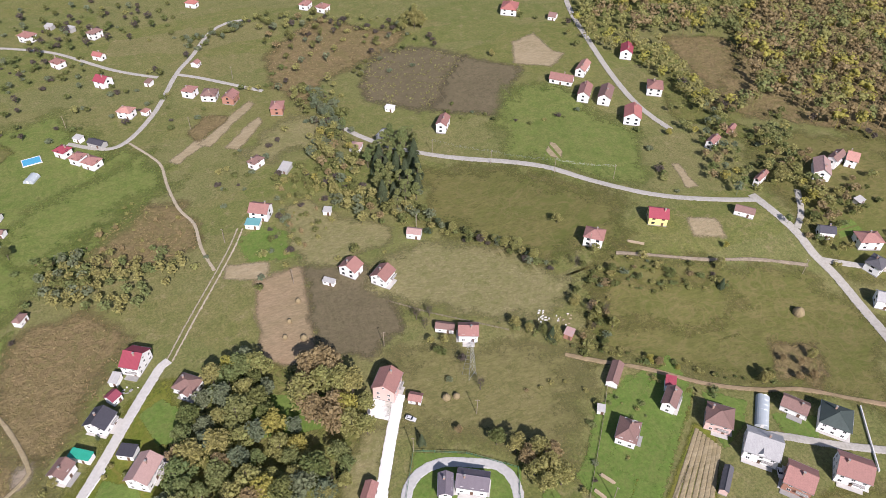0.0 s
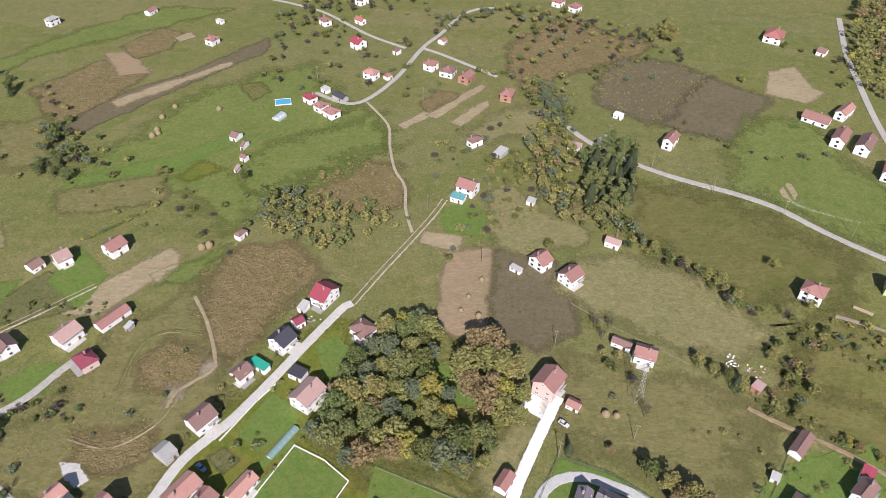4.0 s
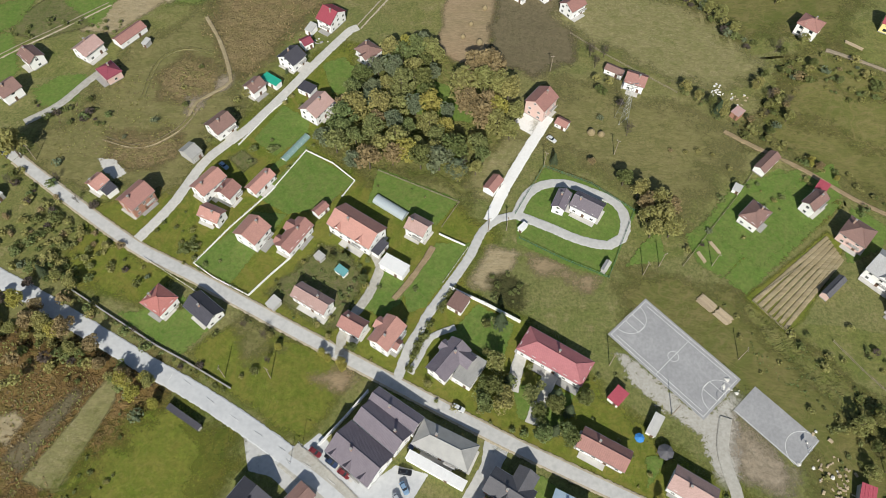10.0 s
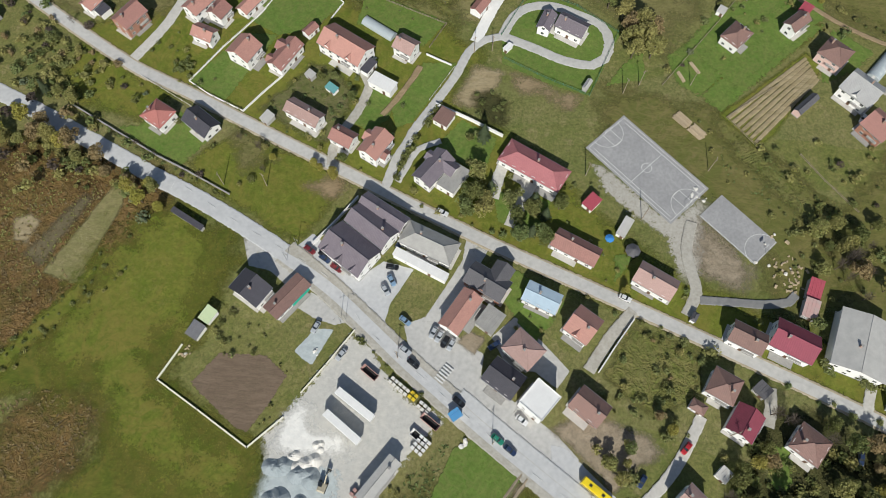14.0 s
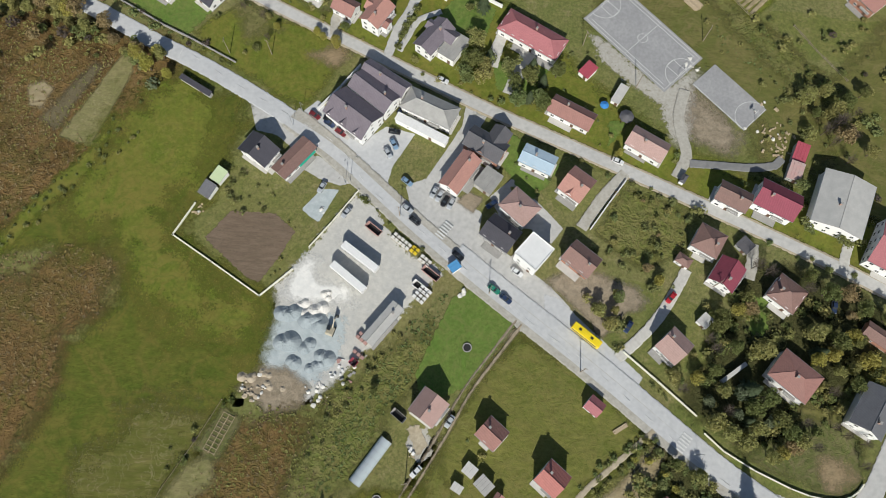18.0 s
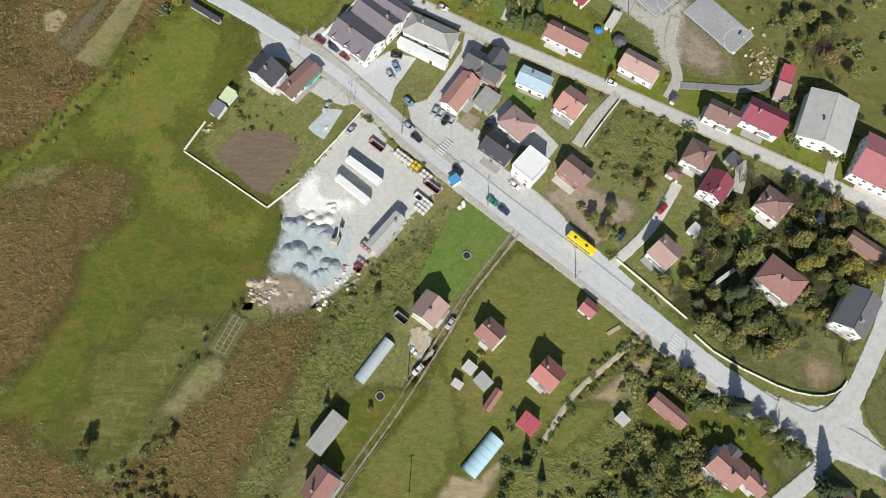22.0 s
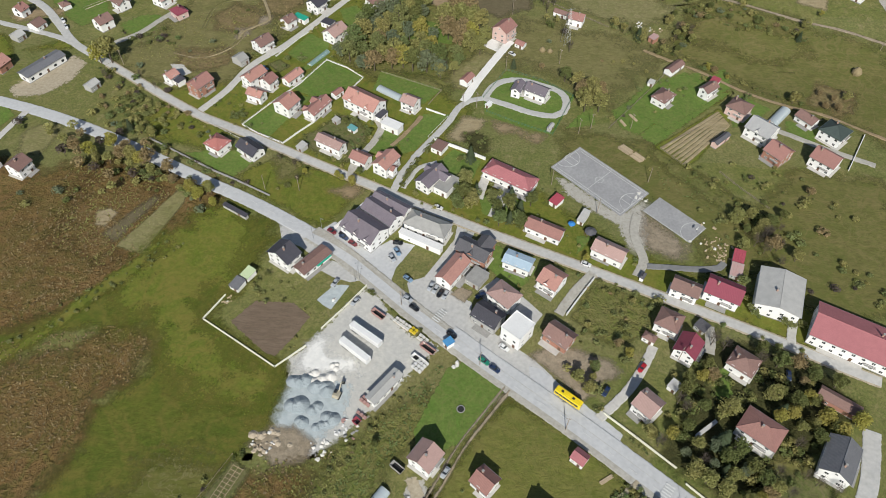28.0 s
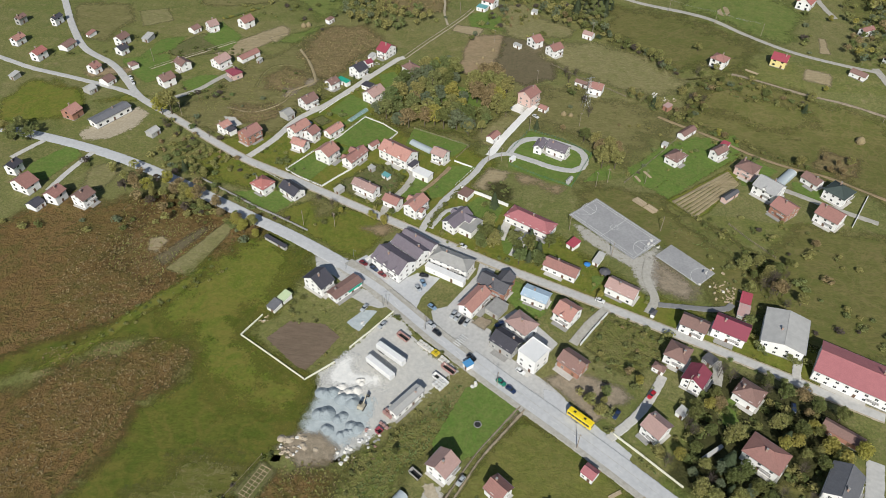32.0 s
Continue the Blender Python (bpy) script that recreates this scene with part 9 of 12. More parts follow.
wood('green olive bare', [(-13.1, 240.9), (0.6, 241.7), (4.2, 227.5), (-7.7, 219.9)], 5, 7, 12, 4)
wood('dusky bare olive dusky conifer pine', [(82.0, 26.0), (80.4, 33.3), (84.0, 37.5), (97.0, 33.0), (104.0, 25.0), (101.0, 19.5), (92.0, 20.0)], 3.9, 4.5, 8, 5)
wood('dusky olive pine dusky yellow conifer', [(116.0, 47.0), (120.0, 52.0), (132.0, 49.0), (151.0, 44.0), (149.0, 38.0), (128.0, 33.0), (120.0, 38.0)], 4.4, 5, 8.5, 58)

scrub('green olive green', [(65.6, 13.4), (74.5, 8.2), (90.5, 1.6), (99.1, -5.2), (91.6, -9.1), (77.7, -2.6), (65.0, -3.2)], 4.2, 1.5, 3.5, 8)
wood('olive olive rust yellow', [(-154.6, 164.1), (-142.0, 161.4), (-123.8, 152.6), (-106.9, 143.1), (-100.8, 137.5), (-107.3, 134.2), (-124.4, 142.3), (-142.6, 151.7), (-155.8, 151.0), (-170.3, 158.9)], 5.5, 5, 9, 10)
wood('conifer olive', [(-153.4, 177.8), (-142.4, 174.9), (-132.1, 167.4), (-140.2, 168.2)], 5, 5, 8, 11)
scrub('olive rust olive', [(-175.1, 204.0), (-163.5, 207.3), (-127.9, 187.6), (-117.9, 177.3), (-143.5, 178.4), (-165.3, 177.2)], 7, 1.5, 3.5, 12)
wood('olive rust olive', [(59.7, 215.5), (68.8, 220.0), (75.2, 209.7), (76.2, 200.8), (66.6, 199.1), (61.0, 206.4)], 5, 9, 12, 13)
wood('poplar conifer poplar', [(61.7, 415.0), (80.5, 433.0), (93.0, 428.6), (86.6, 394.8), (74.7, 369.6), (61.3, 370.8), (55.3, 386.7)], 5.5, 11, 16, 15)
far_wood('copse', 'distant autumn trees and scrub on the meadows', 'leaf_olive leaf_dusky leaf_pine leaf_rust', [(40.4, 394.6), (53.2, 384.9), (75.3, 366.9), (81.6, 350.1), (65.5, 355.8), (44.1, 363.3), (34.1, 381.4)], 6, 5, 9, 16)
wood('pine poplar', [(46.2, 493.2), (56.1, 501.2), (58.7, 481.5), (57.9, 450.5), (51.6, 452.7), (45.7, 471.7)], 5.5, 8, 11, 17)
far_wood('copse', 'distant autumn trees and scrub on the meadows', 'leaf_olive leaf_green leaf_olive', [(-105.9, 356.5), (-97.5, 378.4), (-77.9, 375.6), (-40.2, 370.6), (-41.3, 358.5), (-57.3, 341.0), (-73.7, 337.9), (-94.2, 347.0)], 5.2, 5, 8, 18)
far_wood('copse', 'distant autumn trees and scrub on the meadows', 'leaf_olive leaf_rust leaf_yellow', [(33.9, 449.1), (55.5, 454.7), (57.3, 410.7), (46.0, 392.6), (29.1, 398.5)], 7.5, 5, 9, 19)
far_wood('copse', 'distant autumn trees and scrub on the meadows', 'leaf_dusky leaf_olive leaf_rust leaf_pine', [(240.6, 361.3), (271.8, 383.3), (259.7, 351.7), (244.3, 322.5), (231.8, 311.2), (225.7, 329.0)], 6, 5, 8, 20)
far_wood('copse', 'distant autumn trees and scrub on the meadows', 'leaf_green leaf_olive', [(281.4, 356.6), (299.9, 356.8), (274.7, 323.0), (254.6, 308.3), (256.4, 323.7)], 6, 6, 9, 21)
far_wood('copse', 'distant autumn trees and scrub on the meadows', 'leaf_rust leaf_olive leaf_yellow', [(263.8, 310.4), (275.2, 306.4), (267.5, 281.3), (256.3, 276.7), (256.3, 293.3)], 6, 5, 8, 22)
wood('olive', [(129.4, 576.0), (149.3, 588.7), (145.8, 559.2), (130.7, 559.7)], 5, 6, 9, 23)
far_wood('copse', 'distant autumn trees and scrub on the meadows', 'leaf_olive leaf_yellow leaf_olive', [(251.2, 530.8), (257.5, 508.3), (291.4, 472.9), (276.6, 406.8), (274.8, 392.8), (262.4, 390.0), (264.7, 426.3), (261.7, 469.2), (243.9, 484.3)], 6.5, 7, 11, 24)
far_wood('hill_wood', 'olive and brown autumn woodland on the hillside', 'leaf_olive leaf_olive leaf_rust leaf_olive leaf_rust leaf_yellow leaf_rust leaf_green', [(316.1, 646.3), (269.7, 563.3), (258.4, 518.0), (298.5, 479.9), (275.7, 399.7), (281.6, 379.9), (327.8, 389.3), (318.1, 353.8), (363.0, 329.8), (392.8, 324.7), (642.1, 541.0)], 7.0, 9, 15, 25, ([(301.8, 488.5), (347.0, 470.4), (312.1, 402.3), (284.7, 389.4), (276.6, 406.8), (290.2, 450.8)],))
far_wood('copse', 'distant autumn trees and scrub on the meadows', 'leaf_olive leaf_rust leaf_olive twigs', [(-189.7, 172.3), (-163.9, 175.2), (-146.2, 167.7), (-133.0, 146.9), (-142.0, 133.5), (-167.1, 147.5)], 6.5, 4, 7, 26)
wood('green olive', [(-263.1, 203.0), (-244.4, 201.2), (-239.5, 192.1), (-254.4, 190.4)], 5, 8, 10, 27)
wood('dusky conifer olive dusky', [(8.2, 150.8), (15.7, 143.0), (12.0, 131.2), (4.7, 132.8), (3.6, 142.5)], 5.5, 6, 10, 28)
wood('conifer dusky green', [(19.4, 139.3), (32.2, 136.0), (33.5, 124.8), (26.2, 120.9), (19.2, 127.8)], 5, 6, 10, 29)
wood('olive green', [(49.7, 58.1), (56.5, 58.4), (56.2, 46.1), (49.5, 47.8)], 4.5, 4, 6, 30)
wood('bare bare bare', [(103.0, 65.0), (116.0, 63.5), (115.3, 56.1), (104.9, 57.4)], 4.5, 7, 9, 31)
wood('bare olive', [(122.7, 278.2), (129.6, 271.7), (126.0, 256.9), (117.4, 259.8)], 6, 4, 7, 32)
wood('rust olive', [(179.2, 222.4), (199.2, 218.4), (190.7, 205.9), (177.7, 210.6)], 6, 4, 6, 33)
far_wood('copse', 'distant autumn trees and scrub on the meadows', 'leaf_dusky leaf_pine twigs', [(-135.8, 700.8), (-99.7, 700.2), (-67.1, 666.9), (-60.6, 613.8), (-94.2, 615.7), (-129.1, 656.2)], 13, 5, 8, 34)
far_wood('copse', 'distant autumn trees and scrub on the meadows', 'leaf_dusky leaf_olive leaf_rust leaf_pine', [(20.3, 627.0), (79.0, 618.3), (79.1, 548.1), (42.7, 525.7), (36.0, 571.8)], 9, 4, 8, 35)
far_wood('copse', 'distant autumn trees and scrub on the meadows', 'leaf_pine leaf_dusky leaf_pine', [(-105.8, 375.3), (-87.4, 385.7), (-82.2, 353.3), (-98.5, 352.8)], 5.5, 6, 9, 36)
wood('olive green', [(-236.9, 423.1), (-223.7, 417.9), (-209.7, 391.3), (-227.2, 390.7)], 7, 5, 8, 37)
wood('bare olive rust', [(125.5, 122.3), (146.2, 121.0), (152.5, 104.9), (133.1, 115.6)], 8, 6, 9, 38)
wood('olive bare', [(123.4, 138.7), (142.9, 126.5), (135.2, 105.8), (118.1, 113.7)], 7, 5, 8, 39)
scrub('green olive rust', [(56.3, 95.4), (78.3, 92.0), (81.9, 83.3), (65.5, 67.3), (52.0, 79.6)], 7, 1, 2.4, 40)
far_wood('copse', 'distant autumn trees and scrub on the meadows', 'leaf_dusky leaf_pine twigs', [(-140.4, 613.3), (-125.0, 591.0), (-113.7, 506.5), (-132.7, 519.6)], 14, 4, 7, 41)
tree('olive', -175.4, 225.5, 16, 335)
tree('yellow', -180.8, 224.9, 12, 216)
tree('conifer', 10.0, 163.5, 9, 330)
tree('conifer', 27.7, 137.7, 10, 275)
tree('rust', 65.5, 68.3, 5, 280)
tree('yellow', 57.5, 108.1, 4, 325)
tree('yellow', 69.3, 64.3, 5, 60)
tree('yellow', -41.7, 146.3, 5, 205)
tree('yellow', -48.8, 150.0, 4, 320)
tree('olive', -94.2, 260.7, 5, 130)
tree('conifer', 31.1, 234.1, 6, 275)
tree('olive', -102.7, -25.6, 6, 145)
tree('conifer', 33.7, -28.9, 5, 205)
tree('conifer', 29.2, -20.6, 5, 30)
tree('conifer', 119.2, -26.9, 14, 35)
tree('yellow', 122.0, 42.8, 7, 146)
tree('yellow', 117.0, 41.2, 7, 178)
tree('yellow', 129.3, 49.0, 7, 74)
tree('yellow', 79.7, 34.1, 6, 316)
tree('yellow', 94.4, 56.1, 6, 244)
tree('yellow', 104.2, 12.6, 6, 108)
tree('rust', 107.0, 14.8, 6, 311)
tree('rust', 97.8, 57.0, 6, 288)
tree('rust', 129.5, 56.0, 5, 243)
tree('bare', 85.8, 43.0, 8, 35)
tree('bare', 84.0, 46.0, 8, 109)
tree('bare', 74.8, 30.2, 8, 86)
tree('bare', 120.9, 31.5, 8, 62)
tree('bare', 88.4, 24.4, 8, 97)
tree('bare', 124.0, 18.8, 7, 172)
tree('bare', 121.0, 21.0, 7, 230)
tree('bare', 128.5, 10.1, 7, 64)
tree('bare', 114.4, 14.8, 7, 338)
tree('bare', 129.5, 16.5, 7, 271)
tree('bare', 112.0, 22.0, 7, 141)
tree('olive', 100.2, 43.7, 8, 222)
tree('olive', 116.9, 49.4, 8, 176)
tree('olive', 84.5, 20.6, 8, 212)
tree('olive', 88.5, 18.2, 8, 1)
tree('olive', 109.9, 16.3, 7, 348)
tree('olive', 93.5, 15.2, 7, 232)
tree('olive', 100.3, 11.6, 7, 57)
tree('olive', 97.0, 19.5, 7, 112)
tree('dusky', 100.8, 28.6, 8, 230)
tree('dusky', 106.4, 19.0, 8, 40)
tree('dusky', 103.5, 22.5, 8, 99)
tree('dusky', 95.9, 25.6, 8, 97)
tree('dusky', 88.0, 54.0, 7, 64)
tree('dusky', 87.5, 50.5, 7, 154)
tree('dusky', 92.0, 44.0, 7, 310)
tree('dusky', 135.0, 36.5, 7, 246)
tree('dusky', 100.8, -9.2, 6, 230)
tree('dusky', 104.5, -12.8, 6, 15)
tree('dusky', 108.5, -15.4, 6, 164)
tree('dusky', 112.5, -18.0, 6, 313)
tree('bare', 106.0, -11.0, 6, 298)
tree('bare', 111.0, -15.0, 6, 100)
tree('bare', 137.0, -26.0, 6, 175)
tree('bare', 141.0, -27.5, 6, 324)
tree('olive', 102.0, -13.5, 5, 246)
tree('olive', 99.0, -8.8, 5, 304)
tree('conifer', 93.7, -4.5, 12, 30)
tree('olive', 85.1, 343.3, 6, 200)
tree('olive', 97.0, 331.7, 6, 225)
tree('olive', 104.7, 323.2, 7, 131)
tree('olive', 109.0, 320.3, 7, 264)
tree('olive', 113.0, 309.8, 7, 114)
tree('olive', 134.7, 327.6, 6, 55)
tree('conifer', 87.1, 277.0, 5, 215)
tree('olive', 92.0, 270.1, 6, 65)
tree('conifer', 99.3, 263.4, 8, 345)
tree('olive', 117.5, 277.3, 6, 265)
tree('yellow', 200.7, 282.1, 4, 341)
tree('olive', 189.8, 272.7, 6, 250)
tree('conifer', 184.2, 262.5, 6, 285)
tree('olive', 169.1, 213.7, 7, 90)
tree('olive', 117.0, 249.1, 4, 290)
tree('yellow', 140.5, 231.4, 3, 106)
tree('yellow', 132.0, 237.5, 3, 144)
tree('rust', 134.9, 236.5, 4, 235)
tree('yellow', 230.4, 374.3, 5, 354)
tree('olive', 173.5, 499.0, 5, 330)
tree('olive', -164.5, 398.2, 6, 230)
tree('conifer', -280.7, 479.6, 8, 210)
tree('olive', -66.8, 155.4, 3, 50)
tree('bare', -157.6, 215.7, 5, 340)
tree('bare', -146.8, 205.5, 5, 225)
tree('rust', 45.6, 234.0, 4, 10)
tree('bare', 55.4, 293.6, 7, 280)
tree('bare', 61.1, 249.6, 8, 190)
tree('bare', -10.3, 253.3, 4, 110)
tree('bare', 85.2, -26.7, 5, 110)
tree('conifer', -80.1, 276.4, 3, 260)
tree('bare', -173.7, 212.1, 7, 140)
tree('bare', 134.1, 123.5, 9, 209)
tree('rust', 159.3, 150.1, 5, 0)
tree('olive', -160.1, 398.4, 5, 335)
tree('olive', -77.9, -21.9, 4, 80)
tree('conifer', -41.2, -20.3, 5, 110)
tree('conifer', -32.5, -9.4, 4, 135)
tree('olive', -19.0, -10.5, 2.5, 300)
scrub('green conifer olive', [(-90.1, -32.7), (-81.8, -30.7), (-70.1, -40.2), (-76.9, -51.8), (-87.4, -49.0)], 4.2, 1, 2.6, 43)
scrub('green olive', [(-110.2, 199.8), (-98.6, 190.3), (-85.5, 181.4), (-97.5, 180.8), (-110.5, 192.2)], 4.5, 0.8, 2, 46)
hedgerow('leaf_dusky leaf_green', [(7.2, 180.9), (12.0, 182.0), (17.5, 178.0), (14.0, 173.5), (8.0, 174.5)], 1.2, 1.6, 0.8, 2.2, 530)
scrub('green olive', [(-14.1, 141.6), (2.9, 132.7), (15.6, 127.7), (13.8, 123.9), (-2.5, 130.6), (-14.8, 137.6)], 4, 1, 2.4, 48)
scrub('olive rust', [(8.3, 416.6), (30.2, 403.5), (33.4, 367.1), (13.8, 355.8), (8.5, 385.4)], 6.5, 1, 3, 50)
scrub('olive', [(134.8, 291.1), (170.8, 276.8), (178.5, 261.0), (141.4, 277.1)], 7, 1, 2.5, 51)
scrub('olive rust', [(-89.8, 401.0), (-42.2, 413.7), (-34.7, 387.6), (-78.1, 362.3)], 8, 1, 2.5, 54)
scrub('green olive', [(6.6, 389.1), (18.2, 384.5), (13.3, 348.0), (-2.9, 347.4)], 5.5, 1, 2.5, 55)
scrub('green', [(-37.6, 223.7), (-5.3, 213.3), (-7.3, 209.2), (-38.3, 219.6)], 6, 0.5, 1, 57)
scrub('olive green', [(42.2, 110.8), (50.3, 104.2), (66.4, 95.9), (64.2, 91.3), (48.2, 99.5)], 6, 0.8, 1.6, 58)
scrub('green olive', [(-61.6, 185.0), (-45.6, 188.2), (-35.6, 170.1), (-49.6, 156.3), (-62.2, 175.6)], 6, 0.7, 1.8, 80)
scrub('green olive', [(-55.3, 198.9), (-37.6, 190.6), (-32.9, 184.1), (-45.3, 185.9), (-57.5, 192.5)], 5, 0.7, 1.8, 81)
scrub('green', [(103.9, 84.4), (121.3, 77.6), (140.1, 68.9), (137.7, 65.6), (118.9, 73.2), (101.6, 79.9)], 4.5, 1.2, 2.5, 82)
scrub('green olive', [(50.4, 111.2), (61.0, 123.7), (65.1, 121.5), (56.4, 104.5)], 5, 0.7, 1.6, 83)
scrub('olive green', [(11.9, 93.1), (21.7, 105.0), (36.0, 98.9), (34.0, 89.7), (28.0, 93.9)], 5, 0.8, 1.8, 84)
scrub('green olive yellow', [(58.1, 7.5), (67.6, 19.1), (78.2, 8.4), (66.7, -6.7), (55.9, -7.1)], 4.2, 1.2, 2.8, 85)
scrub('olive', [(-32.7, 140.7), (-41.0, 148.4), (-48.8, 150.0), (-47.7, 156.4), (-31.6, 148.8)], 5, 1, 2.2, 86)
scrub('olive green', [(34.0, 134.2), (44.8, 132.8), (52.9, 122.1), (48.9, 116.6), (44.6, 129.0)], 5, 0.7, 1.8, 88)

tree('olive', 88.2, 275.3, 6, 40)
tree('green', 92.6, 271.5, 5.5, 120)
tree('dusky', 97.6, 267.3, 6, 200)
tree('olive', 101.0, 263.3, 7, 310)
tree('dusky', 121.4, 282.4, 5, 30)
tree('bare', 49.4, 293.7, 8, 70)
tree('bare', 51.1, 287.2, 7, 170)
tree('bare', 121.0, 270.5, 7, 10)
tree('bare', 129.1, 297.2, 7, 60)
tree('dusky', 118.4, 252.4, 4.5, 90)
tree('olive', 119.5, 266.4, 4, 20)
tree('yellow', 131.9, 239.1, 4, 250)
tree('dusky', 172.4, 215.5, 6, 20)
tree('dusky', 141.5, 287.3, 5, 80)
tree('green', 150.7, 278.2, 4, 180)
tree('yellow', -137.4, 152.6, 8, 40)
tree('olive', -142.4, 155.6, 8, 130)
tree('yellow', -105.6, 132.2, 8, 20)
tree('olive', -101.8, 136.6, 7, 220)
tree('yellow', -110.9, 137.7, 7, 320)
tree('yellow', -99.3, 130.1, 5, 0)
tree('yellow', -63.5, 151.3, 3.5, 10)
tree('yellow', -46.5, 147.8, 4, 90)
tree('yellow', -41.4, 144.8, 4, 200)
tree('bare', -68.4, 154.5, 6, 20)
tree('bare', -65.9, 146.1, 5, 80)
tree('bare', -76.0, 158.5, 5, 50)
tree('dusky', -49.9, 185.5, 4, 10)
tree('green', -45.2, 185.5, 4.5, 80)
tree('dusky', -37.7, 177.1, 5, 160)
tree('dusky', -39.0, 152.0, 4.5, 20)
tree('green', 4.9, 134.3, 7, 0)
tree('dusky', 7.4, 139.6, 9, 100)
tree('olive', 11.4, 136.9, 8, 200)
tree('dusky', 22.9, 128.1, 7, 250)
tree('green', 30.7, 126.6, 7, 20)
tree('dusky', 36.4, 137.1, 8, 140)
tree('dusky', 5.4, 162.3, 4, 30)
tree('bare', 128.1, 119.5, 9, 0)
tree('bare', 132.2, 122.2, 10, 40)
tree('bare', 136.6, 117.5, 9, 130)
tree('dusky', 136.8, 130.8, 7, 20)
tree('dusky', 143.1, 134.8, 6, 80)
tree('dusky', 126.0, 126.3, 5, 190)
tree('olive', 72.5, 33.6, 6, 20)
tree('conifer', 95.3, 30.9, 12, 0)
tree('dusky', 59.8, -31.4, 6, 0)
tree('green', 64.6, -26.7, 6, 60)
tree('dusky', 69.5, -20.8, 7, 120)
tree('dusky', 72.8, -27.3, 7, 200)
tree('olive', 75.9, -35.1, 6, 280)
tree('dusky', 63.1, -37.8, 6, 20)
tree('green', 56.1, -40.3, 5, 90)
tree('conifer', 29.0, -24.9, 6, 0)
tree('dusky', 72.0, 8.2, 5, 0)
tree('olive', 79.3, 4.7, 6, 80)
tree('dusky', -19.4, 25.3, 4, 0)
tree('conifer', -41.8, -22.5, 4, 0)
tree('dusky', -103.0, -27.6, 6.5, 40)
hedgerow('leaf_dusky leaf_green', [(31.9, -21.4), (42.6, -6.7), (53.6, 3.4), (63.9, 14.1)], 1.8, 0.7, 0.8, 2.2, 501)
hedgerow('leaf_dusky leaf_green', [(11.7, -45.6), (18.3, -39.9), (25.0, -29.5), (30.8, -22.6)], 1.5, 0.6, 1, 2.4, 502)
hedgerow('leaf_dusky leaf_olive', [(36.7, -34.7), (42.5, -29.9), (48.3, -25.2), (53.1, -21.6)], 1.6, 1.4, 1, 2.6, 503)
hedgerow('leaf_dusky leaf_green leaf_olive', [(70.0, 11.2), (76.5, 7.7), (86.3, 2.7), (94.0, -3.4)], 1.2, 2, 1.5, 3.6, 504)
hedgerow('leaf_dusky leaf_olive leaf_dusky', [(56.8, -44.4), (62.0, -32.0), (70.5, -24.8), (79.8, -21.3)], 1.0, 4, 1.5, 4, 505)
hedgerow('leaf_dusky leaf_green leaf_rust', [(-92.0, -32.7), (-83.4, -36.6), (-75.0, -40.7), (-70.9, -46.9)], 0.9, 3, 0.8, 2.6, 506)
hedgerow('leaf_dusky leaf_rust', [(-79.2, -18.7), (-82.8, -25.3), (-89.2, -36.1), (-96.1, -43.7)], 1.2, 2.5, 0.8, 2.6, 507)
hedgerow('leaf_dusky leaf_dusky', [(-5.9, 175.6), (-8.6, 171.2), (-11.3, 166.1), (-13.9, 161.7), (-16.4, 156.1), (-18.6, 150.4), (-19.7, 145.9)], 1.9, 0.1, 2.2, 3.0, 508)
hedgerow('leaf_dusky leaf_olive leaf_dusky', [(-163.2, 192.0), (-150.4, 183.7), (-140.9, 176.1), (-148.9, 174.6)], 1.3, 3, 1, 3.4, 509)
hedgerow('leaf_dusky leaf_olive', [(-159.9, 199.0), (-141.9, 187.8), (-126.1, 186.6), (-120.2, 181.8)], 2.4, 3, 0.8, 2.6, 510)
hedgerow('leaf_dusky leaf_green', [(-114.6, 196.6), (-106.0, 194.7), (-100.2, 185.8)], 1.4, 2.4, 0.7, 2.2, 511)
hedgerow('leaf_dusky leaf_green', [(-97.7, 180.6), (-88.3, 176.1), (-78.4, 171.0)], 1.2, 0.15, 0.7, 1.1, 512)
hedgerow('leaf_dusky leaf_green', [(-138.8, 168.2), (-119.9, 157.9), (-104.1, 149.0), (-93.4, 143.9), (-78.5, 135.9)], 1.6, 0.3, 0.7, 1.5, 513)
hedgerow('leaf_green leaf_dusky', [(-70.0, 164.0), (-60.0, 176.0), (-52.0, 186.0), (-40.0, 182.0), (-44.0, 170.0)], 1.5, 3, 0.6, 2.0, 514)
hedgerow('leaf_green leaf_dusky', [(-146.0, 68.4), (-137.1, 81.4), (-126.5, 91.8), (-117.0, 106.3), (-112.4, 119.1), (-107.9, 131.2)], 1.1, 1.8, 0.4, 1.4, 515)
hedgerow('leaf_olive leaf_dusky leaf_green', [(-138.3, 148.2), (-129.0, 144.5), (-120.5, 142.4), (-108.5, 134.6)], 1.4, 3, 1.5, 4.5, 516)
hedgerow('leaf_dusky leaf_olive', [(104.6, 164.1), (120.7, 154.9), (128.1, 144.5), (135.7, 135.8), (141.7, 122.7)], 1.6, 2.4, 0.8, 3, 517)
hedgerow('leaf_green leaf_dusky', [(60.8, 95.8), (70.1, 90.0), (74.7, 78.9), (66.0, 70.0), (54.0, 74.2)], 1.2, 3.4, 0.6, 2.2, 518)
hedgerow('leaf_dusky leaf_green', [(92.0, 99.0), (102.0, 101.0), (112.0, 99.0), (122.0, 84.0)], 2.0, 1.6, 0.8, 2.4, 519)
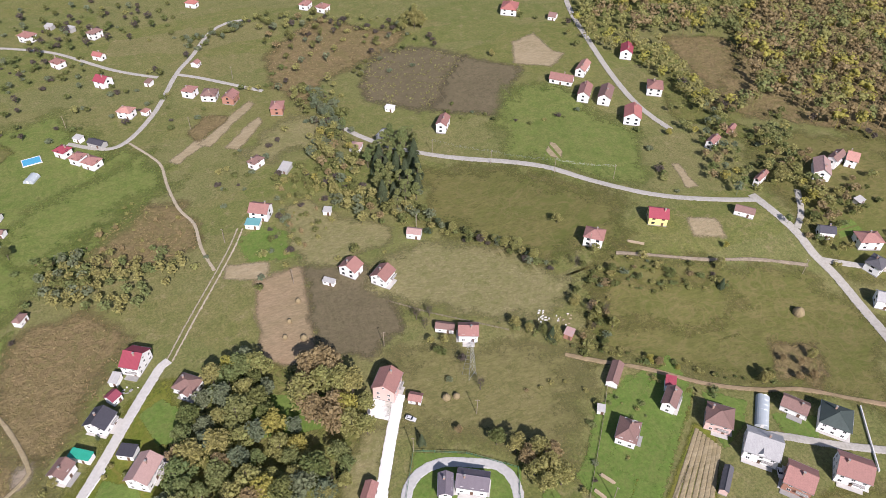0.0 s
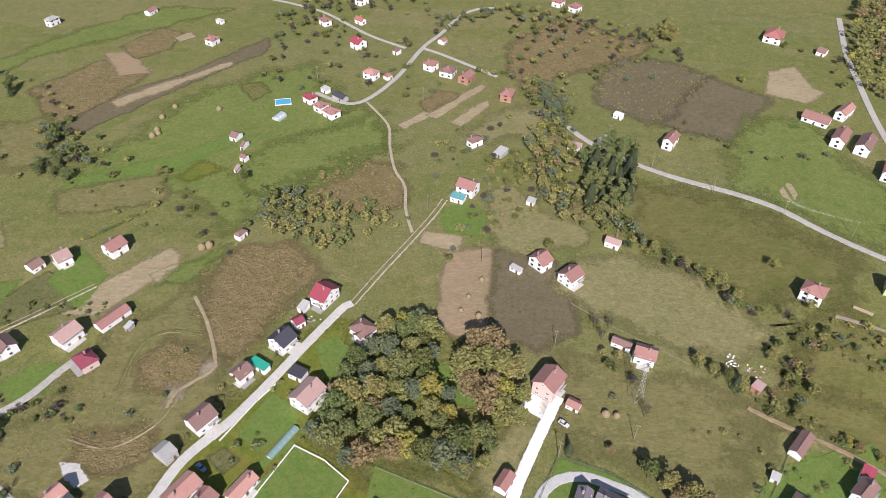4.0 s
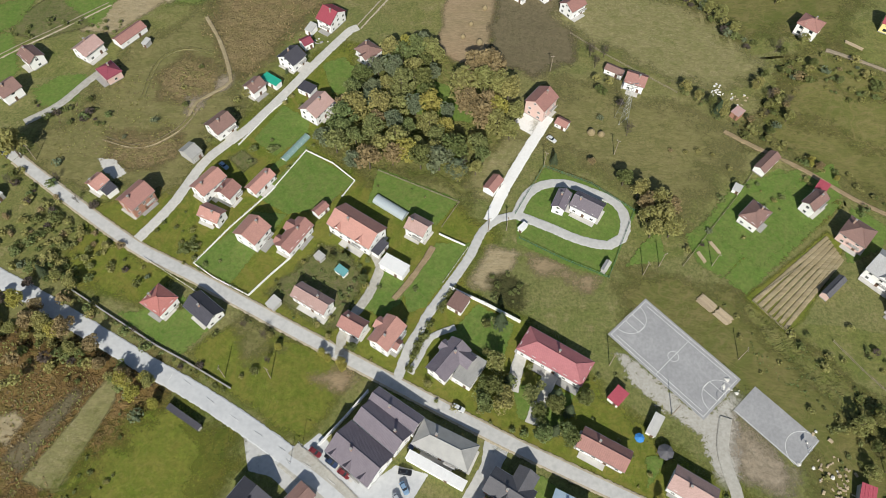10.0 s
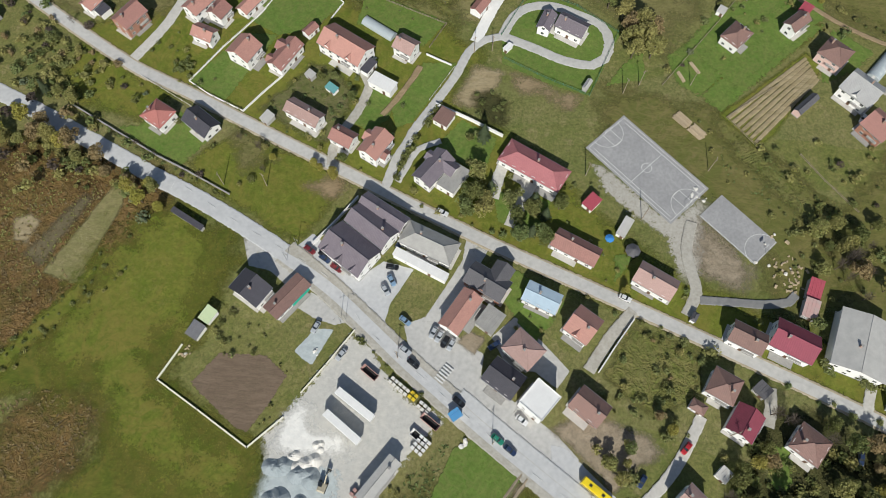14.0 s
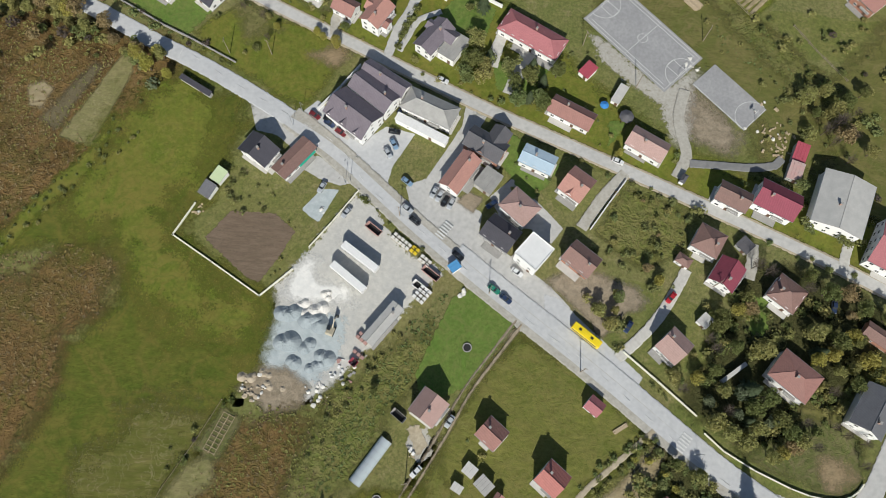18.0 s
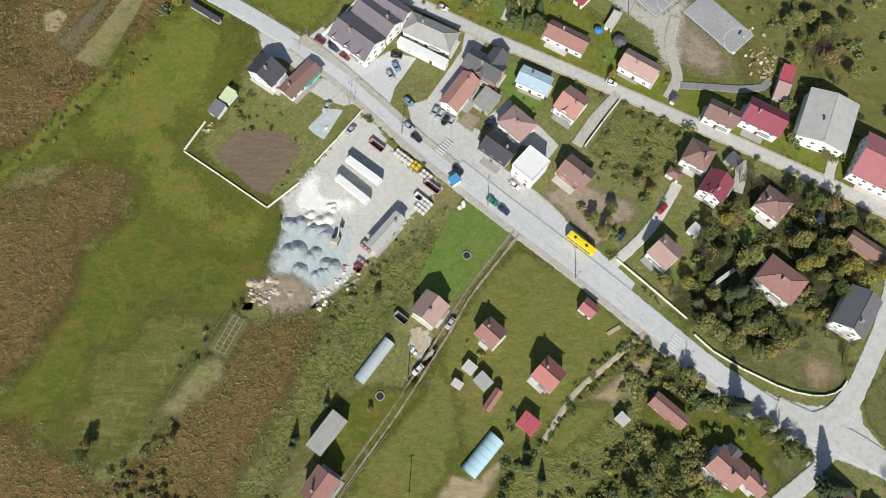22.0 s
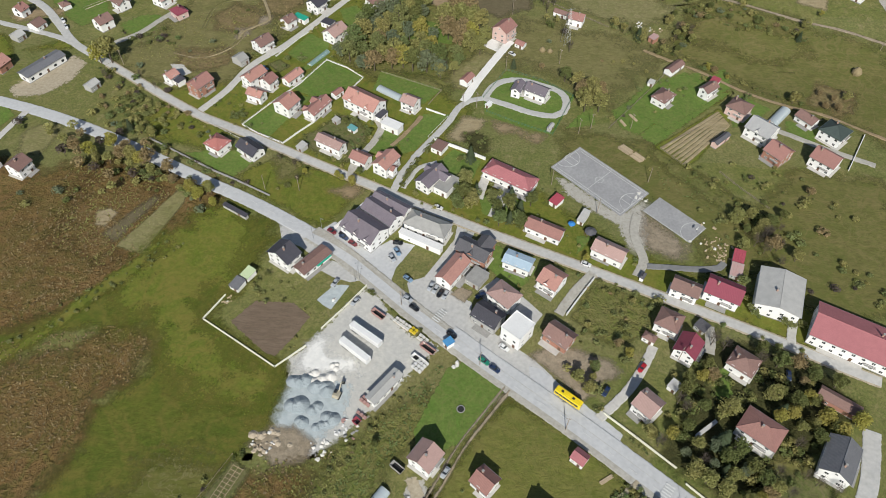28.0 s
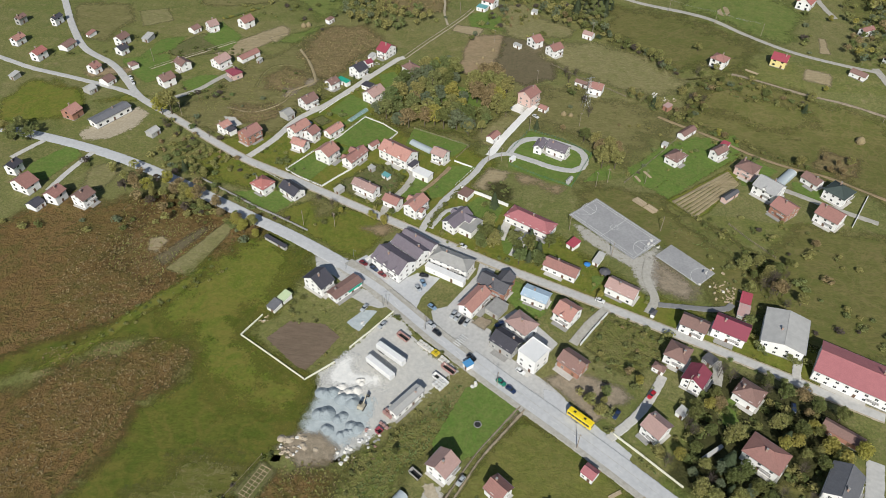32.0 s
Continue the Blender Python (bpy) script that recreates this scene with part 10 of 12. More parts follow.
hedgerow('leaf_dusky', [(-28.1, 88.9), (-21.4, 82.7), (-12.5, 75.6), (-5.3, 70.5)], 1.1, 0.8, 0.8, 1.8, 520)
hedgerow('leaf_dusky leaf_green', [(-73.5, 98.2), (-66.4, 92.5), (-60.0, 86.2), (-66.6, 82.5)], 1.2, 2.4, 0.7, 2.4, 521)
hedgerow('leaf_dusky leaf_green', [(84.4, 277.4), (92.0, 270.3), (100.2, 263.8), (107.0, 258.0)], 1.6, 1.4, 1, 2.8, 522)
hedgerow('leaf_dusky leaf_olive', [(112.0, 252.0), (126.5, 243.5), (140.0, 235.0), (158.0, 221.0), (172.0, 214.0)], 1.8, 1.4, 0.8, 2.4, 523)
hedgerow('leaf_green leaf_olive leaf_dusky', [(126.5, 287.5), (146.0, 279.0), (166.9, 271.0), (188.3, 268.3)], 1.8, 2.5, 0.8, 2.8, 524)
hedgerow('leaf_dusky leaf_green leaf_olive', [(-163.5, 202.6), (-152.7, 198.0), (-146.1, 186.5), (-150.5, 178.8)], 1.6, 3.5, 1, 3.4, 525)
hedgerow('leaf_dusky leaf_olive', [(79.0, 31.0), (88.0, 44.0), (99.0, 55.0), (118.0, 58.0), (134.0, 48.0), (124.0, 34.0), (112.0, 24.0), (96.0, 18.0)], 1.3, 3.5, 1.2, 3.6, 526)
hedgerow('leaf_dusky leaf_olive', [(90.0, 36.0), (98.0, 42.0), (110.0, 48.0), (122.0, 42.0)], 1.2, 3.5, 1.2, 3.6, 527)
tree('dusky', 57.0, 224.5, 9, 40)
tree('olive', 62.0, 219.0, 10, 140)
hedgerow('leaf_dusky leaf_rust leaf_olive', [(246.0, 262.0), (258.0, 284.0), (272.0, 296.0), (292.0, 290.0), (306.0, 300.0)], 1.8, 6, 2, 6, 531)
hedgerow('leaf_dusky leaf_pine leaf_olive', [(51.8, 500.1), (55.3, 483.7), (56.5, 468.9), (50.0, 450.0), (41.6, 430.2), (48.0, 410.0)], 1.2, 5, 4, 9, 532)
hedgerow('leaf_dusky twigs leaf_olive', [(24.7, 622.2), (60.0, 612.0), (100.0, 590.0), (110.0, 560.0)], 2.2, 9, 3, 7, 533)
hedgerow('leaf_dusky leaf_pine', [(-17.0, 607.0), (0.3, 606.0), (22.0, 618.0)], 1.6, 4, 3, 7, 534)
hedgerow('twigs leaf_dusky', [(-130.0, 600.0), (-100.0, 622.0), (-72.0, 634.0), (-45.0, 650.0)], 2.4, 8, 3, 7, 535)
hedgerow('leaf_dusky leaf_olive', [(13.9, 416.5), (22.0, 408.4), (36.0, 398.0), (52.0, 380.0), (70.0, 364.0)], 1.3, 4, 3, 7, 536)
tree('bare', 100.5, 70.5, 9, 20)
tree('bare', 104.5, 68.5, 9, 90)
tree('dusky', 117.5, 67.5, 7, 160)
tree('dusky', 122.5, 62.5, 9, 30)
tree('rust', 129.0, 62.5, 7, 30)
tree('dusky', 133.5, 57.5, 8, 200)
tree('dusky', 96.5, 60.5, 7, 10)
tree('dusky', 141.0, 55.0, 8, 60)
tree('dusky', -118.4, 393.7, 8, 10)
tree('dusky', -282.3, 483.2, 9, 80)
hedgerow('leaf_dusky leaf_pine', [(-238.5, 438.1), (-224.8, 419.0), (-213.5, 400.6)], 1.6, 5, 4, 9, 540)
hedgerow('leaf_dusky leaf_olive', [(-219.0, 429.8), (-208.9, 424.3), (-200.2, 417.7)], 2, 5, 2, 5, 541)
hedgerow('leaf_dusky leaf_green', [(-201.8, 290.1), (-188.4, 299.2), (-171.7, 299.7), (-146.7, 296.7)], 1.6, 2.5, 0.8, 2.6, 542)
hedgerow('leaf_dusky leaf_green twigs', [(-175.6, 258.3), (-150.5, 245.2), (-175.6, 248.6), (-174.5, 218.6), (-150.5, 196.7)], 2.0, 3, 1, 3.4, 543)
hedgerow('leaf_dusky leaf_dusky leaf_pine', [(-262.5, 199.1), (-253.8, 197.9), (-243.1, 195.8)], 1.4, 3, 3, 8, 544)
hedgerow('leaf_dusky leaf_green', [(-277.5, 284.8), (-245.7, 288.6), (-232.4, 305.5), (-222.4, 318.6)], 1.8, 2, 0.8, 2.6, 545)
# field boundaries
hedgerow('leaf_dusky leaf_olive leaf_dusky leaf_pine twigs', [(-12.4, 336.3), (-5.5, 354.1), (6.8, 376.4), (20.6, 401.5), (33.7, 418.9), (41.6, 399.5)], 4, 4, 2, 5, 201)
hedgerow('leaf_dusky leaf_olive leaf_dusky leaf_pine twigs', [(11.2, 399.6), (28.0, 393.7), (39.9, 369.5), (60.2, 357.6), (77.0, 354.1)], 4, 5, 2, 5, 202)
hedgerow('leaf_dusky leaf_olive leaf_dusky leaf_pine twigs', [(51.8, 498.8), (76.1, 506.2), (121.9, 566.1), (152.4, 565.4)], 6, 5, 2, 6, 203)
hedgerow('leaf_olive leaf_rust leaf_olive', [(133.1, 288.1), (151.6, 279.9), (167.1, 271.1), (189.4, 267.7)], 5, 4, 1.5, 4, 204)
hedgerow('leaf_dusky leaf_olive leaf_dusky leaf_pine twigs', [(108.9, 253.8), (121.2, 268.7), (131.5, 285.2), (134.1, 295.3), (142.1, 299.1)], 4, 2, 2, 5, 205)
hedgerow('leaf_dusky leaf_olive leaf_dusky leaf_pine twigs', [(133.0, 295.8), (148.8, 290.1), (172.7, 279.8), (186.2, 272.1)], 5, 2, 1.5, 4, 206)
hedgerow('leaf_green leaf_olive leaf_dark', [(75.5, 349.9), (91.8, 337.2), (106.4, 322.4), (114.7, 305.5)], 5, 2, 2, 5, 207)
hedgerow('leaf_dusky leaf_olive leaf_dusky leaf_pine twigs', [(217.6, 385.1), (208.9, 351.5), (201.3, 329.6)], 5, 2, 2, 4, 208)
hedgerow('leaf_dusky leaf_olive leaf_dusky leaf_pine twigs', [(119.6, 452.8), (141.0, 432.1), (168.6, 412.0), (202.1, 417.7)], 7, 3, 1.5, 4, 209)
hedgerow('leaf_dusky leaf_olive leaf_dusky leaf_pine twigs', [(-7.4, 600.7), (26.8, 614.3), (76.7, 608.2), (113.6, 582.0)], 6, 8, 2, 5, 210)
hedgerow('leaf_dusky leaf_olive leaf_dusky leaf_pine twigs', [(-146.0, 682.4), (-110.0, 649.8), (-87.2, 684.7), (-43.5, 648.3), (-20.1, 590.7)], 9, 16, 2, 6, 211)
hedgerow('leaf_dusky leaf_olive leaf_dusky leaf_pine twigs', [(-138.9, 595.7), (-118.9, 606.0), (-90.0, 570.8), (-115.9, 548.7), (-86.2, 517.1), (-56.3, 535.8), (-32.6, 576.8)], 9, 14, 2, 6, 212)
hedgerow('leaf_dusky leaf_olive leaf_dusky leaf_pine twigs', [(-132.1, 512.9), (-107.5, 501.2), (-86.1, 500.2)], 6, 5, 2, 5, 213)
hedgerow('leaf_dusky leaf_olive leaf_dusky leaf_pine twigs', [(-15.0, 499.6), (-30.4, 477.8), (-51.8, 491.7), (-64.5, 489.5)], 8, 5, 1.5, 4, 214)
hedgerow('leaf_olive leaf_rust leaf_olive', [(-107.4, 386.0), (-85.4, 390.9), (-72.4, 404.3), (-60.9, 424.8)], 5, 3, 1.5, 4, 215)
hedgerow('leaf_dusky leaf_olive leaf_dusky leaf_pine twigs', [(-40.9, 362.4), (-22.0, 368.5), (-14.4, 383.9), (-17.2, 404.4)], 6, 5, 1.5, 4, 216)
hedgerow('leaf_dusky leaf_olive leaf_dusky leaf_pine twigs', [(211.5, 554.6), (244.9, 527.7), (237.0, 495.9)], 5, 4, 2, 6, 217)
hedgerow('leaf_olive leaf_green leaf_yellow', [(242.0, 386.7), (244.9, 363.0), (242.4, 334.2), (240.6, 313.3)], 4, 6, 3, 7, 218)
hedgerow('leaf_olive leaf_green', [(242.2, 284.9), (245.6, 272.2), (246.6, 257.3), (267.8, 265.6), (284.1, 264.5)], 5, 7, 3, 7, 219)
hedgerow('leaf_olive leaf_green', [(265.9, 326.0), (273.1, 312.5), (288.9, 296.7), (310.1, 294.7)], 6, 8, 3, 7, 220)
hedgerow('leaf_dusky leaf_olive leaf_dusky leaf_pine twigs', [(268.1, 395.1), (295.8, 382.0), (319.5, 360.0), (346.9, 330.8)], 5, 5, 3, 7, 221)
hedgerow('leaf_dusky leaf_olive leaf_dusky leaf_pine twigs', [(-301.6, 501.1), (-266.7, 487.6), (-232.8, 447.8), (-222.1, 406.7)], 5, 5, 2, 6, 222)
hedgerow('leaf_dusky leaf_olive leaf_dusky leaf_pine twigs', [(-214.0, 401.6), (-171.7, 392.7), (-148.3, 383.5), (-116.8, 361.0), (-104.9, 344.1)], 6, 5, 1.5, 4, 223)
hedgerow('leaf_dusky leaf_olive leaf_dusky leaf_pine twigs', [(-162.3, 364.0), (-152.6, 368.9), (-138.9, 360.2), (-114.8, 352.2)], 5, 4, 1.5, 4, 224)
hedgerow('leaf_dusky leaf_olive leaf_dusky leaf_pine twigs', [(2.2, 339.3), (12.6, 389.3), (29.2, 344.3), (50.3, 340.9)], 5, 4, 2, 4, 225)
hedgerow('leaf_dusky leaf_olive leaf_dusky leaf_pine twigs', [(-23.9, 425.7), (-1.4, 438.5), (22.2, 452.0), (44.2, 472.8)], 7, 6, 2, 5, 226)
hedgerow('leaf_dusky leaf_olive leaf_dusky leaf_pine twigs', [(117.4, 259.8), (131.7, 277.6), (146.3, 282.9), (174.7, 274.7)], 4, 4, 1.5, 4, 227)
hedgerow('leaf_dusky leaf_olive leaf_dusky leaf_pine twigs', [(75.1, 192.1), (86.3, 205.2), (102.3, 224.6), (111.5, 239.1)], 5, 1.5, 1, 2.5, 228)
hedgerow('leaf_dusky leaf_olive leaf_dusky leaf_pine twigs', [(129.4, 165.1), (137.0, 157.0), (146.9, 145.3)], 3, 2, 1, 3, 229)
hedgerow('leaf_olive leaf_green', [(91.9, 163.3), (100.5, 157.4), (113.3, 145.7), (125.0, 132.8)], 5, 5, 0.5, 1.3, 230)
hedgerow('leaf_dusky leaf_olive leaf_dusky leaf_pine twigs', [(47.2, 299.9), (55.0, 269.6), (51.5, 253.6)], 4, 4, 2, 5, 231)
hedgerow('leaf_dusky leaf_olive leaf_dusky leaf_pine twigs', [(-220.4, 125.1), (-187.3, 124.6), (-155.1, 132.1), (-131.6, 142.8), (-102.8, 129.8)], 5, 6, 1.5, 4, 232)
hedgerow('leaf_dusky leaf_olive leaf_dusky leaf_pine twigs', [(-169.2, 222.1), (-132.4, 188.5), (-101.2, 163.4), (-73.3, 140.9)], 6, 4, 1.5, 3.5, 233)
hedgerow('leaf_dusky leaf_olive leaf_dusky leaf_pine twigs', [(-204.4, 178.0), (-181.1, 173.3), (-158.1, 175.8)], 4, 3, 2, 4, 234)
hedgerow('leaf_green leaf_olive', [(60.6, 32.3), (71.5, 23.1), (80.6, 19.7)], 3.5, 2, 1, 3, 235)
hedgerow('leaf_green leaf_olive', [(41.6, -7.8), (52.5, 3.5), (62.0, 15.1)], 3.5, 1.5, 0.8, 2, 236)
hedgerow('leaf_green leaf_olive leaf_dark', [(22.2, -22.6), (19.0, -34.6), (10.8, -46.4)], 4, 2, 1, 3, 237)
hedgerow('leaf_dusky leaf_olive leaf_dusky leaf_pine twigs', [(-65.4, 18.6), (-73.1, 6.9), (-81.5, -9.8), (-87.5, -27.5)], 4, 2, 0.8, 2.2, 238)
hedgerow('leaf_dusky leaf_olive leaf_dusky leaf_pine twigs', [(-38.2, -14.9), (-42.4, -25.5), (-49.2, -42.5)], 5, 2, 0.8, 2.5, 239)
hedgerow('leaf_dusky leaf_olive leaf_dusky leaf_pine twigs', [(-145.2, 171.3), (-128.2, 161.0), (-107.5, 149.2), (-89.8, 138.0)], 5, 2.5, 0.8, 2.5, 240)
hedgerow('leaf_green leaf_olive', [(-37.4, 188.7), (-44.3, 176.5), (-50.2, 160.5)], 4, 3, 0.8, 2, 241)
hedgerow('leaf_dusky leaf_olive leaf_dusky leaf_pine twigs', [(-128.3, 237.2), (-121.5, 246.6), (-115.2, 259.5), (-114.0, 276.0)], 6, 4, 1, 3, 242)

# garden shrubs
hedgerow('leaf_green leaf_olive', [(-97.7, 259.3), (-98.5, 250.6), (-108.0, 236.6), (-109.1, 231.2)], 3, 1.5, 1, 3, 300)
hedgerow('leaf_green leaf_olive', [(-78.8, 261.1), (-69.0, 253.9), (-62.3, 242.8)], 3.5, 2, 1, 3, 301)
hedgerow('leaf_green', [(-85.7, 231.6), (-80.6, 241.1), (-77.9, 237.0), (-83.2, 229.0)], 3, 2, 1, 3, 302)
hedgerow('leaf_green leaf_olive', [(-107.7, 203.7), (-100.8, 199.2), (-100.6, 187.8), (-105.5, 183.4)], 3, 2, 1, 3, 303)
hedgerow('leaf_olive leaf_rust leaf_green', [(-167.9, 210.1), (-151.7, 203.2), (-140.1, 197.5), (-126.1, 188.7), (-132.9, 185.3), (-148.0, 190.6), (-164.1, 198.4)], 3, 4, 1, 3, 304)
hedgerow('leaf_green leaf_olive', [(-59.0, 242.8), (-64.7, 234.6), (-70.5, 229.2)], 4, 2, 1, 2, 305)
hedgerow('leaf_olive leaf_green', [(6.3, 163.8), (7.8, 152.1), (11.0, 144.7)], 3, 2, 1.5, 4, 306)
hedgerow('leaf_olive leaf_green', [(1.9, 139.2), (7.1, 135.7), (15.8, 134.0)], 3, 2.5, 2, 5, 307)
hedgerow('leaf_green leaf_olive', [(27.4, 127.2), (33.6, 136.8), (40.2, 148.6)], 3, 1.5, 1.5, 4, 308)
hedgerow('leaf_green leaf_olive', [(18.5, 148.4), (21.6, 141.1), (18.9, 128.9)], 3, 2, 2, 5, 309)
hedgerow('leaf_green', [(41.6, 144.9), (47.5, 148.7), (51.4, 144.1)], 3, 2, 0.8, 2, 310)
hedgerow('leaf_green leaf_olive', [(86.8, 170.6), (94.8, 163.6), (107.1, 152.9), (118.0, 140.0)], 3, 3, 0.5, 1.6, 311)
hedgerow('leaf_green leaf_olive', [(56.1, 60.1), (51.4, 52.2), (54.9, 43.9)], 2.5, 2.5, 1.5, 4, 312)
hedgerow('leaf_green', [(70.1, 38.2), (74.4, 32.0), (72.3, 26.5)], 3, 1.5, 1, 3, 313)
hedgerow('leaf_green leaf_olive leaf_pine', [(66.6, 16.6), (75.1, 10.1), (85.3, 6.3), (93.5, -0.8)], 2.2, 2.5, 1.5, 4, 314)
hedgerow('leaf_green leaf_olive', [(65.4, 7.9), (79.9, 1.9), (89.9, -2.6)], 3, 3, 1, 3, 315)
hedgerow('leaf_green', [(40.1, -5.8), (50.6, 4.7), (63.0, 14.7)], 2.5, 0.8, 0.8, 2, 316)
hedgerow('leaf_olive leaf_green leaf_pine', [(83.1, -1.3), (96.4, -7.2), (108.0, -11.6)], 2.5, 3, 1.5, 4.5, 317)
hedgerow('leaf_green leaf_olive', [(-30.5, 19.0), (-25.8, 26.3), (-21.0, 33.8), (-14.3, 41.5), (-6.4, 47.5)], 1.2, 3, 0.7, 2, 318)
hedgerow('leaf_olive leaf_green', [(-36.2, 4.9), (-30.3, 17.2), (-36.7, 10.0)], 3, 3, 0.6, 1.6, 319)
hedgerow('leaf_green leaf_olive', [(19.6, -5.9), (23.0, -4.1), (26.6, -15.3)], 3, 2, 1, 2.5, 320)
hedgerow('leaf_green leaf_olive', [(8.7, 10.4), (14.2, 2.2), (12.7, -4.6)], 3, 1.5, 0.8, 2, 321)
hedgerow('leaf_green', [(58.0, 101.0), (65.7, 95.0), (75.1, 89.2)], 3, 3, 0.8, 2.2, 322)
hedgerow('leaf_green leaf_olive', [(78.0, 110.7), (85.6, 104.6), (92.9, 96.4)], 4, 3, 1, 2.5, 323)
hedgerow('leaf_green leaf_pine leaf_olive', [(88.6, 89.9), (104.1, 90.7), (121.0, 85.4), (135.4, 78.0)], 3.5, 4, 2, 5, 324)
hedgerow('leaf_green leaf_olive', [(59.2, 72.1), (70.4, 68.7), (77.7, 63.2)], 3, 3, 1, 3, 325)
hedgerow('leaf_olive leaf_green', [(-72.5, 155.2), (-61.8, 160.0), (-53.4, 156.1)], 4, 3, 0.8, 2, 326)
hedgerow('leaf_green leaf_olive', [(-42.0, 174.3), (-36.5, 179.2), (-30.3, 177.2)], 3, 2, 0.8, 2.4, 327)
hedgerow('leaf_green', [(-23.1, 161.9), (-19.8, 170.9), (-15.2, 178.0)], 2.5, 0.8, 0.8, 2, 328)
hedgerow('leaf_green leaf_olive', [(-59.2, 168.9), (-50.8, 164.9), (-43.9, 156.6)], 3, 2, 0.8, 2.4, 329)
hedgerow('leaf_green leaf_olive', [(88.2, 218.4), (105.0, 227.5), (121.2, 220.2)], 4, 3, 0.8, 2.5, 330)
hedgerow('leaf_olive leaf_green', [(124.0, 234.1), (136.4, 229.2), (147.1, 218.9)], 4, 3, 1, 3, 331)
hedgerow('leaf_olive leaf_rust', [(80.4, 243.2), (93.3, 238.1), (105.5, 230.3)], 4, 2, 1, 3, 332)
hedgerow('leaf_olive leaf_green', [(-187.8, 372.4), (-163.5, 359.4), (-147.2, 351.2)], 4, 4, 1, 3, 333)
hedgerow('leaf_green leaf_olive', [(20.2, 108.6), (29.9, 103.0), (39.4, 99.4)], 4, 3, 0.8, 2, 334)
hedgerow('leaf_green leaf_olive', [(-58.5, 91.7), (-63.7, 84.7), (-73.9, 86.4)], 3, 3, 0.8, 2.2, 335)
hedgerow('leaf_olive', [(-49.2, 78.8), (-51.8, 65.7), (-55.0, 59.2)], 3, 1, 0.6, 1.6, 336)
hedgerow('leaf_green leaf_olive', [(147.5, 164.7), (163.1, 154.3), (178.0, 137.2)], 4, 4, 1, 3, 337)
hedgerow('leaf_olive leaf_green twigs', [(137.5, 106.1), (154.8, 101.6), (169.4, 91.2)], 4, 5, 1.5, 4, 338)
hedgerow('leaf_green leaf_olive', [(52.7, 73.6), (69.0, 80.9), (81.8, 76.6)], 3, 4, 1, 3, 339)
hedgerow('leaf_green leaf_yellow', [(-184.2, 344.4), (-174.8, 352.4), (-164.7, 363.0)], 1, 0.2, 1.5, 2.2, 360)
hedgerow('leaf_olive leaf_green', [(-257.4, 416.5), (-243.4, 420.0), (-231.6, 429.2), (-219.1, 406.9), (-233.6, 398.2)], 3, 8, 2, 5, 361)
hedgerow('leaf_olive leaf_green twigs', [(-222.9, 401.3), (-215.3, 412.5), (-196.1, 402.3)], 3, 6, 2, 5, 362)
hedgerow('leaf_green leaf_olive', [(142.9, 126.5), (152.4, 117.3), (163.4, 107.2), (173.3, 97.5)], 3, 2, 1.5, 4, 363)
hedgerow('leaf_olive leaf_rust', [(130.3, 147.0), (142.5, 144.5), (150.9, 138.0), (155.4, 127.8)], 3, 5, 1.5, 4, 364)
hedgerow('leaf_olive leaf_pine leaf_green', [(111.3, 103.3), (118.7, 94.9), (129.6, 93.0), (137.9, 82.3), (147.5, 77.8)], 2.5, 5, 2.5, 6, 365)
hedgerow('leaf_green leaf_olive', [(99.3, 204.3), (116.8, 221.4), (131.1, 233.5)], 4, 4, 0.8, 2.4, 366)
hedgerow('leaf_olive leaf_green', [(107.2, 133.3), (118.5, 127.4), (132.8, 125.4)], 3, 4, 1, 3, 367)
hedgerow('leaf_olive leaf_green', [(-184.3, 187.8), (-159.9, 180.5), (-143.3, 168.0), (-124.9, 165.4)], 3, 6, 1.5, 4, 368)
hedgerow('leaf_olive leaf_rust leaf_green', [(-159.0, 169.7), (-137.0, 163.9), (-118.2, 153.8), (-97.3, 140.0)], 2.4, 2, 1.5, 4.5, 369)
hedgerow('leaf_olive leaf_green', [(-158.8, 158.3), (-146.5, 156.7), (-128.4, 148.9), (-113.5, 137.2), (-100.4, 129.8)], 2.6, 4, 1.5, 5, 370)
hedgerow('leaf_green leaf_olive', [(-163.9, 55.4), (-150.9, 63.6), (-135.9, 74.1), (-120.0, 91.2), (-106.7, 107.8)], 2.5, 1.2, 0.5, 1.6, 371)
hedgerow('leaf_olive leaf_green', [(104.3, 139.9), (116.8, 128.8), (125.1, 118.1)], 3, 6, 1, 3, 372)
hedgerow('leaf_green leaf_olive', [(109.8, 113.8), (119.7, 110.7), (129.0, 106.0)], 3, 5, 1, 3, 373)
hedgerow('leaf_olive leaf_green', [(-159.3, 194.3), (-141.6, 185.2), (-127.3, 178.6)], 3, 5, 1, 3, 374)
hedgerow('leaf_green leaf_olive', [(14.0, 143.5), (23.4, 135.9), (17.7, 127.9)], 3, 2, 1.5, 4, 375)
hedgerow('leaf_green leaf_olive', [(-23.7, 89.0), (-17.8, 83.7), (-10.5, 78.6), (-3.3, 73.5), (1.8, 69.4)], 1.4, 0.6, 0.6, 1.6, 376)
hedgerow('leaf_green', [(34.5, -16.9), (43.4, -4.1), (52.6, 7.2), (62.0, 15.1)], 2, 0.5, 0.6, 1.6, 377)
hedgerow('leaf_green leaf_olive', [(52.6, 5.4), (68.8, 0.6), (82.9, -5.9), (93.4, -9.0)], 1.3, 3, 1.2, 3.2, 378)
hedgerow('leaf_green leaf_olive', [(39.7, -46.8), (51.9, -31.5), (64.7, -13.8), (68.5, -6.6)], 1.1, 2, 1.2, 3.5, 379)
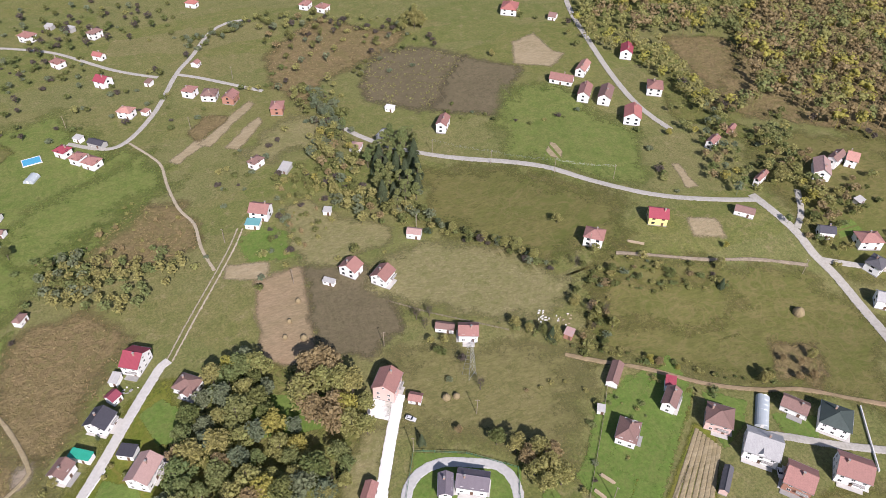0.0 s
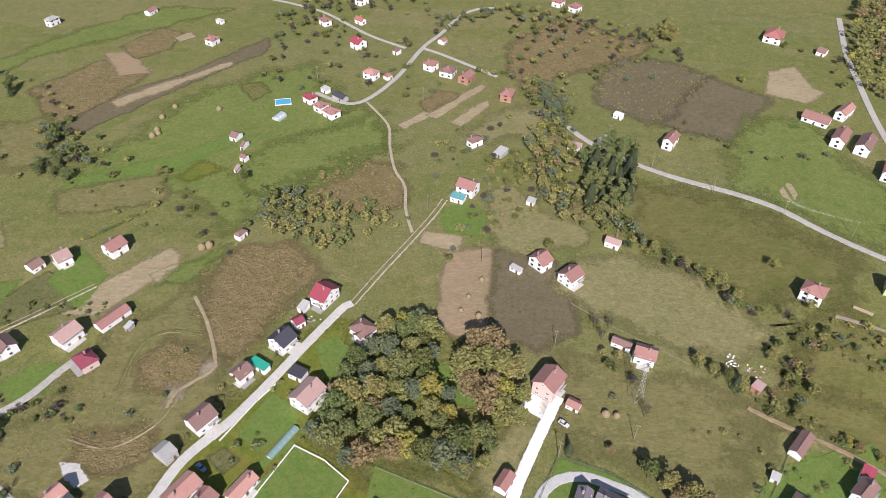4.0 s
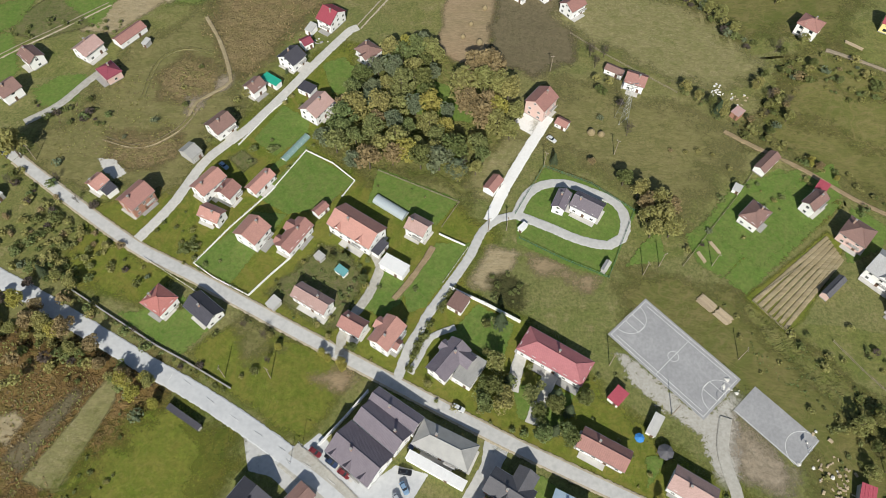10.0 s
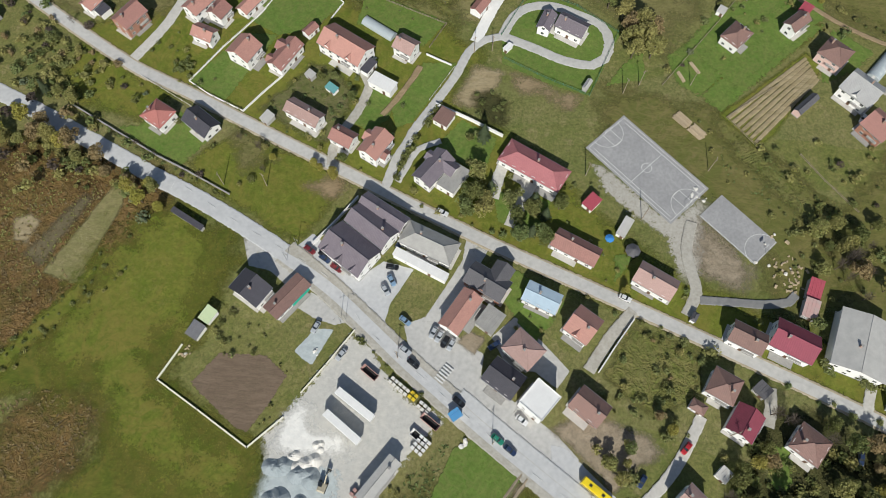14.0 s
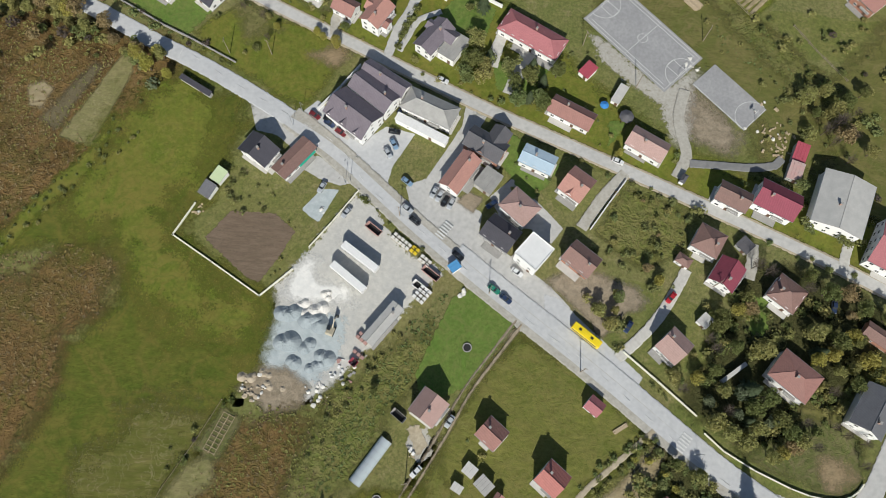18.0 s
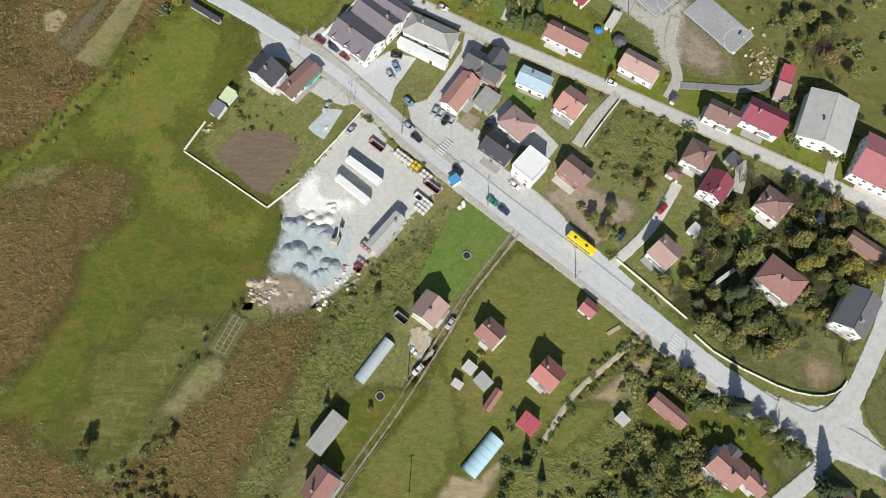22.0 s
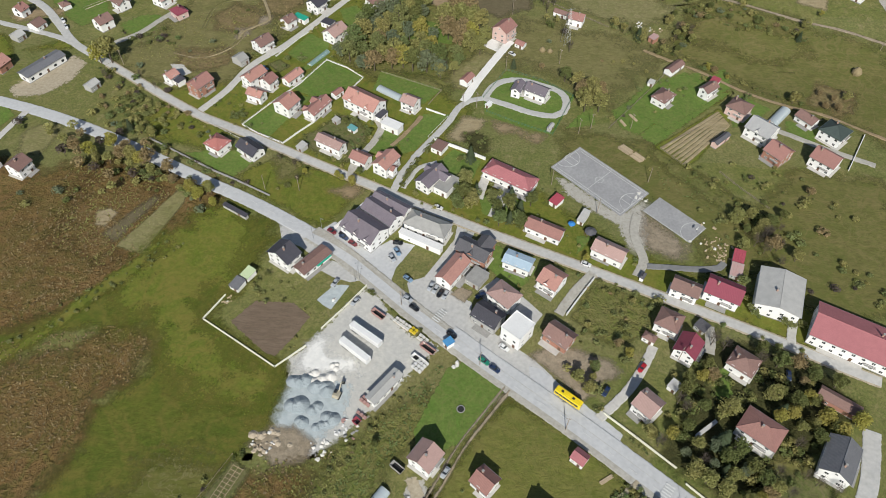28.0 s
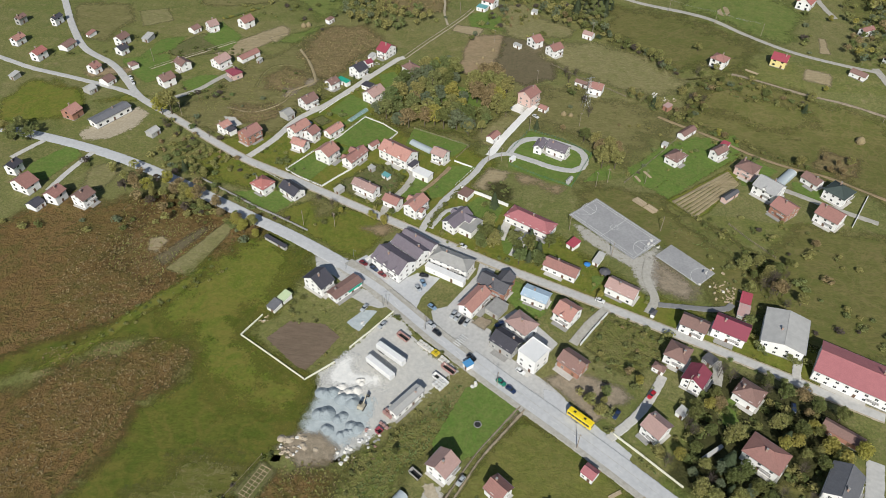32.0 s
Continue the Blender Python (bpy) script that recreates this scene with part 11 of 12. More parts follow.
hedgerow('leaf_olive leaf_green leaf_pine', [(51.6, -47.9), (62.2, -34.4), (75.0, -19.4)], 1, 3, 1.5, 4.2, 380)
hedgerow('leaf_green leaf_olive', [(63.5, -49.0), (74.1, -38.8), (82.5, -27.6)], 1, 2.5, 1.5, 4.2, 381)
hedgerow('leaf_olive leaf_green', [(56.7, -46.1), (67.4, -34.2), (76.6, -23.7)], 1, 4, 1.2, 3.5, 382)
hedgerow('leaf_green leaf_olive', [(66.4, -15.5), (75.2, -16.8), (81.9, -23.4)], 1.2, 3, 1.5, 4, 383)
hedgerow('leaf_olive leaf_green', [(24.3, -42.6), (34.6, -35.6), (41.4, -40.2), (34.6, -47.0)], 2, 4, 0.6, 1.6, 384)
hedgerow('leaf_green leaf_olive', [(44.9, -43.4), (57.3, -24.5), (66.4, -15.5)], 1.6, 4, 0.6, 2, 385)
hedgerow('leaf_dusky leaf_olive leaf_dusky leaf_pine twigs', [(34.2, 520.5), (43.5, 494.1), (50.7, 463.1), (57.2, 434.7), (63.2, 408.7)], 2.6, 8, 3, 8, 386)
hedgerow('leaf_dusky leaf_olive leaf_dusky leaf_pine twigs', [(34.9, 424.3), (47.3, 397.5), (61.6, 381.9), (73.8, 362.5)], 3, 7, 3, 7, 387)
hedgerow('leaf_dusky leaf_olive leaf_dusky leaf_pine twigs', [(11.1, 512.7), (27.3, 522.8), (38.7, 543.9)], 3, 4, 2, 6, 388)
hedgerow('leaf_dusky leaf_olive leaf_dusky leaf_pine twigs', [(70.9, 353.9), (83.8, 340.0), (105.6, 320.6), (115.9, 304.9), (123.4, 296.9)], 3, 3, 2, 6, 389)
hedgerow('leaf_dusky leaf_olive leaf_dusky leaf_pine twigs', [(8.3, 416.6), (22.0, 423.0), (30.2, 403.5), (45.5, 414.8)], 3, 6, 2, 5, 390)
hedgerow('leaf_dusky leaf_olive leaf_dusky leaf_pine twigs', [(80.1, 586.2), (130.8, 580.2), (143.6, 540.8), (119.9, 520.4)], 3.5, 10, 2, 6, 391)
hedgerow('leaf_olive leaf_rust leaf_olive', [(274.7, 323.0), (268.2, 298.6), (262.0, 275.0)], 3, 5, 3, 7, 392)
hedgerow('leaf_olive leaf_rust leaf_green', [(279.9, 357.2), (290.4, 341.0), (258.1, 312.4)], 3, 8, 3, 7, 393)
hedgerow('leaf_dusky leaf_olive leaf_dusky leaf_pine twigs', [(-19.0, 437.3), (-6.6, 438.7), (-15.9, 414.3), (-6.8, 416.4)], 4, 6, 1.5, 4, 394)
hedgerow('leaf_dusky leaf_olive leaf_dusky leaf_pine twigs', [(268.2, 425.1), (264.0, 389.4), (264.2, 362.6), (275.8, 352.2)], 3, 6, 3, 7, 395)
hedgerow('leaf_olive leaf_rust leaf_olive', [(112.6, 255.6), (124.5, 267.3), (143.9, 286.7)], 3, 3, 1.5, 5, 396)
hedgerow('leaf_olive leaf_green', [(-106.8, 373.8), (-92.4, 368.7), (-73.1, 369.8), (-48.0, 369.1)], 3, 6, 3, 6, 397)
hedgerow('leaf_dusky leaf_olive leaf_dusky leaf_pine twigs', [(-144.3, 661.3), (-120.9, 643.6), (-106.8, 669.4), (-83.1, 640.9), (-59.1, 664.2)], 4, 10, 2, 5, 398)
hedgerow('leaf_dusky leaf_olive leaf_dusky leaf_pine twigs', [(-132.0, 593.3), (-117.2, 572.1), (-97.3, 590.0), (-79.7, 536.3), (-63.0, 538.1)], 4, 10, 2, 5, 399)
hedgerow('leaf_dusky leaf_olive leaf_dusky leaf_pine twigs', [(-29.1, 622.8), (-16.4, 589.4), (-25.3, 574.4)], 4, 7, 2, 5, 400)
hedgerow('leaf_dusky leaf_olive leaf_dusky leaf_pine twigs', [(-63.9, 509.4), (-50.0, 526.1), (-37.2, 514.4)], 4, 4, 1.5, 4, 401)

# rough growth
tufts('weeds', 'dry brown weeds standing in the meadow', 'leaf_rust', [(-163.2, 58.0), (-124.3, 67.4), (-105.5, 66.2), (-104.3, 52.6), (-108.6, 44.1), (-119.3, 40.6), (-118.4, 25.7), (-131.2, 15.5), (-150.2, -12.9)], 909, 0.24, 0.72, 60)
tufts('weeds', 'dry brown weeds on overgrown land', 'leaf_rust', [(-183.5, 127.6), (-140.8, 122.6), (-122.6, 102.1), (-133.7, 85.6), (-150.6, 71.5), (-167.5, 59.9)], 700, 0.24, 0.72, 61)
tufts('weeds', 'mixed weeds and tussocks', 'leaf_olive', [(-59.9, 18.9), (-43.4, 19.6), (-25.4, 26.3), (-27.9, 10.9), (-39.9, -15.0), (-44.5, -39.0), (-53.3, -50.8), (-69.4, -45.0), (-87.6, -37.6), (-86.3, -24.0), (-77.4, -13.2), (-67.4, 5.4)], 1190, 0.24, 0.72, 62)
tufts('weeds', 'dry tussocks and weeds', 'leaf_olive', [(-152.5, -18.3), (-118.9, -18.6), (-106.8, -26.7), (-92.1, -31.1), (-77.3, -48.6), (-86.1, -57.0), (-140.7, -67.1)], 840, 0.24, 0.72, 63)
tufts('weeds', 'brown weeds on the waste meadow', 'leaf_rust', [(-127.0, 327.3), (-111.0, 335.7), (-78.9, 340.8), (-69.0, 300.3), (-82.1, 293.3), (-99.1, 265.6), (-119.8, 292.2)], 525, 0.32, 0.81, 64)
tufts('weeds', 'weeds on rough ground', 'leaf_olive', [(-168.7, 250.0), (-151.3, 270.4), (-109.9, 279.7), (-111.5, 253.4), (-123.2, 217.6), (-148.0, 227.4), (-163.3, 226.5)], 630, 0.24, 0.72, 65)
tufts('weeds', 'rough weeds below the road', 'leaf_olive', [(-170.7, 150.3), (-143.8, 149.5), (-123.8, 140.3), (-107.0, 133.3), (-116.5, 140.7), (-130.4, 110.2), (-135.2, 94.9), (-159.7, 105.4)], 770, 0.24, 0.72, 66)
tufts('weeds', 'green weeds and nettles', 'leaf_green', [(-7.9, 49.0), (3.1, 60.0), (-7.0, 31.1), (-13.9, 21.0), (-23.7, 3.7), (-36.7, -11.3), (-31.5, 10.7), (-18.5, 34.4)], 525, 0.24, 0.72, 67)
tufts('weeds', 'rough growth by the track', 'leaf_green', [(91.9, 163.3), (109.6, 164.2), (137.5, 133.4), (135.4, 125.9), (114.8, 136.1), (97.4, 151.0)], 244, 0.24, 0.63, 70)
tufts('weeds', 'brown withered weeds on the field', 'leaf_rust', [(-87.8, 379.0), (-61.1, 419.8), (-32.9, 390.4), (-36.0, 373.4), (-58.2, 368.6)], 420, 0.32, 0.72, 71)
tufts('weeds', 'brown withered weeds on the field', 'leaf_rust', [(30.8, 564.4), (79.0, 618.3), (132.5, 558.4), (55.1, 513.4), (27.3, 522.8)], 525, 0.32, 0.81, 72)
tufts('weeds', 'olive scrub on the fallow plot', 'leaf_olive', [(83.1, 503.8), (103.7, 548.2), (139.5, 529.3), (155.6, 505.9), (113.5, 456.5), (80.6, 481.4)], 525, 0.4, 0.9, 73)
tufts('weeds', 'pale dead stalks among the weeds', 'stalks', [(-163.2, 58.0), (-124.3, 67.4), (-105.5, 66.2), (-104.3, 52.6), (-108.6, 44.1), (-119.3, 40.6), (-118.4, 25.7), (-131.2, 15.5), (-150.2, -12.9)], 546, 0.2, 0.63, 160)
tufts('weeds', 'pale dead stalks among the weeds', 'stalks', [(-183.5, 127.6), (-140.8, 122.6), (-122.6, 102.1), (-133.7, 85.6), (-150.6, 71.5), (-167.5, 59.9)], 420, 0.2, 0.63, 161)
tufts('weeds', 'pale dead stalks among the weeds', 'stalks', [(-59.9, 18.9), (-43.4, 19.6), (-25.4, 26.3), (-27.9, 10.9), (-39.9, -15.0), (-44.5, -39.0), (-53.3, -50.8), (-69.4, -45.0), (-87.6, -37.6), (-86.3, -24.0), (-77.4, -13.2), (-67.4, 5.4)], 714, 0.2, 0.63, 162)
tufts('weeds', 'pale dead stalks among the weeds', 'stalks', [(-152.5, -18.3), (-118.9, -18.6), (-106.8, -26.7), (-92.1, -31.1), (-77.3, -48.6), (-86.1, -57.0), (-140.7, -67.1)], 503, 0.2, 0.63, 163)
tufts('weeds', 'pale dead stalks among the weeds', 'stalks', [(-168.7, 250.0), (-151.3, 270.4), (-109.9, 279.7), (-111.5, 253.4), (-123.2, 217.6), (-148.0, 227.4), (-163.3, 226.5)], 378, 0.2, 0.63, 165)
tufts('weeds', 'pale dead stalks among the weeds', 'stalks', [(-170.7, 150.3), (-143.8, 149.5), (-123.8, 140.3), (-107.0, 133.3), (-116.5, 140.7), (-130.4, 110.2), (-135.2, 94.9), (-159.7, 105.4)], 461, 0.2, 0.63, 166)

# walls and fences
wall_line('long white garden wall', 1.8, 0.3, 'wall_white', [(-7.5, 176.5), (5.0, 170.8), (16.9, 164.5)])
wall_line('white wall beside a driveway', 1.4, 0.3, 'wall_white', [(60.0, 98.7), (54.1, 90.3), (48.0, 81.1)])
wall_line('low pale wall following the road bend', 0.8, 0.28, 'plot_wall', [(82.0, 17.5), (87.6, 12.5), (96.4, 7.4), (106.9, 2.7), (112.3, 0.9), (117.6, 0.1), (121.6, 0.2), (124.9, 1.2), (127.2, 2.8), (129.0, 5.0)])
wall_line('low pale retaining wall on the roadside', 0.8, 0.35, 'plot_wall', [(58.0, 41.1), (68.1, 32.7), (79.8, 22.6)])
wall_line('dark boundary wall between road and gardens', 1, 0.3, 'plinth', [(-138.8, 169.8), (-119.9, 159.2), (-104.1, 150.4), (-93.4, 145.4), (-76.5, 136.7)])
wall_line('pale wall round the yard entrance', 0.8, 0.22, 'plot_wall', [(-29.3, 91.0), (-37.3, 79.4), (-44.0, 70.4)])
wall_line('white terrace wall beside the hall', 1.6, 0.4, 'wall_white', [(-46.0, 119.7), (-38.7, 128.9), (-32.4, 137.8)])
wall_line('white garden wall along the lane', 0.9, 0.25, 'wall_white', [(-76.9, 170.3), (-70.8, 178.6), (-64.8, 186.0)])
wall_line('white wall at the lawn edge', 0.9, 0.25, 'wall_white', [(-12.2, 198.7), (-2.6, 194.2)])
wall_line('low white wall on the roadside', 1, 0.25, 'wall_white', [(182.2, 167.1), (197.5, 191.5)])
fence('white picket fence on a low kerb', 1, 'frame_white', [(-98.6, 182.1), (-88.7, 197.9), (-76.8, 214.2), (-66.1, 234.9), (-54.8, 229.2), (-45.5, 221.3), (-49.6, 213.5)], 2.4, 2, True)
fence('white garden fence along the street', 1, 'frame_white', [(-98.6, 182.1), (-90.6, 176.9), (-76.9, 170.3)], 2.4, 2, True)
wall_line('low pale yellow-white boundary wall round the plot', 0.6, 0.38, 'plot_wall', [(-83.1, 83.7), (-88.9, 72.4), (-75.0, 63.9), (-58.2, 53.4), (-48.6, 62.7)])
fence('green wire fence round the villa', 1.4, 'fence_green', [(15.8, 209.1), (27.2, 232.1), (45.1, 224.7), (60.5, 212.9), (48.6, 183.6), (32.6, 190.4), (17.2, 198.5)], 3.4, 2)
fence('white lane fence on a kerb', 1, 'frame_white', [(-93.0, 236.3), (-83.5, 253.5), (-77.8, 261.7)], 3, 2, True)
fence('low white fence beside the road', 1, 'frame_white', [(-116.5, 183.3), (-99.9, 173.6), (-93.0, 169.4)], 3, 1)
fence('weathered wooden fence along the field', 1.1, 'wood_pole', [(118.5, 192.0), (98.2, 176.9), (108.7, 164.1)], 3.4, 2)
fence('weathered wooden fence of the garden', 1.1, 'wood_pole', [(75.8, 189.8), (100.7, 221.7), (111.0, 236.2)], 3.6, 2)
fence('wooden fence behind the courts', 1.1, 'wood_pole', [(122.9, 162.7), (130.1, 152.6), (139.7, 141.1)], 3.6, 2)
fence('weathered wooden fence along the field', 1.1, 'wood_pole', [(-33.1, -49.9), (-27.3, -38.3), (-13.2, -17.3)], 5, 1)
fence('row of old wooden posts along the field', 1, 'wood_pole', [(-65.6, 20.5), (-71.5, 8.9), (-80.2, -6.2), (-86.0, -20.6)], 4.5, 1)
fence('white picket fence along the lane', 1, 'frame_white', [(-1.6, 193.3), (-6.3, 185.0), (-10.0, 178.6)], 2.6, 1)
fence('wire fence of the orchard', 1, 'wood_pole', [(-36.8, 226.6), (-5.3, 213.3), (-11.3, 202.0)], 3.6, 2)
fence('wooden fence along the hay meadow', 1, 'wood_pole', [(41.7, 307.6), (56.0, 295.2), (70.5, 284.7), (84.6, 274.4)], 4.5, 2)

# poles
pole(55.3, 239.5, 153)
pole(31.8, 283.9, 3)
pole(27.2, 232.1, 144)
pole(12.4, 201.7, 126)
pole(67.1, 189.3, 24)
pole(-79.2, 140.5, 90)
pole(-64.3, 140.8, 150)
pole(46.2, 150.6, 120)
pole(64.8, 134.7, 84)
pole(86.2, 190.3, 120)
pole(-15.1, 82.7, 159)
pole(15.2, 57.8, 66)
pole(44.4, 34.3, 162)
pole(-5.7, -34.0, 21)
pole(-27.9, -51.3, 150)
pole(-8.1, -1.1, 12)
pole(-169.4, 224.8, 0)
pole(61.0, 185.4, 120)
pole(89.5, 154.7, 75)
pole(5.7, 200.9, 30)
pole(99.8, 413.4, 51)
pole(125.1, 388.0, 12)
pole(151.5, 363.7, 24)
pole(178.0, 347.2, 30)
pole(-96.4, 508.4, 171)
pole(4.8, 538.6, 156)
pole(56.8, 452.9, 15)
pole(3.8, 333.3, 120)
pole(227.0, 258.0, 120)
pole(-27.3, 483.2, 114)
pole(139.8, 304.6, 66)
pole(-21.9, 372.5, 126)
pole(69.4, 352.1, 51)
pole(-208.6, 282.1, 99)
pole(87.5, 63.7, 45)
wires((99.8, 413.4), (125.1, 388.0), (151.5, 363.7), (178.0, 347.2))
wires((-15.1, 82.7), (15.2, 57.8), (44.4, 34.3))
pylon(59.7, 257.9, 21)
lamp_post(-34.1, 93.4, -128)
lamp_post(-32.5, 94.2, -26)
lamp_post(-51.0, 118.9, -39)
lamp_post(-53.9, 113.7, -34)
lamp_post(79.3, 11.2, -129)

# vehicles
car(-46.6, 117.5, -33, 'dark red')
car(-41.3, 114.6, -33, 'dark blue')
car(-37.2, 111.5, -33, 'dark red')
car(-18.8, 112.8, -6, 'black')
car(-18.7, 108.1, -59, 'pale blue')
car(-20.5, 104.7, -56, 'silver')
car(-13.4, 94.7, -37, 'pale blue')
car(-4.2, 91.3, -115, 'silver')
car(-2.3, 90.1, -116, 'silver')
car(-0.4, 88.4, -116, 'black')
car(1.6, 87.6, -116, 'silver')
car(-10.0, 81.0, -37, 'black')
car(15.2, 88.1, -144, 'dark blue')
car(4.7, 69.8, -37, 'black')
car(24.0, 65.2, -37, 'white')
car(16.7, 59.2, -37, 'green')
car(20.5, 56.2, -37, 'dark blue')
car(-32.8, 82.7, -125, 'silver')
car(-41.7, 91.2, -116, 'silver')
car(4.3, 17.3, -121, 'silver')
car(-5.1, 2.3, -132, 'white')
car(73.5, 59.2, -130, 'red')
car(125.8, 58.7, -102, 'dark blue')
car(59.5, 49.1, -122, 'dark blue')
car(57.5, 105.8, -24, 'white')
car(-3.2, 133.4, -25, 'white')
car(-20.1, 122.0, -119, 'silver')
car(30.7, 245.4, -41, 'white')
car(147.6, 178.7, -122, 'white')
car(-214.5, 260.6, -55, 'white')
car(-210.7, 255.0, -55, 'white')
car(-96.4, 225.2, -37, 'pale blue')
car(-41.7, 115.8, -37, 'black')
car(-12.7, 85.1, -37, 'silver')
car(-16.8, 121.6, -120, 'dark blue')
bus(46.0, 45.6, -37)
trailer(-30.0, 60.4, -37, 13.6)
trailer(-26.8, 67.3, -35, 13.9)
excavator(-34.3, 43.3, 73)

# stone yard
heap(-40.5, 49.6, 6, 1.5, 'stone_white', 'white crushed stone heaped in the yard')
heap(-45.4, 52.2, 5, 1.1, 'stone_white', 'white crushed stone heaped in the yard')
heap(-35.5, 54.6, 5, 1, 'stone_white', 'white crushed stone heaped in the yard')
heap(-48.5, 49.2, 5, 1.7, 'stone_grey', 'blue-grey crushed stone heaped in the yard')
heap(-39.1, 45.8, 5.6, 2, 'stone_grey', 'blue-grey crushed stone heaped in the yard')
heap(-48.9, 38.6, 5.5, 2.2, 'stone_grey', 'blue-grey crushed stone heaped in the yard')
heap(-41.3, 37.7, 4.2, 1.6, 'stone_grey', 'blue-grey crushed stone heaped in the yard')
heap(-36.1, 35.8, 4.2, 1.7, 'stone_grey', 'blue-grey crushed stone heaped in the yard')
heap(-38.4, 31.8, 3.2, 1, 'stone_grey', 'blue-grey crushed stone heaped in the yard')
heap(-45.7, 32.9, 3.4, 1.3, 'stone_grey', 'blue-grey crushed stone heaped in the yard')
heap(-54.7, 29.4, 4, 0.7, 'stone_sand', 'sandy brown crushed stone heaped in the yard')
heap(-48.8, 25.2, 5, 0.6, 'stone_sand', 'sandy brown crushed stone heaped in the yard')
heap(-58.9, 27.4, 3.6, 0.9, 'stone_sand', 'sandy brown crushed stone heaped in the yard')
pallets(-16.8, 75.0, -37, 5, 2, 'stone_white', 'pale wrapped building blocks on pallets', 1.1)
pallets(-10.5, 70.8, -37, 2, 2, 'load_yellow', 'yellow wrapped goods on pallets', 1)
pallets(-7.6, 67.9, -37, 3, 2, 'stone_white', 'pale pink wrapped sacks on pallets', 1)
pallets(-8.7, 55.6, -37, 3, 4, 'frame_white', 'white bulk bags on pallets', 1.2)
pallets(-25.6, 41.7, -37, 3, 2, 'load_brick', 'red bricks stacked on pallets', 1.2)
pallets(-26.2, 37.1, -37, 3, 1, 'load_brick', 'red bricks stacked on pallets', 0.9)
skip(-23.3, 77.5, -37, 6, 'load_brick', 'rusty brown open steel container')
skip(-6.9, 58.6, -37, 6, 'frame_white', 'white open skip container')
skip(-3.8, 63.4, -37, 6.5, 'load_brick', 'rusty open skip container')
skip(-26.3, 33.7, -37, 2.6, 'roof_crimson', 'crimson steel box container')
skip(-11.3, 18.3, -37, 5, 'plinth', 'dark garden refuse container')
debris(-29.5, 31.0, 4, 16, 'frame_white load_brick plinth stone_white', 'scattered building scrap lying on gravel', 1)
debris(-37.3, 23.8, 4, 12, 'frame_white stone_white', 'broken white slabs on the gravel', 2)
debris(-56.5, 24.8, 4.5, 30, 'stone_sand stone_sand stone_white', 'rough broken stone on the yard edge', 3)
debris(-40.5, 81.5, 3, 6, 'stone_white frame_white', 'pale stone blocks on a slab', 4)
debris(6.7, 57.4, 1.2, 6, 'stone_white', 'pale piled field stones', 5)
debris(-6.7, 8.2, 2, 6, 'frame_white pale_wood', 'scattered white garden junk', 6)
debris(-81.2, 81.6, 2.5, 8, 'stone_white pale_wood', 'pale garden junk beside the shed', 7)
debris(112.5, 116.7, 7, 40, 'pale_wood', 'heap of split logs and rubble', 8)
debris(110.2, 272.3, 4, 12, 'pale_wood frame_white', 'scattered timber scrap beside the ruin', 9)
debris(102.0, 276.8, 4, 12, 'frame_white', 'white plastic scraps on the grass', 10)
debris(85.0, 144.4, 3, 8, 'stone_white', 'pale rubble on the court edge', 11)
debris(-68.2, 296.3, 3, 6, 'plinth frame_white', 'garden clutter behind the house', 12)
debris(109.0, 123.8, 8, 10, 'pale_wood stone_white', 'fallen pale timber on rough grass', 13)

bed_frame = thing("frame_rack", "long pale timber frame of an old hotbed in the weeds", "frame", pose(-65.2, 10.6, 0.1, 0, 0, 66.5))
for side in (-1.9, 0.0, 1.9):
    part("rail", Shape().box(0, side, 0.25, 12.6, 0.14, 0.12), "pale_wood", bed_frame)
for k in range(9):
    part("crossbar", Shape().box(-6.0 + k * 1.5, 0, 0.0, 0.14, 4.0, 0.36), "pale_wood", bed_frame)

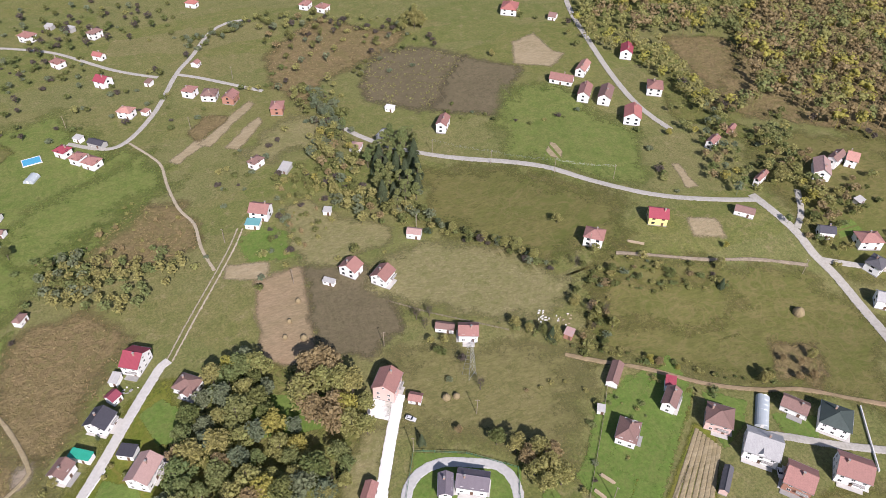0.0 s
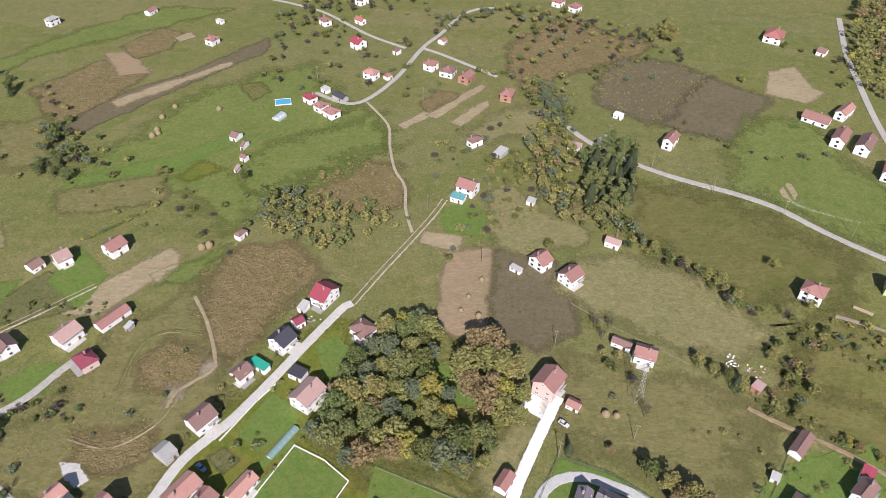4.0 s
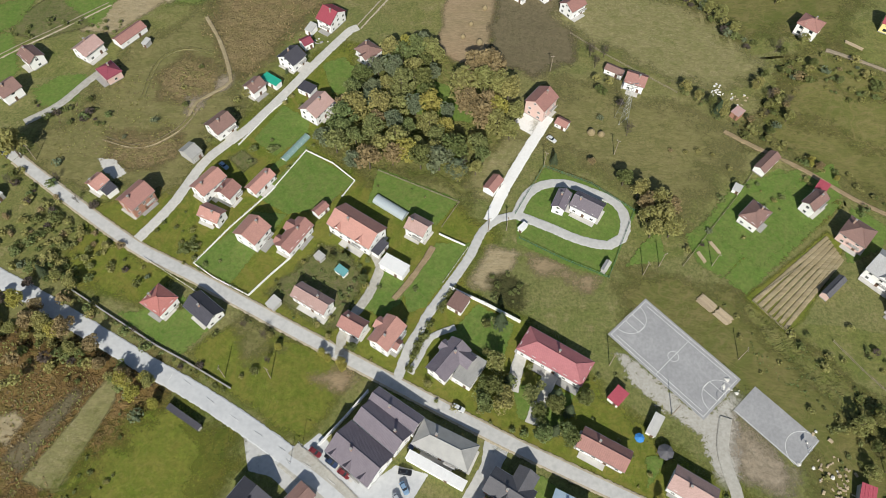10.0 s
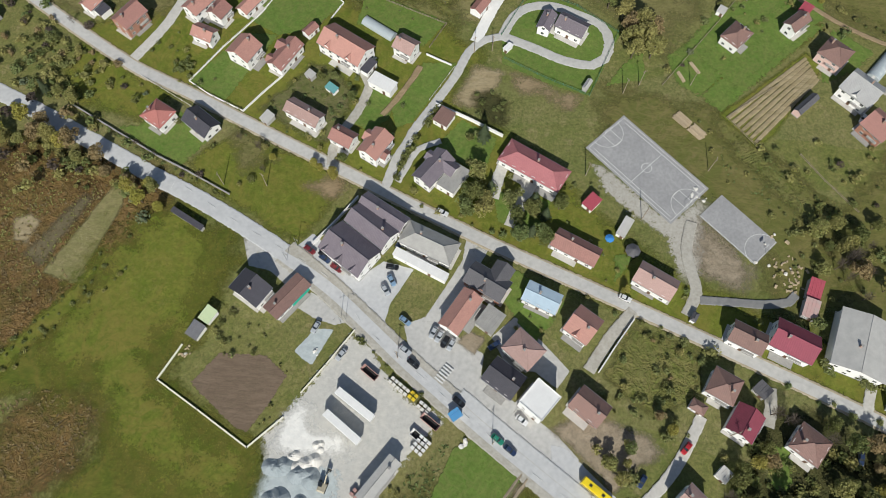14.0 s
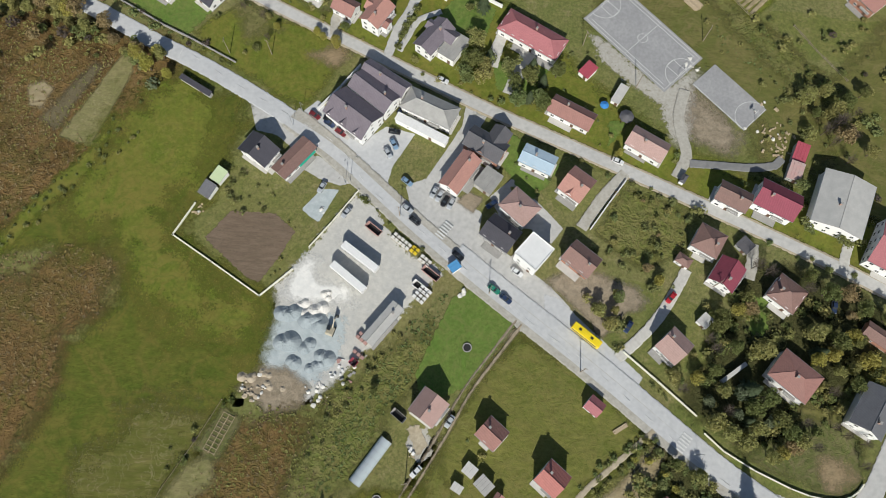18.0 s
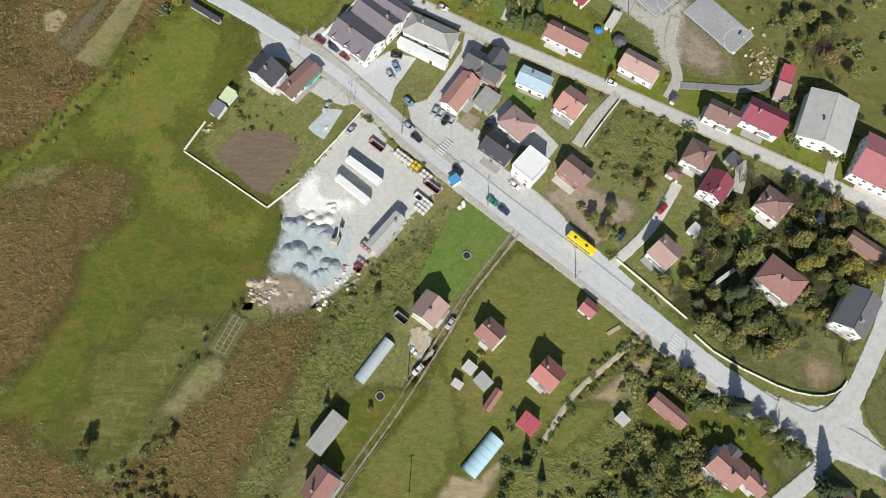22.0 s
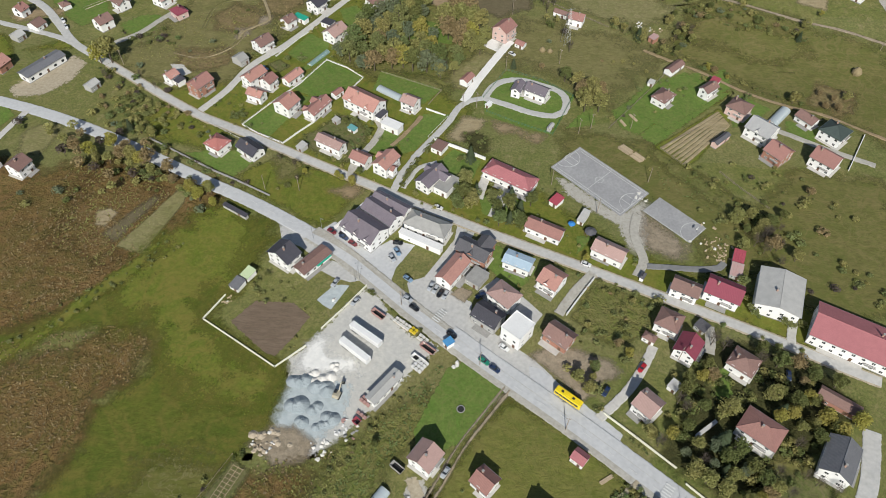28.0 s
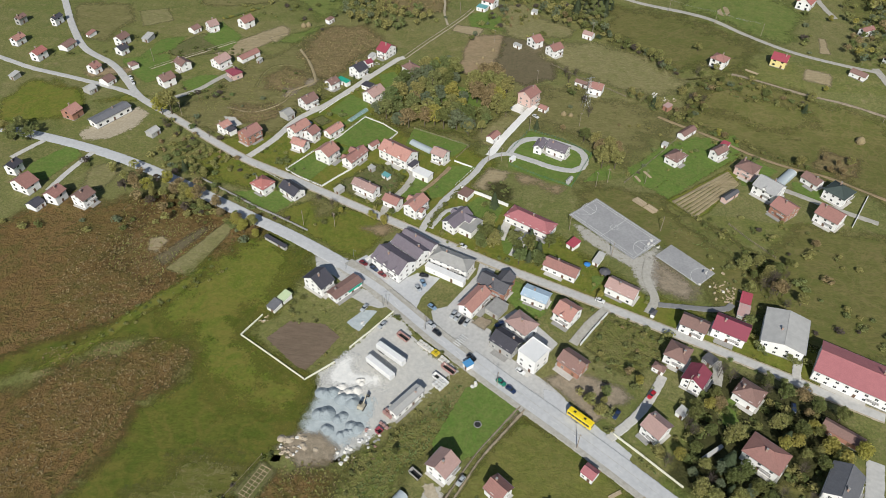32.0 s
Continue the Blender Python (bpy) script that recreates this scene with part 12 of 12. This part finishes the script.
# greenhouses, stacks, garden things
polytunnel(-18.9, 4.6, 56, 15.7, 4.0, 'film')
polytunnel(15.8, -22.3, 52, 13.8, 5.5, 'film_blue')
polytunnel(159.6, 202.6, 49, 15.1, 5.2, 'film')
polytunnel(-30.8, 209.6, -33, 14.0, 4.3, 'film')
polytunnel(-70.5, 236.1, 59, 14.7, 3.0, 'film_green')
polytunnel(-112.2, 459.1, 63, 7.2, 5.7, 'film')
haystack(46.9, 250.1, 2.6)
haystack(50.9, 249.5, 2.2)
haystack(3.4, 321.6, 2)
haystack(-2.7, 310.8, 1.8)
haystack(-6.1, 302.4, 1.8)
haystack(1.2, 299.2, 2.4)
haystack(209.1, 239.5, 4)
haystack(-176.8, 468.7, 2.6)
haystack(-180.9, 456.4, 2.6)
haystack(-179.6, 442.4, 2.6)
haystack(-180.0, 435.6, 3)
haystack(-150.0, 467.2, 2.6)
haystack(-126.6, 340.1, 3)
haystack(-123.6, 341.8, 3)
haystack(-177.8, 438.7, 2.5)
pool(-113.3, 477.6, 12, 9.5, 7)
parasol(53.1, 126.2)
gazebo(60.6, 122.1)
trampoline(8.8, 40.1)
trampoline(-16.3, -6.3)
timber(83.0, 193.8, -64, 5)
timber(88.4, 198.2, -59, 6)
timber(81.0, 174.2, -46, 6.4)
timber(82.0, 175.1, -46, 6.8)
timber(83.0, 176.0, -46, 6.4)
timber(85.9, 169.4, -46, 6.2)
timber(86.9, 170.3, -46, 6.6)
timber(87.9, 171.2, -46, 6.0)
timber(161.4, 298.6, -36, 8)
timber(56.5, 17.7, 33, 5)

# road paint
stripes(-0.2, 78.4, 53, 6, 3.2)
stripes(75.4, 14.4, 53, 6, 3.2)
centre_line([(-97, 138), (-96, 141), (-75, 128), (-55, 117), (-38, 107), (-26, 92), (-12, 81), (3, 69), (17, 58), (30, 48), (44, 39), (56, 29), (69, 18), (84, 6), (97, -3)])
shed(18.3, 202.5, -41, 2.2, 3.9, 2.2, 'flat', 'whitesheet', 'white')
shed(47.6, 187.3, 60, 4.8, 2.2, 2.4, 'gable', 'sheet', 'grey')
